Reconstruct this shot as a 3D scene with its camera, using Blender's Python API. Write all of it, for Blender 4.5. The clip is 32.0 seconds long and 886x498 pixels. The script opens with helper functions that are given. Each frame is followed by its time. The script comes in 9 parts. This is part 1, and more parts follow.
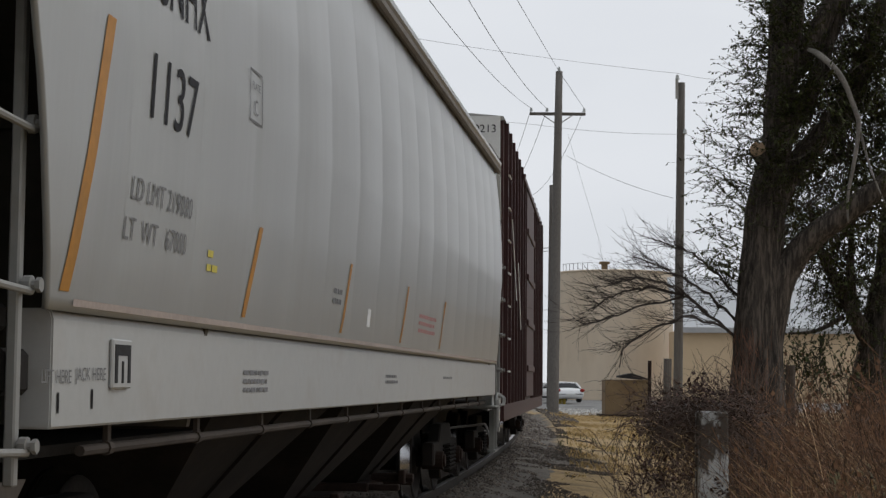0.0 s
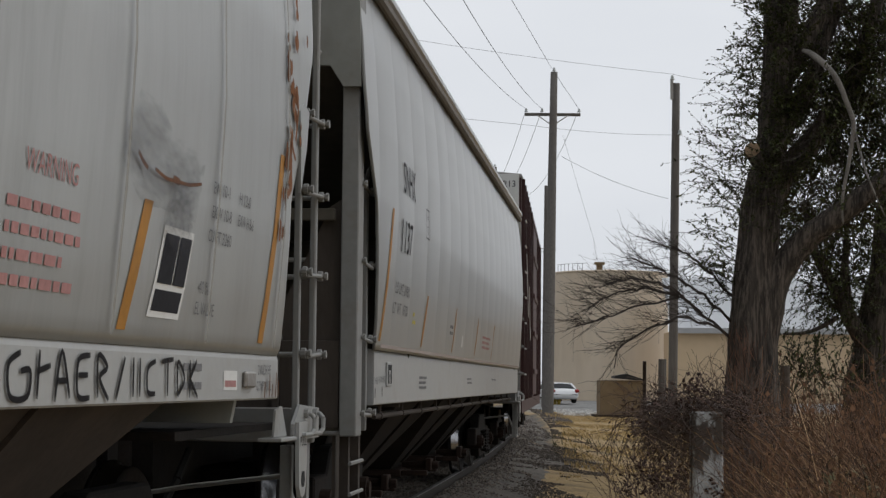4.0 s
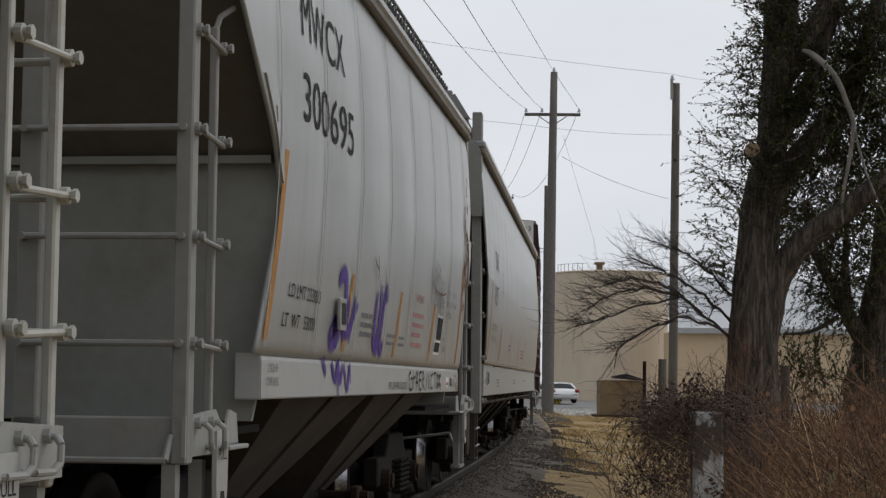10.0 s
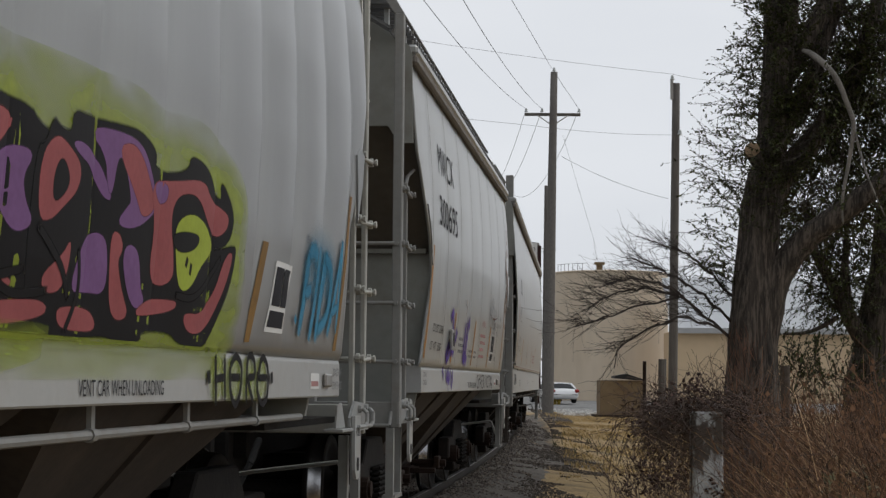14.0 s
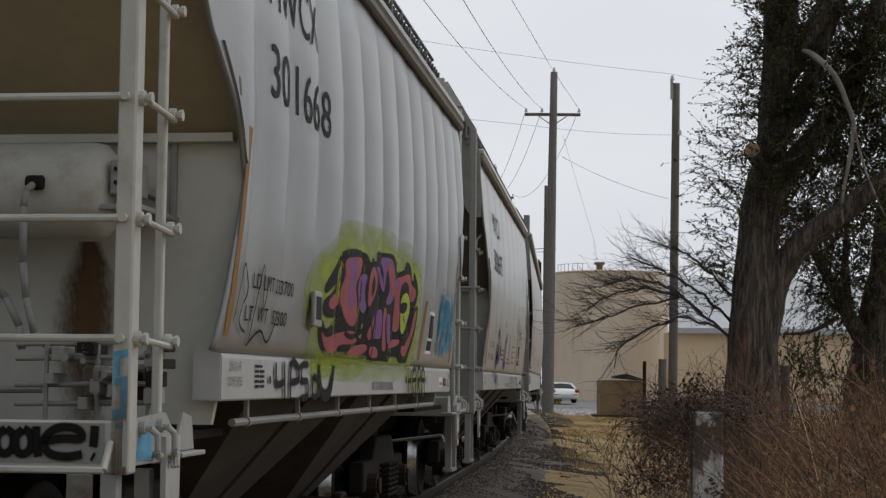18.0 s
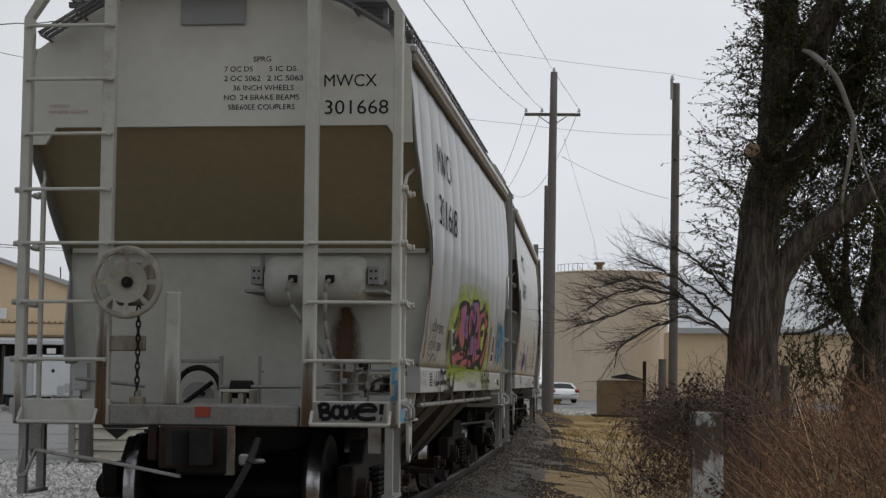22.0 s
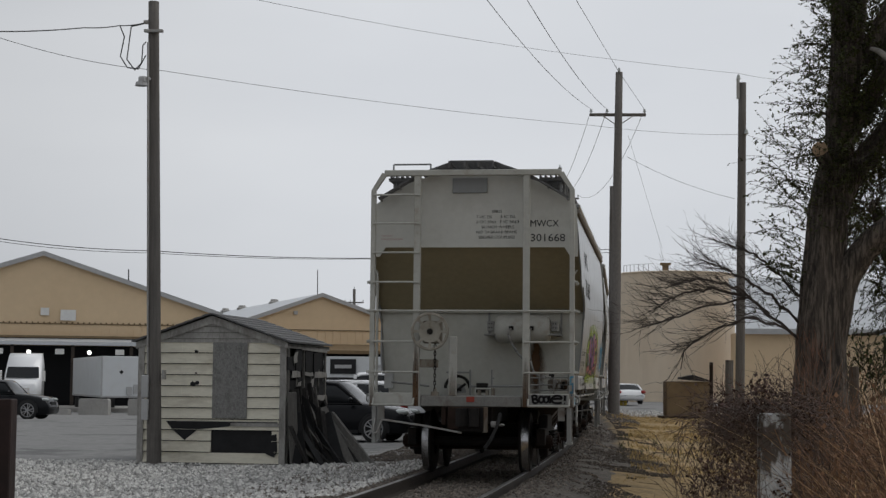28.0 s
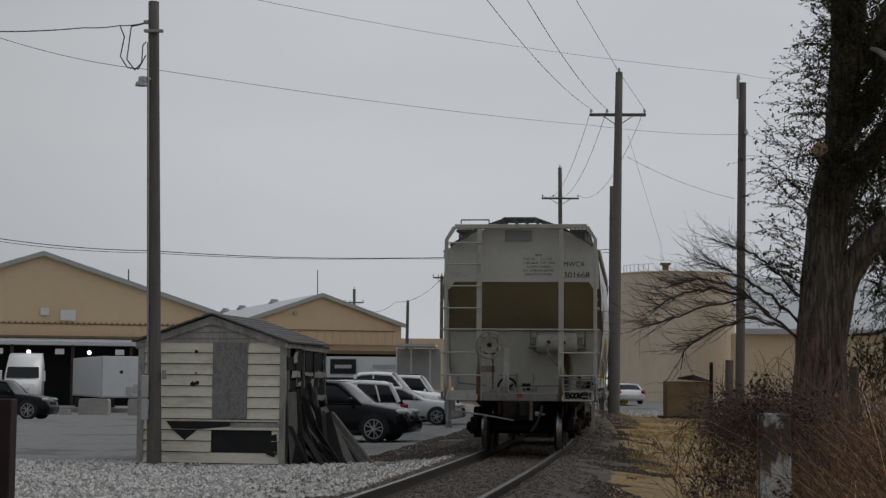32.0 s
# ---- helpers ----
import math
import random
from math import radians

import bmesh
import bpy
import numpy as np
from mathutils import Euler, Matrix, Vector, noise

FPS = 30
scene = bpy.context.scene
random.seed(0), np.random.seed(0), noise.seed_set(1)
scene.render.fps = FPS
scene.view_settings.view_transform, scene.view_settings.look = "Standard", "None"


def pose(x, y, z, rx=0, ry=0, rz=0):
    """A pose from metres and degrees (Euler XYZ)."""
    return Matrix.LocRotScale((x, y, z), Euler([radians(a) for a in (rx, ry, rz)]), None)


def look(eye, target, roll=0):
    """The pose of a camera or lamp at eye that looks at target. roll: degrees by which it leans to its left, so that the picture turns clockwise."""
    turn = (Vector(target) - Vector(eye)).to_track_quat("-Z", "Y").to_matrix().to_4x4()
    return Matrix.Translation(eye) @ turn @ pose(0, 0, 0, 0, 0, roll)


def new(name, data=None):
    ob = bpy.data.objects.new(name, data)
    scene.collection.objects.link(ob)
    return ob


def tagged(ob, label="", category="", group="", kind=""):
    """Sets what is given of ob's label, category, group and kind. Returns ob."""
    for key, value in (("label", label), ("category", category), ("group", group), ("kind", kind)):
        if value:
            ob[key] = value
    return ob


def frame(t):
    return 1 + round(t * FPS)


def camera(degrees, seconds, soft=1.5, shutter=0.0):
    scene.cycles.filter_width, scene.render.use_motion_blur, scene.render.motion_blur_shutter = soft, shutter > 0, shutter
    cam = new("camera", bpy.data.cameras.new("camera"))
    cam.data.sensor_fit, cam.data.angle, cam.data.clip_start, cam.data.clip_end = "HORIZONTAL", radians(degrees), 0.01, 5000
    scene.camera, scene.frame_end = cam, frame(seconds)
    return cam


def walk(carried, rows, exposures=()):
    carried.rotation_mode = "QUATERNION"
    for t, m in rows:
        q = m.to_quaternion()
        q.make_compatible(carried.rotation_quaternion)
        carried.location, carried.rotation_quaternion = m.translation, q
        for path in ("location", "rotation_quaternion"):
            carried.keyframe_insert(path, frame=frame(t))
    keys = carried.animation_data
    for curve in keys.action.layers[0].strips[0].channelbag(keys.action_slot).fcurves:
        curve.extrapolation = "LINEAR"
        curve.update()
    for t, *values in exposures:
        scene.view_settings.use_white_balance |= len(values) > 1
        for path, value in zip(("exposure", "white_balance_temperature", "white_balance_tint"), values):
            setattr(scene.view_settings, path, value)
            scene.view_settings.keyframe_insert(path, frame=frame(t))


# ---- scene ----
# camera: stands on a tripod beside the track, eye 1.36 m above the rails, pans a little to the left at 25 s
EYE = (0.0, 0.0, 1.357)
cam = camera(29.62, 32.0, soft=1.35, shutter=0.0)


def aim(yaw_left, up=4.515):
    return pose(*EYE, 90 + up, 0, yaw_left) @ pose(0, 0, 0, 0, 0, 0.50)


walk(cam, [(0, aim(0.174)), (1.0, aim(0.174)), (1.2, aim(0.12)), (1.5, aim(0.0, 4.535)), (8, aim(0.0, 4.535)), (16, aim(0.0, 4.535)),
           (24.0, aim(0.0, 4.535)), (24.3, aim(0.01, 4.52)), (24.5, aim(0.06, 4.515)), (25.0, aim(1.155, 4.535)), (25.5, aim(1.87, 4.54)), (26.0, aim(2.17, 4.55)),
           (27.0, aim(2.235, 4.555)), (27.5, aim(2.235, 4.555)), (32, aim(2.235, 4.555))],
     exposures=[(0, 0.19), (20, 0.19), (24, 0.14), (28, 0.02), (30, -0.13), (32, -0.35)])

# ---- light: an overcast sky and a wide, weak sun ----
SUN_EL, SUN_AZ = 48.0, 62.0
SUN_WAY = Vector((math.sin(radians(SUN_AZ)) * math.cos(radians(SUN_EL)), math.cos(radians(SUN_AZ)) * math.cos(radians(SUN_EL)), math.sin(radians(SUN_EL))))
world = bpy.data.worlds.new("overcast_sky")
scene.world = world
world.use_nodes = True
wn, wl = world.node_tree.nodes, world.node_tree.links
wn.clear()
w_out, w_bg = wn.new("ShaderNodeOutputWorld"), wn.new("ShaderNodeBackground")
w_sky = wn.new("ShaderNodeTexSky")
w_sky.sky_type = "NISHITA"
w_sky.sun_disc = False
w_sky.sun_elevation, w_sky.sun_rotation = radians(SUN_EL), radians(SUN_AZ)
w_hsv = wn.new("ShaderNodeHueSaturation")
w_hsv.inputs["Saturation"].default_value = 0.25
w_hsv.inputs["Value"].default_value = 0.10
w_co, w_map, w_noise, w_ramp, w_mix = (wn.new("ShaderNodeTexCoord"), wn.new("ShaderNodeMapping"), wn.new("ShaderNodeTexNoise"),
                                       wn.new("ShaderNodeValToRGB"), wn.new("ShaderNodeMix"))
w_map.inputs["Scale"].default_value = (1.2, 1.2, 3.5)
w_noise.inputs["Scale"].default_value = 1.6
w_noise.inputs["Detail"].default_value = 5
w_noise.inputs["Roughness"].default_value = 0.45
w_ramp.color_ramp.elements[0].position, w_ramp.color_ramp.elements[0].color = 0.25, (0.53, 0.555, 0.60, 1)
w_ramp.color_ramp.elements[1].position, w_ramp.color_ramp.elements[1].color = 0.75, (0.70, 0.72, 0.75, 1)
w_mix.data_type = "RGBA"
w_mix.inputs[0].default_value = 0.93
wl.new(w_co.outputs["Generated"], w_map.inputs["Vector"])
wl.new(w_map.outputs[0], w_noise.inputs["Vector"])
wl.new(w_noise.outputs["Fac"], w_ramp.inputs["Fac"])
wl.new(w_sky.outputs[0], w_hsv.inputs["Color"])
wl.new(w_hsv.outputs[0], w_mix.inputs[6])
wl.new(w_ramp.outputs["Color"], w_mix.inputs[7])
# the cloud is brighter towards the hidden sun and dims smoothly away from it
w_dot, w_fall, w_mul = wn.new("ShaderNodeVectorMath"), wn.new("ShaderNodeMapRange"), wn.new("ShaderNodeVectorMath")
w_dot.operation, w_mul.operation = "DOT_PRODUCT", "SCALE"
w_dot.inputs[1].default_value = Vector((SUN_WAY.x * 0.5, SUN_WAY.y * 1.6, SUN_WAY.z * 0.5)).normalized()
w_fall.interpolation_type = "SMOOTHSTEP"
w_fall.inputs["From Min"].default_value, w_fall.inputs["From Max"].default_value = -0.85, 0.75
w_fall.inputs["To Min"].default_value, w_fall.inputs["To Max"].default_value = 0.74, 1.05
wl.new(w_co.outputs["Generated"], w_dot.inputs[0])
wl.new(w_dot.outputs["Value"], w_fall.inputs["Value"])
wl.new(w_mix.outputs[2], w_mul.inputs[0])
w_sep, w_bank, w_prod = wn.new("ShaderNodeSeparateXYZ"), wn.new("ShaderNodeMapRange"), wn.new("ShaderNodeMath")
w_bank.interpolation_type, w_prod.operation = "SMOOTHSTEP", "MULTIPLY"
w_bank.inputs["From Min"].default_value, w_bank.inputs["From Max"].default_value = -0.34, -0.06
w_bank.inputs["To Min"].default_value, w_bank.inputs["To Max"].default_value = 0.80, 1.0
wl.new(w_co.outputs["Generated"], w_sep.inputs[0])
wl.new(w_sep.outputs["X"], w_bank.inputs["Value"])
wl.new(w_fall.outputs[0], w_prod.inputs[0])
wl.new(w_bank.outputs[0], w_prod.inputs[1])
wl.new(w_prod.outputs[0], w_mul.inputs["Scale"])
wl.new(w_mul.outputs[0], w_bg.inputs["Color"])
w_bg.inputs["Strength"].default_value = 1.0
wl.new(w_bg.outputs[0], w_out.inputs["Surface"])
sun = new("sun", bpy.data.lights.new("sun", "SUN"))
sun.data.energy, sun.data.angle, sun.data.color = 0.6, radians(25), (1.0, 0.97, 0.92)
sun.matrix_world = look(SUN_WAY * 40, (0, 0, 0))


# ---- materials ----
def mat(name, color, rough=0.7, metal=0.0, vary=0.25, scale=3.0, bump=0.15, grain=40.0, stretch=(1, 1, 1), dirt=None, dirt_amount=0.5, dirt_scale=1.2, island=0.0, spec=0.4, dirt_at=(0.5, 0.72), coat=0.0):
    """A principled material with mottling at two scales, streaks by stretch, and an optional second dirt colour."""
    m = bpy.data.materials.new(name)
    m.use_nodes = True
    n, l = m.node_tree.nodes, m.node_tree.links
    b = n["Principled BSDF"]
    b.inputs["Roughness"].default_value, b.inputs["Metallic"].default_value = rough, metal
    b.inputs["Specular IOR Level"].default_value = spec
    b.inputs["Coat Weight"].default_value, b.inputs["Coat Roughness"].default_value = coat, 0.3
    co, mp = n.new("ShaderNodeTexCoord"), n.new("ShaderNodeMapping")
    mp.inputs["Scale"].default_value = stretch
    l.new(co.outputs["Object"], mp.inputs["Vector"])
    big, fine = n.new("ShaderNodeTexNoise"), n.new("ShaderNodeTexNoise")
    big.inputs["Scale"].default_value, big.inputs["Detail"].default_value = scale, 6
    fine.inputs["Scale"].default_value, fine.inputs["Detail"].default_value = grain, 4
    l.new(mp.outputs[0], big.inputs["Vector"])
    l.new(mp.outputs[0], fine.inputs["Vector"])
    mixed = n.new("ShaderNodeMath")
    mixed.operation = "MULTIPLY_ADD"
    mixed.inputs[1].default_value = 0.45
    l.new(fine.outputs["Fac"], mixed.inputs[0])
    half = n.new("ShaderNodeMath")
    half.operation = "MULTIPLY"
    half.inputs[1].default_value = 0.55
    l.new(big.outputs["Fac"], half.inputs[0])
    l.new(half.outputs[0], mixed.inputs[2])
    ramp = n.new("ShaderNodeValToRGB")
    lo, hi = 1 - vary, 1 + vary
    ramp.color_ramp.elements[0].position, ramp.color_ramp.elements[1].position = 0.32, 0.68
    ramp.color_ramp.elements[0].color = (color[0] * lo, color[1] * lo, color[2] * lo, 1)
    ramp.color_ramp.elements[1].color = (min(color[0] * hi, 1), min(color[1] * hi, 1), min(color[2] * hi, 1), 1)
    l.new(mixed.outputs[0], ramp.inputs["Fac"])
    out = ramp.outputs["Color"]
    if dirt:
        d_n, d_r, d_m = n.new("ShaderNodeTexNoise"), n.new("ShaderNodeValToRGB"), n.new("ShaderNodeMix")
        d_n.inputs["Scale"].default_value, d_n.inputs["Detail"].default_value, d_n.inputs["Roughness"].default_value = dirt_scale, 8, 0.65
        l.new(mp.outputs[0], d_n.inputs["Vector"])
        d_r.color_ramp.elements[0].position, d_r.color_ramp.elements[1].position = dirt_at
        d_r.color_ramp.elements[0].color, d_r.color_ramp.elements[1].color = (0, 0, 0, 1), (dirt_amount,) * 3 + (1,)
        l.new(d_n.outputs["Fac"], d_r.inputs["Fac"])
        d_m.data_type = "RGBA"
        l.new(d_r.outputs["Color"], d_m.inputs[0])
        l.new(out, d_m.inputs[6])
        d_m.inputs[7].default_value = (*dirt, 1)
        out = d_m.outputs[2]
    if island:
        geo, hs, mr = n.new("ShaderNodeNewGeometry"), n.new("ShaderNodeHueSaturation"), n.new("ShaderNodeMapRange")
        mr.inputs["To Min"].default_value, mr.inputs["To Max"].default_value = 1 - island, 1 + island
        l.new(geo.outputs["Random Per Island"], mr.inputs["Value"])
        l.new(mr.outputs[0], hs.inputs["Value"])
        l.new(out, hs.inputs["Color"])
        out = hs.outputs["Color"]
    l.new(out, b.inputs["Base Color"])
    if bump:
        bp = n.new("ShaderNodeBump")
        bp.inputs["Strength"].default_value, bp.inputs["Distance"].default_value = bump, 0.02
        l.new(mixed.outputs[0], bp.inputs["Height"])
        l.new(bp.outputs[0], b.inputs["Normal"])
    return m


def soft_paint(name, color, rough=0.6, speck=60, patchy=0.35):
    """Spray paint: its cover fades by the mesh attribute 'cover' and a fine speckle."""
    m = mat(name, color, rough, vary=0.12, scale=6, bump=0, spec=0.12)
    n, l = m.node_tree.nodes, m.node_tree.links
    at, tr, mx, no, ad, mr = (n.new("ShaderNodeAttribute"), n.new("ShaderNodeBsdfTransparent"), n.new("ShaderNodeMixShader"),
                              n.new("ShaderNodeTexNoise"), n.new("ShaderNodeMath"), n.new("ShaderNodeMapRange"))
    at.attribute_name = "cover"
    no.inputs["Scale"].default_value = speck
    ad.operation = "MULTIPLY_ADD"
    ad.inputs[1].default_value = patchy
    l.new(no.outputs["Fac"], ad.inputs[0])
    l.new(at.outputs["Fac"], ad.inputs[2])
    mr.inputs["From Min"].default_value, mr.inputs["From Max"].default_value = 0.25, 0.95
    l.new(ad.outputs[0], mr.inputs["Value"])
    l.new(mr.outputs[0], mx.inputs["Fac"])
    l.new(tr.outputs[0], mx.inputs[1])
    l.new(n["Principled BSDF"].outputs[0], mx.inputs[2])
    l.new(mx.outputs[0], n["Material Output"].inputs["Surface"])
    return m


CAR_GREY = mat("car_paint_grey", (0.30, 0.308, 0.298), 0.5, vary=0.07, scale=1.5, grain=14, bump=0.05, stretch=(3, 3, 0.35), dirt=(0.20, 0.198, 0.184), dirt_amount=0.6, dirt_scale=2.2, coat=1.0)
CAR_PALE = mat("car_paint_pale", (0.195, 0.202, 0.203), 0.45, vary=0.05, scale=1.2, grain=10, bump=0.05, stretch=(3, 3, 0.3), dirt=(0.165, 0.167, 0.16), dirt_amount=0.5, dirt_scale=1.6, coat=1.0)
CAR_CREAM = mat("car_paint_cream", (0.265, 0.27, 0.262), 0.5, vary=0.06, scale=1.2, grain=10, bump=0.05, stretch=(3, 3, 0.3), dirt=(0.225, 0.222, 0.205), dirt_amount=0.5, dirt_scale=1.6, coat=0.9)
SILL_WHITE = mat("sill_paint", (0.385, 0.39, 0.382), 0.5, vary=0.06, scale=3, grain=20, bump=0.04, dirt=(0.26, 0.235, 0.205), dirt_amount=0.4, dirt_scale=3, coat=0.3)
FITTING = mat("fitting_paint", (0.30, 0.305, 0.295), 0.55, vary=0.08, scale=5, grain=25, bump=0.06, dirt=(0.17, 0.14, 0.11), dirt_amount=0.5, dirt_scale=5)
# grimy slope sheet, its colour also lowered for the shade below the end plate
SLOPE = mat("grimy_shaded_slope", (0.285, 0.24, 0.148), 0.8, vary=0.12, scale=1.0, grain=12, bump=0.05, dirt=(0.215, 0.18, 0.115), dirt_amount=0.5, dirt_scale=1.0)
# darker copy of the slope colour: shade of the gap between cars
SLOPE_DIM = mat("gap_shaded_slope", (0.115, 0.102, 0.085), 0.8, vary=0.15, scale=1.2, grain=12, bump=0.05, dirt=(0.08, 0.068, 0.055), dirt_amount=0.5, dirt_scale=1.2)
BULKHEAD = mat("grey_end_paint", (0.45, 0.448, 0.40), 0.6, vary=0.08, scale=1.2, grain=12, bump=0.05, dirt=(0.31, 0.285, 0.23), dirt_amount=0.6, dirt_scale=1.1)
# end paint again, dimmed in colour where the neighbouring car shades it
BULKHEAD_DIM = mat("gap_shaded_end_paint", (0.25, 0.255, 0.235), 0.6, vary=0.1, scale=1.2, grain=12, bump=0.05, dirt=(0.15, 0.125, 0.10), dirt_amount=0.6, dirt_scale=1.4)
ENDPLATE = mat("grey_end_plate_paint", (0.50, 0.50, 0.462), 0.55, vary=0.06, scale=1.2, grain=12, bump=0.05, dirt=(0.37, 0.36, 0.315), dirt_amount=0.5, dirt_scale=1.4)
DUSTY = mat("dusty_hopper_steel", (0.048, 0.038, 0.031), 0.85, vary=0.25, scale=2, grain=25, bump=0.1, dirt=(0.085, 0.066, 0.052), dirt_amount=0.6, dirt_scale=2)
# a darker hopper steel, for the bays of the long car
DUSTY_DARK = mat("dark_hopper_steel", (0.017, 0.0135, 0.011), 0.9, vary=0.3, scale=2, grain=25, bump=0.1, dirt=(0.034, 0.026, 0.02), dirt_amount=0.6, dirt_scale=2, spec=0.2)
IRON = mat("dark_cast_iron", (0.014, 0.0125, 0.0115), 0.8, vary=0.4, scale=5, grain=40, bump=0.2, dirt=(0.04, 0.025, 0.018), dirt_amount=0.4, spec=0.2)
RUST = mat("rusty_steel", (0.026, 0.016, 0.012), 0.85, vary=0.4, scale=6, grain=50, bump=0.25, spec=0.2)
RUST_PATCH = soft_paint("rust_patch", (0.22, 0.10, 0.05), 0.9)
RUST_RUN = soft_paint("rust_run", (0.105, 0.062, 0.036), 0.9, 22, 0.5)
TREAD = mat("bright_wheel_tread", (0.42, 0.42, 0.43), 0.25, 1.0, vary=0.15, bump=0.02)
BARE = mat("bare_galvanised_steel", (0.33, 0.325, 0.31), 0.45, 0.5, vary=0.2, scale=4, bump=0.08, dirt=(0.15, 0.105, 0.075), dirt_amount=0.75, dirt_scale=4)
SCUFFED = mat("scuffed_end_sill", (0.20, 0.195, 0.18), 0.5, 0.3, vary=0.25, scale=4, bump=0.08, dirt=(0.085, 0.055, 0.038), dirt_amount=0.85, dirt_scale=4)
GRATING = mat("dark_steel_grating", (0.13, 0.13, 0.13), 0.6, 0.3, vary=0.2, scale=5, bump=0.1)
BLACK = mat("black_lettering", (0.02, 0.02, 0.024), 0.7, vary=0.3, bump=0, spec=0.15)
FADED = mat("faded_lettering", (0.16, 0.16, 0.165), 0.7, vary=0.3, bump=0)
RED_INK = mat("faded_red_lettering", (0.40, 0.20, 0.19), 0.7, vary=0.25, bump=0)
ORANGE = mat("orange_reflective_tape", (0.38, 0.165, 0.012), 0.5, vary=0.2, scale=5, grain=30, bump=0.02, dirt=(0.22, 0.125, 0.04), dirt_amount=0.5)
ORANGE_DIRTY = mat("dirty_orange_tape", (0.21, 0.108, 0.014), 0.6, vary=0.25, scale=5, grain=30, bump=0.02, dirt=(0.12, 0.075, 0.03), dirt_amount=0.6)
WHITE_INK = mat("white_label", (0.7, 0.7, 0.68), 0.6, vary=0.08, bump=0)
YELLOW_INK = mat("yellow_label", (0.55, 0.47, 0.08), 0.6, vary=0.1, bump=0)
PURPLE = soft_paint("purple_spray", (0.10, 0.055, 0.26))
TEAL = soft_paint("blue_spray", (0.055, 0.24, 0.38))
LIME = soft_paint("lime_spray", (0.33, 0.40, 0.055), 0.6, 5, 0.7)
PINK = soft_paint("pink_spray", (0.30, 0.085, 0.09))
VIOLET = soft_paint("violet_spray", (0.18, 0.09, 0.22))
BLACK_SPRAY = soft_paint("black_spray", (0.009, 0.008, 0.009))
MAROON = mat("maroon_boxcar_paint", (0.045, 0.014, 0.013), 0.6, vary=0.25, scale=2, grain=20, bump=0.08, dirt=(0.05, 0.03, 0.025), dirt_amount=0.6)
# grimy frame paint, darkened further to carry the shade between coupled cars
END_FRAME = mat("grimy_shaded_frame_paint", (0.235, 0.236, 0.226), 0.6, vary=0.1, scale=3, grain=20, bump=0.06, dirt=(0.16, 0.13, 0.105), dirt_amount=0.5, dirt_scale=3)
END_FRAME_PALE = mat("pale_end_frame_paint", (0.40, 0.398, 0.362), 0.55, vary=0.1, scale=3, grain=20, bump=0.06, dirt=(0.21, 0.165, 0.11), dirt_amount=0.6, dirt_scale=4, dirt_at=(0.56, 0.74))
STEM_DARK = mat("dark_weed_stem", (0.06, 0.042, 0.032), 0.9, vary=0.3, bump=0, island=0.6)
STEM_TAN = mat("tan_weed_stem", (0.46, 0.31, 0.17), 0.9, vary=0.25, bump=0, island=0.5)
# darkest slope copy, with the shade of the long car's rear end in it
DARK_SLOPE = mat("deep_shaded_slope", (0.085, 0.075, 0.058), 0.85, vary=0.2, scale=1.5, grain=15, bump=0.06, dirt=(0.06, 0.05, 0.038), dirt_amount=0.5)
STAINED = mat("rust_stained_paint", (0.225, 0.205, 0.165), 0.7, vary=0.15, scale=5, grain=30, bump=0.1, dirt=(0.085, 0.047, 0.026), dirt_amount=1.0, dirt_scale=5, stretch=(1, 1, 0.5), dirt_at=(0.40, 0.62))
WHEEL_PAINT = mat("brake_wheel_paint", (0.275, 0.258, 0.215), 0.6, vary=0.12, scale=6, grain=30, bump=0.06, dirt=(0.12, 0.075, 0.045), dirt_amount=0.7, dirt_scale=7, dirt_at=(0.5, 0.68))
EAVE_GRIME = mat("grimy_eave_paint", (0.15, 0.135, 0.118), 0.7, vary=0.2, scale=3, bump=0.05)
RAIL = mat("rail_steel", (0.030, 0.023, 0.018), 0.75, 0.2, vary=0.3, scale=8, bump=0.1)
RAIL_TOP = mat("polished_rail_head", (0.20, 0.195, 0.19), 0.42, 0.9, vary=0.2, bump=0.02)
TIE = mat("old_tie_wood", (0.10, 0.08, 0.065), 0.9, vary=0.35, scale=3, grain=30, stretch=(1, 6, 6), bump=0.4)
STONE = mat("ballast_stone", (0.47, 0.462, 0.44), 0.9, vary=0.2, scale=9, bump=0.3, island=0.5)
POLE_WOOD = mat("weathered_pole_wood", (0.125, 0.115, 0.105), 0.9, vary=0.3, scale=3, grain=30, stretch=(8, 8, 0.4), bump=0.4)
BARK = mat("tree_bark", (0.042, 0.035, 0.029), 0.95, vary=0.75, scale=5, grain=16, stretch=(2.4, 2.4, 0.3), bump=1.0, dirt=(0.16, 0.132, 0.108), dirt_amount=0.8, dirt_scale=9, dirt_at=(0.46, 0.62))
TWIG = mat("thin_branch_bark", (0.05, 0.04, 0.034), 0.9, vary=0.3, bump=0.2)
LEAF = mat("tree_leaf", (0.05, 0.058, 0.019), 0.75, vary=0.3, scale=2, bump=0, island=0.6, spec=0.2)
WIRE = mat("wire", (0.06, 0.06, 0.06), 0.6, vary=0.1, bump=0)
GLASSY = mat("glass_insulator", (0.45, 0.48, 0.47), 0.15, vary=0.1, bump=0)
TAN_WALL = mat("tan_metal_siding", (0.66, 0.50, 0.32), 0.6, vary=0.05, scale=0.3, grain=2, bump=0.03, dirt=(0.50, 0.37, 0.22), dirt_amount=0.3, dirt_scale=0.3)
ROOF_METAL = mat("pale_metal_roof", (0.55, 0.57, 0.59), 0.45, vary=0.06, scale=0.5, grain=3, bump=0.02)
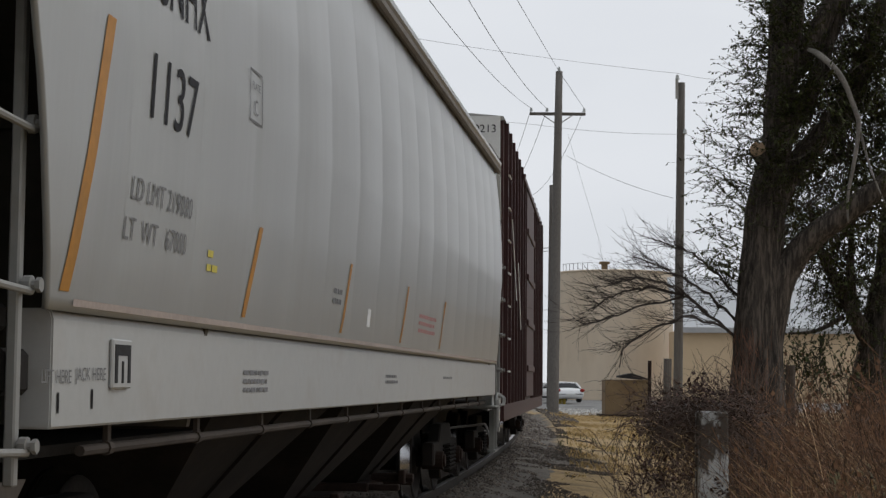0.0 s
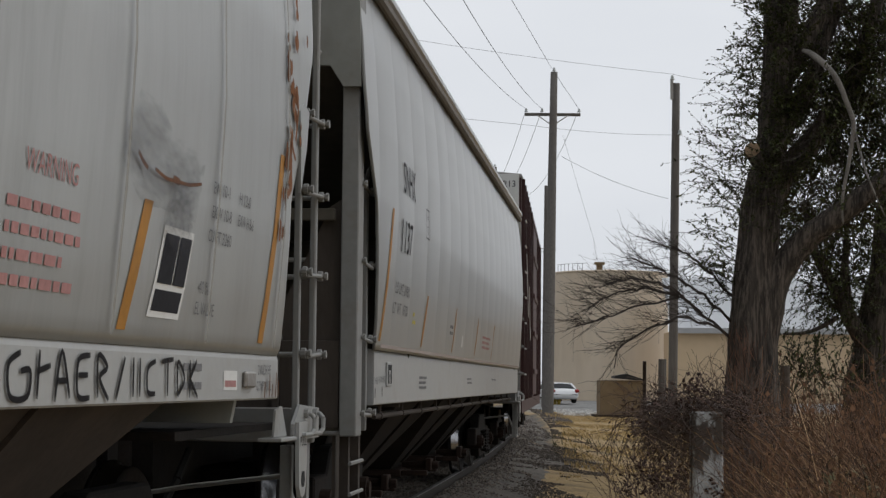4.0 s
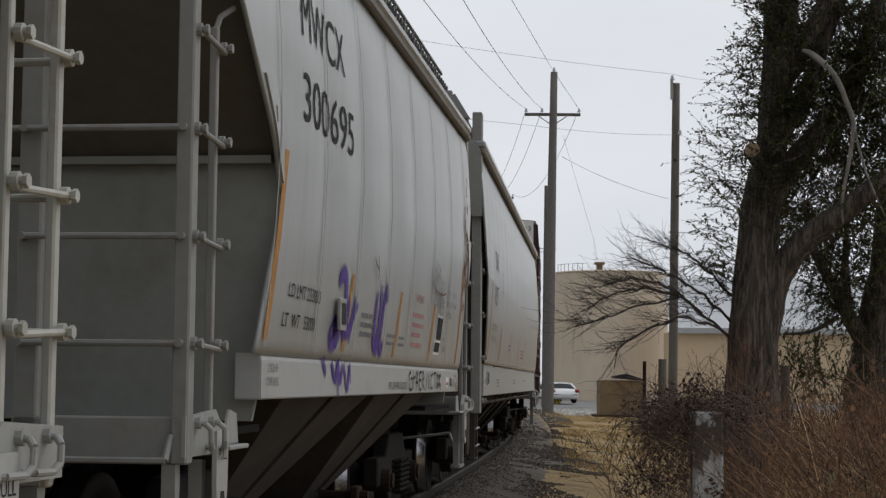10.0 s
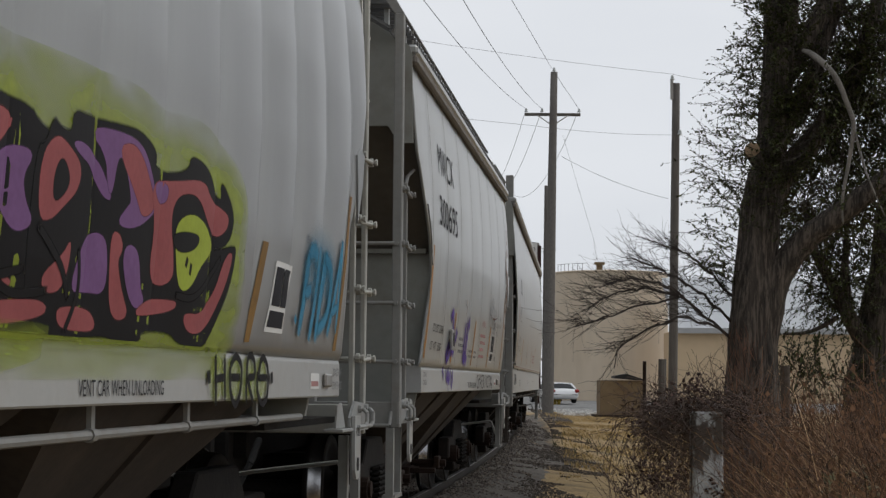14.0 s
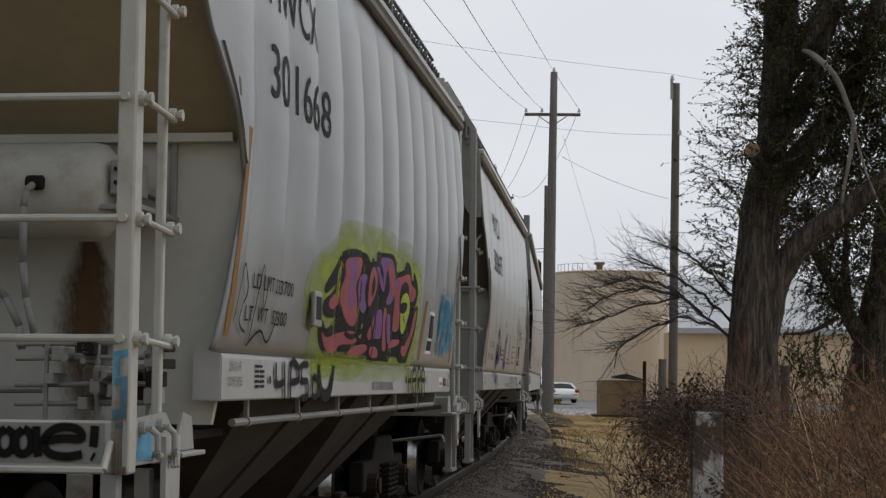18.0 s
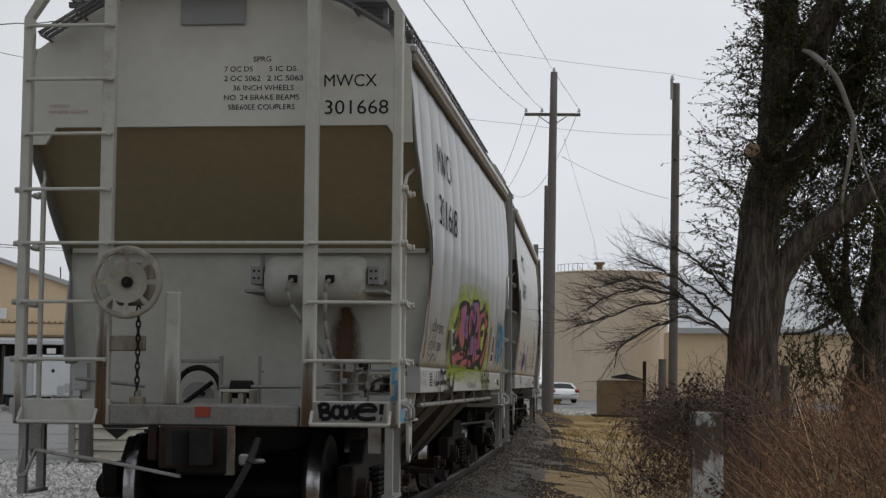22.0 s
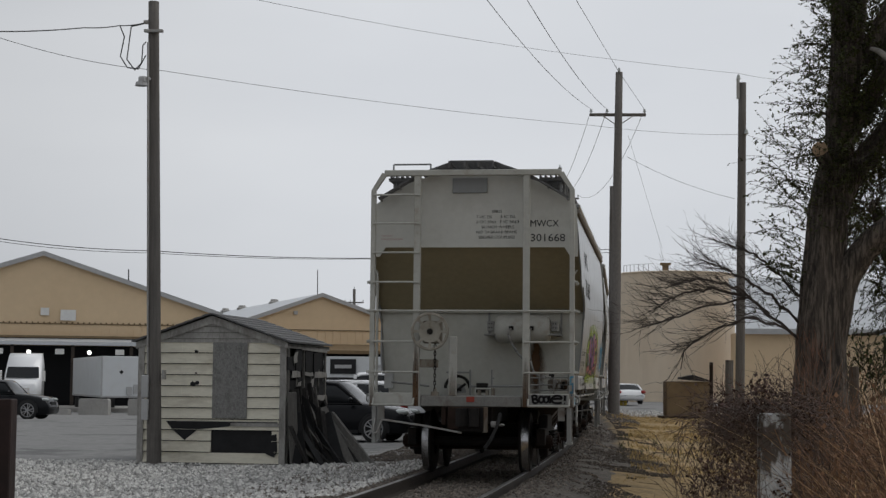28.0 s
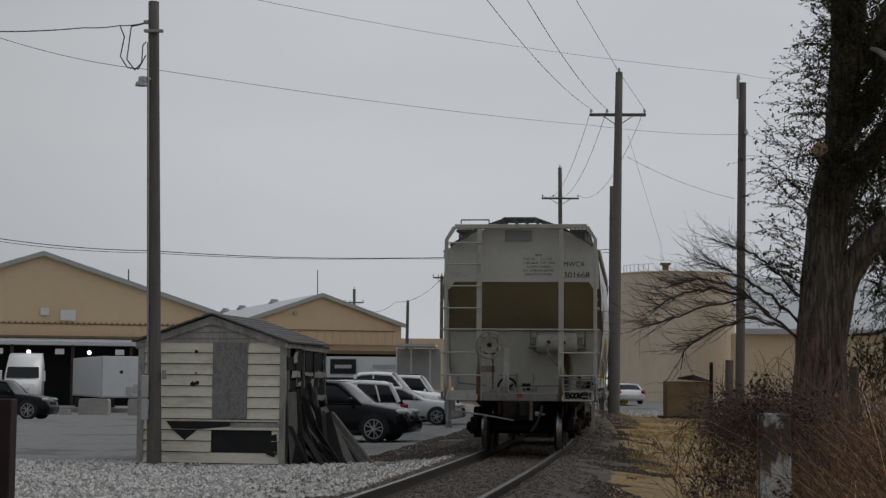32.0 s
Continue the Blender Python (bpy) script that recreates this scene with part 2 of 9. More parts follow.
TRIM_GREY = mat("grey_trim", (0.40, 0.40, 0.40), 0.6, vary=0.1, bump=0.02)
# near-black colour that stands in for the shade under the dock canopies
DOCK_SHADE = mat("dock_shade_black", (0.011, 0.011, 0.012), 0.85, vary=0.2, scale=0.5, bump=0.02, spec=0.1)
TANK_PAINT = mat("cream_tank_paint", (0.70, 0.59, 0.455), 0.6, vary=0.05, scale=0.25, grain=2, stretch=(1, 1, 0.3), bump=0.03, dirt=(0.52, 0.40, 0.27), dirt_amount=0.45, dirt_scale=0.35)
CONCRETE = mat("concrete", (0.34, 0.33, 0.31), 0.9, vary=0.15, scale=1.5, grain=15, bump=0.15)
SHED_SIDING = mat("cream_shed_siding", (0.72, 0.685, 0.57), 0.75, vary=0.10, scale=2, grain=16, bump=0.12, dirt=(0.34, 0.29, 0.21), dirt_amount=0.5, dirt_scale=2.2, stretch=(0.5, 1, 1.6), dirt_at=(0.5, 0.7))
SHED_TRIM = mat("weathered_shed_trim", (0.335, 0.325, 0.305), 0.85, vary=0.3, scale=4, grain=26, bump=0.25, dirt=(0.13, 0.115, 0.10), dirt_amount=0.7, dirt_scale=6, stretch=(1, 1, 0.4))
TAR = mat("black_tar_paper", (0.018, 0.018, 0.019), 0.85, vary=0.35, scale=4, bump=0.3)
PLYWOOD = mat("weathered_plywood", (0.235, 0.232, 0.222), 0.9, vary=0.45, scale=9, grain=45, stretch=(1, 1, 0.6), bump=0.3, dirt=(0.09, 0.085, 0.08), dirt_amount=0.6, dirt_scale=9, dirt_at=(0.5, 0.62))
SHINGLE = mat("grey_shingle", (0.135, 0.135, 0.135), 0.9, vary=0.25, scale=5, bump=0.4, island=0.3)
GREY_BOARD = mat("grey_weathered_board", (0.17, 0.163, 0.15), 0.9, vary=0.3, scale=3, grain=25, stretch=(6, 6, 0.6), bump=0.4)
CAR_WHITE = mat("white_car_paint", (0.84, 0.845, 0.85), 0.2, vary=0.02, bump=0, spec=0.6)
CAR_SILVER = mat("silver_car_paint", (0.48, 0.49, 0.50), 0.22, 0.3, vary=0.03, bump=0)
CAR_BLACK = mat("black_car_paint", (0.006, 0.0065, 0.008), 0.2, vary=0.05, bump=0, spec=0.18)
CAR_GLASS = mat("dark_car_glass", (0.012, 0.014, 0.016), 0.08, vary=0.05, bump=0, spec=0.3)
TYRE = mat("tyre_rubber", (0.02, 0.02, 0.02), 0.85, vary=0.2, bump=0.1)
ALLOY = mat("alloy_rim", (0.45, 0.45, 0.46), 0.3, 0.8, vary=0.1, bump=0)
CHROME = mat("chrome", (0.7, 0.7, 0.7), 0.12, 1.0, vary=0.03, bump=0)
TAIL_RED = mat("red_tail_light", (0.28, 0.02, 0.015), 0.2, vary=0.1, bump=0)
TRAILER = mat("white_trailer_panel", (0.62, 0.64, 0.65), 0.4, vary=0.03, scale=0.7, bump=0.02, dirt=(0.45, 0.44, 0.42), dirt_amount=0.3)
PEELING = mat("peeling_white_paint", (0.55, 0.57, 0.57), 0.8, vary=0.1, scale=6, bump=0.3, stretch=(1, 1, 0.45), dirt=(0.10, 0.085, 0.07), dirt_amount=1.0, dirt_scale=7, dirt_at=(0.44, 0.52))
STEM = mat("dry_weed_stem", (0.172, 0.097, 0.057), 0.9, vary=0.3, bump=0, island=0.7)
STEM_PALE = mat("dry_pale_grass", (0.46, 0.33, 0.14), 0.9, vary=0.25, bump=0, island=0.35)
VINE = mat("dead_vine", (0.097, 0.069, 0.055), 0.9, vary=0.3, bump=0, island=0.45)
GREEN_WEED = mat("green_weed_leaf", (0.085, 0.085, 0.04), 0.8, vary=0.3, bump=0, island=0.4)
RUST_BOX = mat("brown_painted_steel", (0.19, 0.135, 0.075), 0.8, vary=0.15, scale=2, bump=0.1, dirt=(0.12, 0.06, 0.03), dirt_amount=0.5)
YELLOW_PAINT = mat("yellow_paint", (0.55, 0.40, 0.06), 0.6, vary=0.1, bump=0)
LAMP_GLOW = bpy.data.materials.new("dock_lamp_glow")
LAMP_GLOW.use_nodes = True
LAMP_GLOW.node_tree.nodes["Principled BSDF"].inputs["Emission Color"].default_value = (1, 0.97, 0.9, 1)
LAMP_GLOW.node_tree.nodes["Principled BSDF"].inputs["Emission Strength"].default_value = 2.5


# ---- small builders ----
def thing(name, label, category, m=None, group="", kind=""):
    ob = new(name)
    if m is not None:
        ob.matrix_basis = m
    return tagged(ob, label, category, group, kind)


def part(name, bm, material, parent=None, label="", smooth=False, loc=None):
    me = bpy.data.meshes.new(name)
    bm.to_mesh(me)
    bm.free()
    me.materials.append(material)
    if smooth:
        for p in me.polygons:
            p.use_smooth = True
    ob = new(name, me)
    if parent is not None:
        ob.parent = parent
    if loc is not None:
        ob.location = loc
    if label:
        ob["label"] = label
    return ob


def solid(name, verts, faces, material, parent=None, label="", smooth=False):
    me = bpy.data.meshes.new(name)
    me.from_pydata([tuple(v) for v in verts], [], [tuple(f) for f in faces])
    me.update()
    me.materials.append(material)
    if smooth:
        for p in me.polygons:
            p.use_smooth = True
    ob = new(name, me)
    if parent is not None:
        ob.parent = parent
    if label:
        ob["label"] = label
    return ob


def box(bm, x0, y0, z0, x1, y1, z1, bevel=0.0, m=None):
    r = bmesh.ops.create_cube(bm, size=1, matrix=(m or Matrix()) @ Matrix.Translation(((x0 + x1) / 2, (y0 + y1) / 2, (z0 + z1) / 2)) @ Matrix.Diagonal((abs(x1 - x0), abs(y1 - y0), abs(z1 - z0), 1)))
    if bevel:
        es = list({e for v in r["verts"] for e in v.link_edges})
        bmesh.ops.bevel(bm, geom=es, offset=bevel, segments=1, affect="EDGES", profile=0.5)
    return bm


def boxes(*rows, bevel=0.0):
    bm = bmesh.new()
    for r in rows:
        box(bm, *r, bevel=bevel)
    return bm


def rod(bm, p, q, r, r2=None, seg=8):
    p, q = Vector(p), Vector(q)
    d = q - p
    if d.length < 1e-6:
        return bm
    turn = d.to_track_quat("Z", "Y").to_matrix().to_4x4()
    bmesh.ops.create_cone(bm, cap_ends=True, segments=seg, radius1=r, radius2=r if r2 is None else r2, depth=d.length, matrix=Matrix.Translation((p + q) / 2) @ turn)
    return bm


def rods(r, *pairs, seg=8):
    bm = bmesh.new()
    for p, q in pairs:
        rod(bm, p, q, r, seg=seg)
    return bm


def pipe(bm, pts, r, seg=6):
    for p, q in zip(pts, pts[1:]):
        rod(bm, p, q, r, seg=seg)
    return bm


def prism(bm, outline, axis, lo, hi):
    """Extrudes a closed outline of 2D points along axis 'x', 'y' or 'z' from lo to hi."""
    def at(u, v, w):
        return {"x": (w, u, v), "y": (u, w, v), "z": (u, v, w)}[axis]
    a = [bm.verts.new(at(u, v, lo)) for u, v in outline]
    b = [bm.verts.new(at(u, v, hi)) for u, v in outline]
    bm.faces.new(a)
    bm.faces.new(b[::-1])
    for i in range(len(a)):
        j = (i + 1) % len(a)
        bm.faces.new((a[i], b[i], b[j], a[j]))
    bmesh.ops.recalc_face_normals(bm, faces=bm.faces)
    return bm


def letters(text, size, width=1.0, spacing=1.0, bold=0.0):
    """Flat letter faces of the built-in font: vertices (x, y) and faces."""
    cu = bpy.data.curves.new("t", "FONT")
    cu.body, cu.size, cu.space_character, cu.resolution_u, cu.offset = text, size, spacing, 3, bold
    ob = new("t", cu)
    bpy.context.view_layer.update()
    me = bpy.data.meshes.new_from_object(ob.evaluated_get(bpy.context.evaluated_depsgraph_get()))
    vs, fs = [(v.co.x * width, v.co.y) for v in me.vertices], [tuple(p.vertices) for p in me.polygons]
    bpy.data.objects.remove(ob)
    bpy.data.curves.remove(cu)
    bpy.data.meshes.remove(me)
    return vs, fs


# ---- the track and the train's way along it ----
TRACK_X, TRACK_HEAD, TRACK_BEND = -3.607, 0.14302, 0.0017426
KNOT_T = [0, 3, 6, 9, 12.5, 16.5, 20, 23, 28, 32]
KNOT_S = [-20.28, -15.45, -11.02, -6.85, -1.66, 4.32, 9.79, 15.14, 25.29, 33.98]
OFF_B, OFF_A, OFF_BOX = 12.77, 25.58, 43.5


def track(s):
    """Centre of the track (x, y) and its heading, s metres from the camera's abreast."""
    a = TRACK_HEAD - TRACK_BEND * s
    return TRACK_X + (math.cos(a) - math.cos(TRACK_HEAD)) / TRACK_BEND, (math.sin(TRACK_HEAD) - math.sin(a)) / TRACK_BEND, a


def beside(s, lat, z=0.0):
    x, y, a = track(s)
    return Vector((x + lat * math.cos(a), y - lat * math.sin(a), z))


def run(t):
    """How far the last car's rear end has gone along the track at t seconds."""
    x, y = np.array(KNOT_T, float), np.array(KNOT_S, float)
    m = np.gradient(y, x)
    j = int(np.clip(np.searchsorted(x, t, side="right") - 1, 0, len(x) - 2))
    h = x[j + 1] - x[j]
    u = (t - x[j]) / h
    return float((2 * u**3 - 3 * u**2 + 1) * y[j] + (u**3 - 2 * u**2 + u) * h * m[j] + (-2 * u**3 + 3 * u**2) * y[j + 1] + (u**3 - u**2) * h * m[j + 1])


def car_pose(t, off, length):
    s = run(t) + off
    ax, ay, _ = track(s + 1.5)
    bx, by, _ = track(s + length - 1.5)
    h = math.atan2(bx - ax, by - ay)
    return pose(ax - 1.5 * math.sin(h), ay - 1.5 * math.cos(h), 0, 0, 0, -math.degrees(h))


def lateral(x, y):
    """Metres to the right of the track's centre line."""
    return x - TRACK_X - math.tan(TRACK_HEAD) * y + 0.5 * TRACK_BEND * y * y * 1.03


def ground_z(x, y):
    lat = lateral(x, y)
    if lat < -2.2:
        z = -0.24 - 0.03 * min(1, (-2.2 - lat) / 2)
        z -= 0.0078 * max(0, min(y, 130) - 40) * max(0, min(1, (-9 - x) / 8))
    elif lat > 1.9:
        k = min(1, (lat - 1.9) / 1.6)
        z = -0.2 - 0.14 * k * k * (3 - 2 * k)
        z += 0.26 * max(0, min(1, (y - 35) / 35)) + 0.25 * max(0, min(1, (y - 75) / 30))
    else:
        z = -0.2
        z -= 0.0055 * max(0, min(y, 130) - 75) if y > 75 else 0
    if abs(lat) > 2.2 and y < 160:
        z += 0.03 * noise.noise((x * 0.6, y * 0.6, 3.0))
    return z


def ground_material():
    m = bpy.data.materials.new("yard_ground")
    m.use_nodes = True
    n, l = m.node_tree.nodes, m.node_tree.links
    b = n["Principled BSDF"]
    b.inputs["Roughness"].default_value = 0.92
    b.inputs["Specular IOR Level"].default_value = 0.2
    geo, sep = n.new("ShaderNodeNewGeometry"), n.new("ShaderNodeSeparateXYZ")
    l.new(geo.outputs["Position"], sep.inputs[0])

    def calc(op, a, c, d=None):
        k = n.new("ShaderNodeMath")
        k.operation = op
        for i, v in enumerate((a, c, d)):
            if v is None:
                continue
            if isinstance(v, (int, float)):
                k.inputs[i].default_value = v
            else:
                l.new(v, k.inputs[i])
        return k.outputs[0]

    def cloud(scale, detail=5, rough=0.6):
        k = n.new("ShaderNodeTexNoise")
        k.inputs["Scale"].default_value, k.inputs["Detail"].default_value, k.inputs["Roughness"].default_value = scale, detail, rough
        l.new(geo.outputs["Position"], k.inputs["Vector"])
        return k.outputs["Fac"]

    def step(v, lo, hi):
        k = n.new("ShaderNodeMapRange")
        k.interpolation_type = "SMOOTHSTEP"
        k.inputs["From Min"].default_value, k.inputs["From Max"].default_value = lo, hi
        l.new(v, k.inputs["Value"])
        return k.outputs[0]

    def two(fac, c1, c2):
        k = n.new("ShaderNodeMix")
        k.data_type = "RGBA"
        l.new(fac, k.inputs[0])
        for i, v in ((6, c1), (7, c2)):
            if isinstance(v, tuple):
                k.inputs[i].default_value = (*v, 1)
            else:
                l.new(v, k.inputs[i])
        return k.outputs[2]

    x, y = sep.outputs["X"], sep.outputs["Y"]
    bend = calc("MULTIPLY", calc("MULTIPLY", y, y), 0.5 * TRACK_BEND * 1.03)
    lat = calc("ADD", calc("MULTIPLY_ADD", y, -math.tan(TRACK_HEAD), bend), calc("SUBTRACT", x, TRACK_X))
    wob = calc("MULTIPLY_ADD", cloud(0.5), 3.0, -1.5)
    latw = calc("ADD", lat, wob)
    speck = cloud(28, 3, 0.7)
    gravel = two(step(speck, 0.35, 0.68), (0.16, 0.154, 0.145), (0.47, 0.46, 0.44))
    dirty = two(step(speck, 0.35, 0.68), (0.058, 0.049, 0.04), (0.175, 0.152, 0.13))
    asphalt = two(step(cloud(3, 8, 0.7), 0.3, 0.7), (0.19, 0.19, 0.188), (0.27, 0.267, 0.258))
    asphalt = two(calc("MULTIPLY", step(cloud(0.35, 4), 0.56, 0.66), 0.55), asphalt, (0.075, 0.075, 0.078))
    grass = two(step(cloud(9, 6, 0.7), 0.3, 0.7), (0.25, 0.175, 0.09), (0.43, 0.31, 0.155))
    grass = two(calc("MULTIPLY", step(cloud(0.9, 6), 0.5, 0.7), 0.7), grass, (0.12, 0.095, 0.06))
    col = two(step(latw, -3.2, -2.3), gravel, dirty)
    col = two(calc("MULTIPLY", step(calc("ADD", y, wob), 28.6, 29.8), step(latw, -3.4, -4.0)), col, asphalt)
    far_lot = step(y, 80, 84)
    yw = calc("MULTIPLY_ADD", cloud(0.8), 7.0, calc("ADD", y, -3.5))
    rubble = calc("MULTIPLY", step(yw, 31.0, 33.0), step(yw, 37.5, 35.2))
    edge = calc("MULTIPLY_ADD", rubble, -1.0, calc("ADD", lat, calc("MULTIPLY", wob, 0.3)))
    col = two(step(edge, 1.65, 2.15), col, grass)
    col = two(calc("MULTIPLY", far_lot, step(lat, 2.0, 2.6)), col, asphalt)
    l.new(col, b.inputs["Base Color"])
    bp = n.new("ShaderNodeBump")
    bp.inputs["Strength"].default_value, bp.inputs["Distance"].default_value = 0.5, 0.03
    l.new(speck, bp.inputs["Height"])
    l.new(bp.outputs[0], b.inputs["Normal"])
    return m


def build_ground():
    xs = sorted(set([-3000, -1200, -500, -250, -160, -120, -90] + [round(-70 + i * 1.0, 2) for i in range(121)] + [60, 80, 110, 160, 250, 500, 1200, 3000]))
    ys = sorted(set([-3000, -800, -200, -60, -30] + [round(-15 + i * 1.0, 2) for i in range(116)] + [105, 112, 120, 130, 140, 155, 180, 250, 400, 800, 1600, 4000]))
    vs = [(x, y, ground_z(x, y)) for y in ys for x in xs]
    w = len(xs)
    fs = [(j * w + i, j * w + i + 1, (j + 1) * w + i + 1, (j + 1) * w + i) for j in range(len(ys) - 1) for i in range(w - 1)]
    g = solid("ground", vs, fs, ground_material(), smooth=True)
    return tagged(g, "rail yard ground of gravel, cracked asphalt and dry grass", "ground", kind="structure")


build_ground()


def build_rails():
    prof = [(-0.07, -0.178), (0.07, -0.178), (0.07, -0.165), (0.012, -0.145), (0.012, -0.05), (0.036, -0.04), (0.036, -0.006), (0.028, 0.0), (-0.028, 0.0), (-0.036, -0.006), (-0.036, -0.04), (-0.012, -0.05), (-0.012, -0.145), (-0.07, -0.165)]
    ss = [i * 2.0 for i in range(-6, 71)]
    for side_lat in (-0.755, 0.755):
        vs, fs = [], []
        for s in ss:
            for u, v in prof:
                vs.append(beside(s, side_lat + u, v))
        k = len(prof)
        for i in range(len(ss) - 1):
            for j in range(k):
                fs.append((i * k + j, (i + 1) * k + j, (i + 1) * k + (j + 1) % k, i * k + (j + 1) % k))
        rail = solid("rail", vs, fs, RAIL)
        rail.data.materials.append(RAIL_TOP)
        for p in rail.data.polygons:
            if p.index % k in (6, 7, 8):
                p.material_index = 1
        tagged(rail, "worn steel running rail with a polished head on ties", "rail", "rails of the track", "structure")


build_rails()


def bed_z(lat, x, y):
    """Top of the ballast beside and between the rails."""
    a = abs(lat)
    if a < 0.72:
        return -0.168 + 0.018 * noise.noise((x * 2.3, y * 2.3, 8.0))
    z = float(np.interp(a, [0.8, 0.95, 1.3, 1.9, 2.5], [-0.11, -0.075, -0.105, -0.19, -0.33]))
    return z + 0.03 * noise.noise((x * 1.6, y * 1.6, 6.0))


def build_ballast_bed():
    stuff = mat("dirty_ballast_bed", (0.082, 0.07, 0.058), 0.95, vary=0.55, scale=2.5, grain=34, bump=0.6, dirt=(0.17, 0.155, 0.135), dirt_amount=0.7, dirt_scale=16, dirt_at=(0.5, 0.62))
    for name, lats in (("ballast_bed", [-0.7 + 0.14 * i for i in range(11)]), ("ballast_shoulder", [0.8 + 0.17 * i for i in range(11)]), ("ballast_shoulder", [-2.5 + 0.17 * i for i in range(11)])):
        vs, fs, n, w = [], [], 0, len(lats)
        s = -4.0
        while s < 112:
            for lat in lats:
                p = beside(s, lat)
                drop = 0.0055 * max(0, min(p.y, 130) - 75)
                vs.append((p.x, p.y, bed_z(lat, p.x, p.y) - drop * (abs(lat) > 0.75)))
            s += 0.35 if s < 60 else 0.9
            n += 1
        for i in range(n - 1):
            for j in range(w - 1):
                a = i * w + j
                fs.append((a, a + 1, a + w + 1, a + w))
        tagged(solid(name, vs, fs, stuff, smooth=True), "dirty crushed stone ballast packed along the rails", "ballast", kind="structure")


build_ballast_bed()


def build_ties():
    road = thing("railway_ties", "row of old dark wooden ties half sunk in ballast", "ties", kind="structure")
    rng = random.Random(4)
    bm = boxes((-1.25, -0.11, -0.36, 1.25, 0.11, -0.182), bevel=0.012)
    me = bpy.data.meshes.new("tie")
    bm.to_mesh(me)
    bm.free()
    me.materials.append(TIE)
    s = -6.0
    while s < 110:
        o = new("tie", me)
        o.parent = road
        x, y, a = track(s)
        o.matrix_basis = pose(x + rng.uniform(-.04, .04), y, rng.uniform(-.012, .0), 0, 0, -math.degrees(a) + rng.uniform(-1, 1))
        s += 0.54


build_ties()


# ---- train cars; in a car's own space y runs forward from its rear end, x to its right, z up from the rails ----
def car_side_x(z):
    return float(np.interp(z, [1.0, 1.495, 1.5, 1.75, 2.1, 2.6, 3.1, 3.6, 3.96], [1.533, 1.533, 1.548, 1.575, 1.603, 1.625, 1.615, 1.58, 1.538]))


def cover_attr(ob, values):
    at = ob.data.attributes.new("cover", "FLOAT", "POINT")
    at.data.foreach_set("value", values)


def swell(a, z, pitch, sign, z_lo, z_hi):
    """Shallow bulge of a side panel between its weld seams."""
    panel = 0.017 if pitch < 0.9 else 0.008 if pitch < 1.0 else 0.010
    s = panel * (math.sin(math.pi * ((a / pitch) % 1.0)) ** 0.7 - 0.6) + 0.004 * noise.noise((a * 1.3, z * 1.1, 2.0 + sign))
    return s * max(0.0, min(1, (z - z_lo) * 4)) * max(0.0, min(1, (z_hi - z) * 4 + 0.3))


def diced(bm, step):
    """Cuts a flat mesh along a square grid, so that it can follow a curved side."""
    for axis in (0, 1):
        lo, hi = min(v.co[axis] for v in bm.verts), max(v.co[axis] for v in bm.verts)
        k = math.floor(lo / step) + 1
        while k * step < hi:
            no = [0, 0, 0]
            no[axis] = 1
            bmesh.ops.bisect_plane(bm, geom=bm.verts[:] + bm.edges[:] + bm.faces[:], dist=1e-5, plane_co=[c * k * step for c in no], plane_no=no)
            k += 1
    return bm


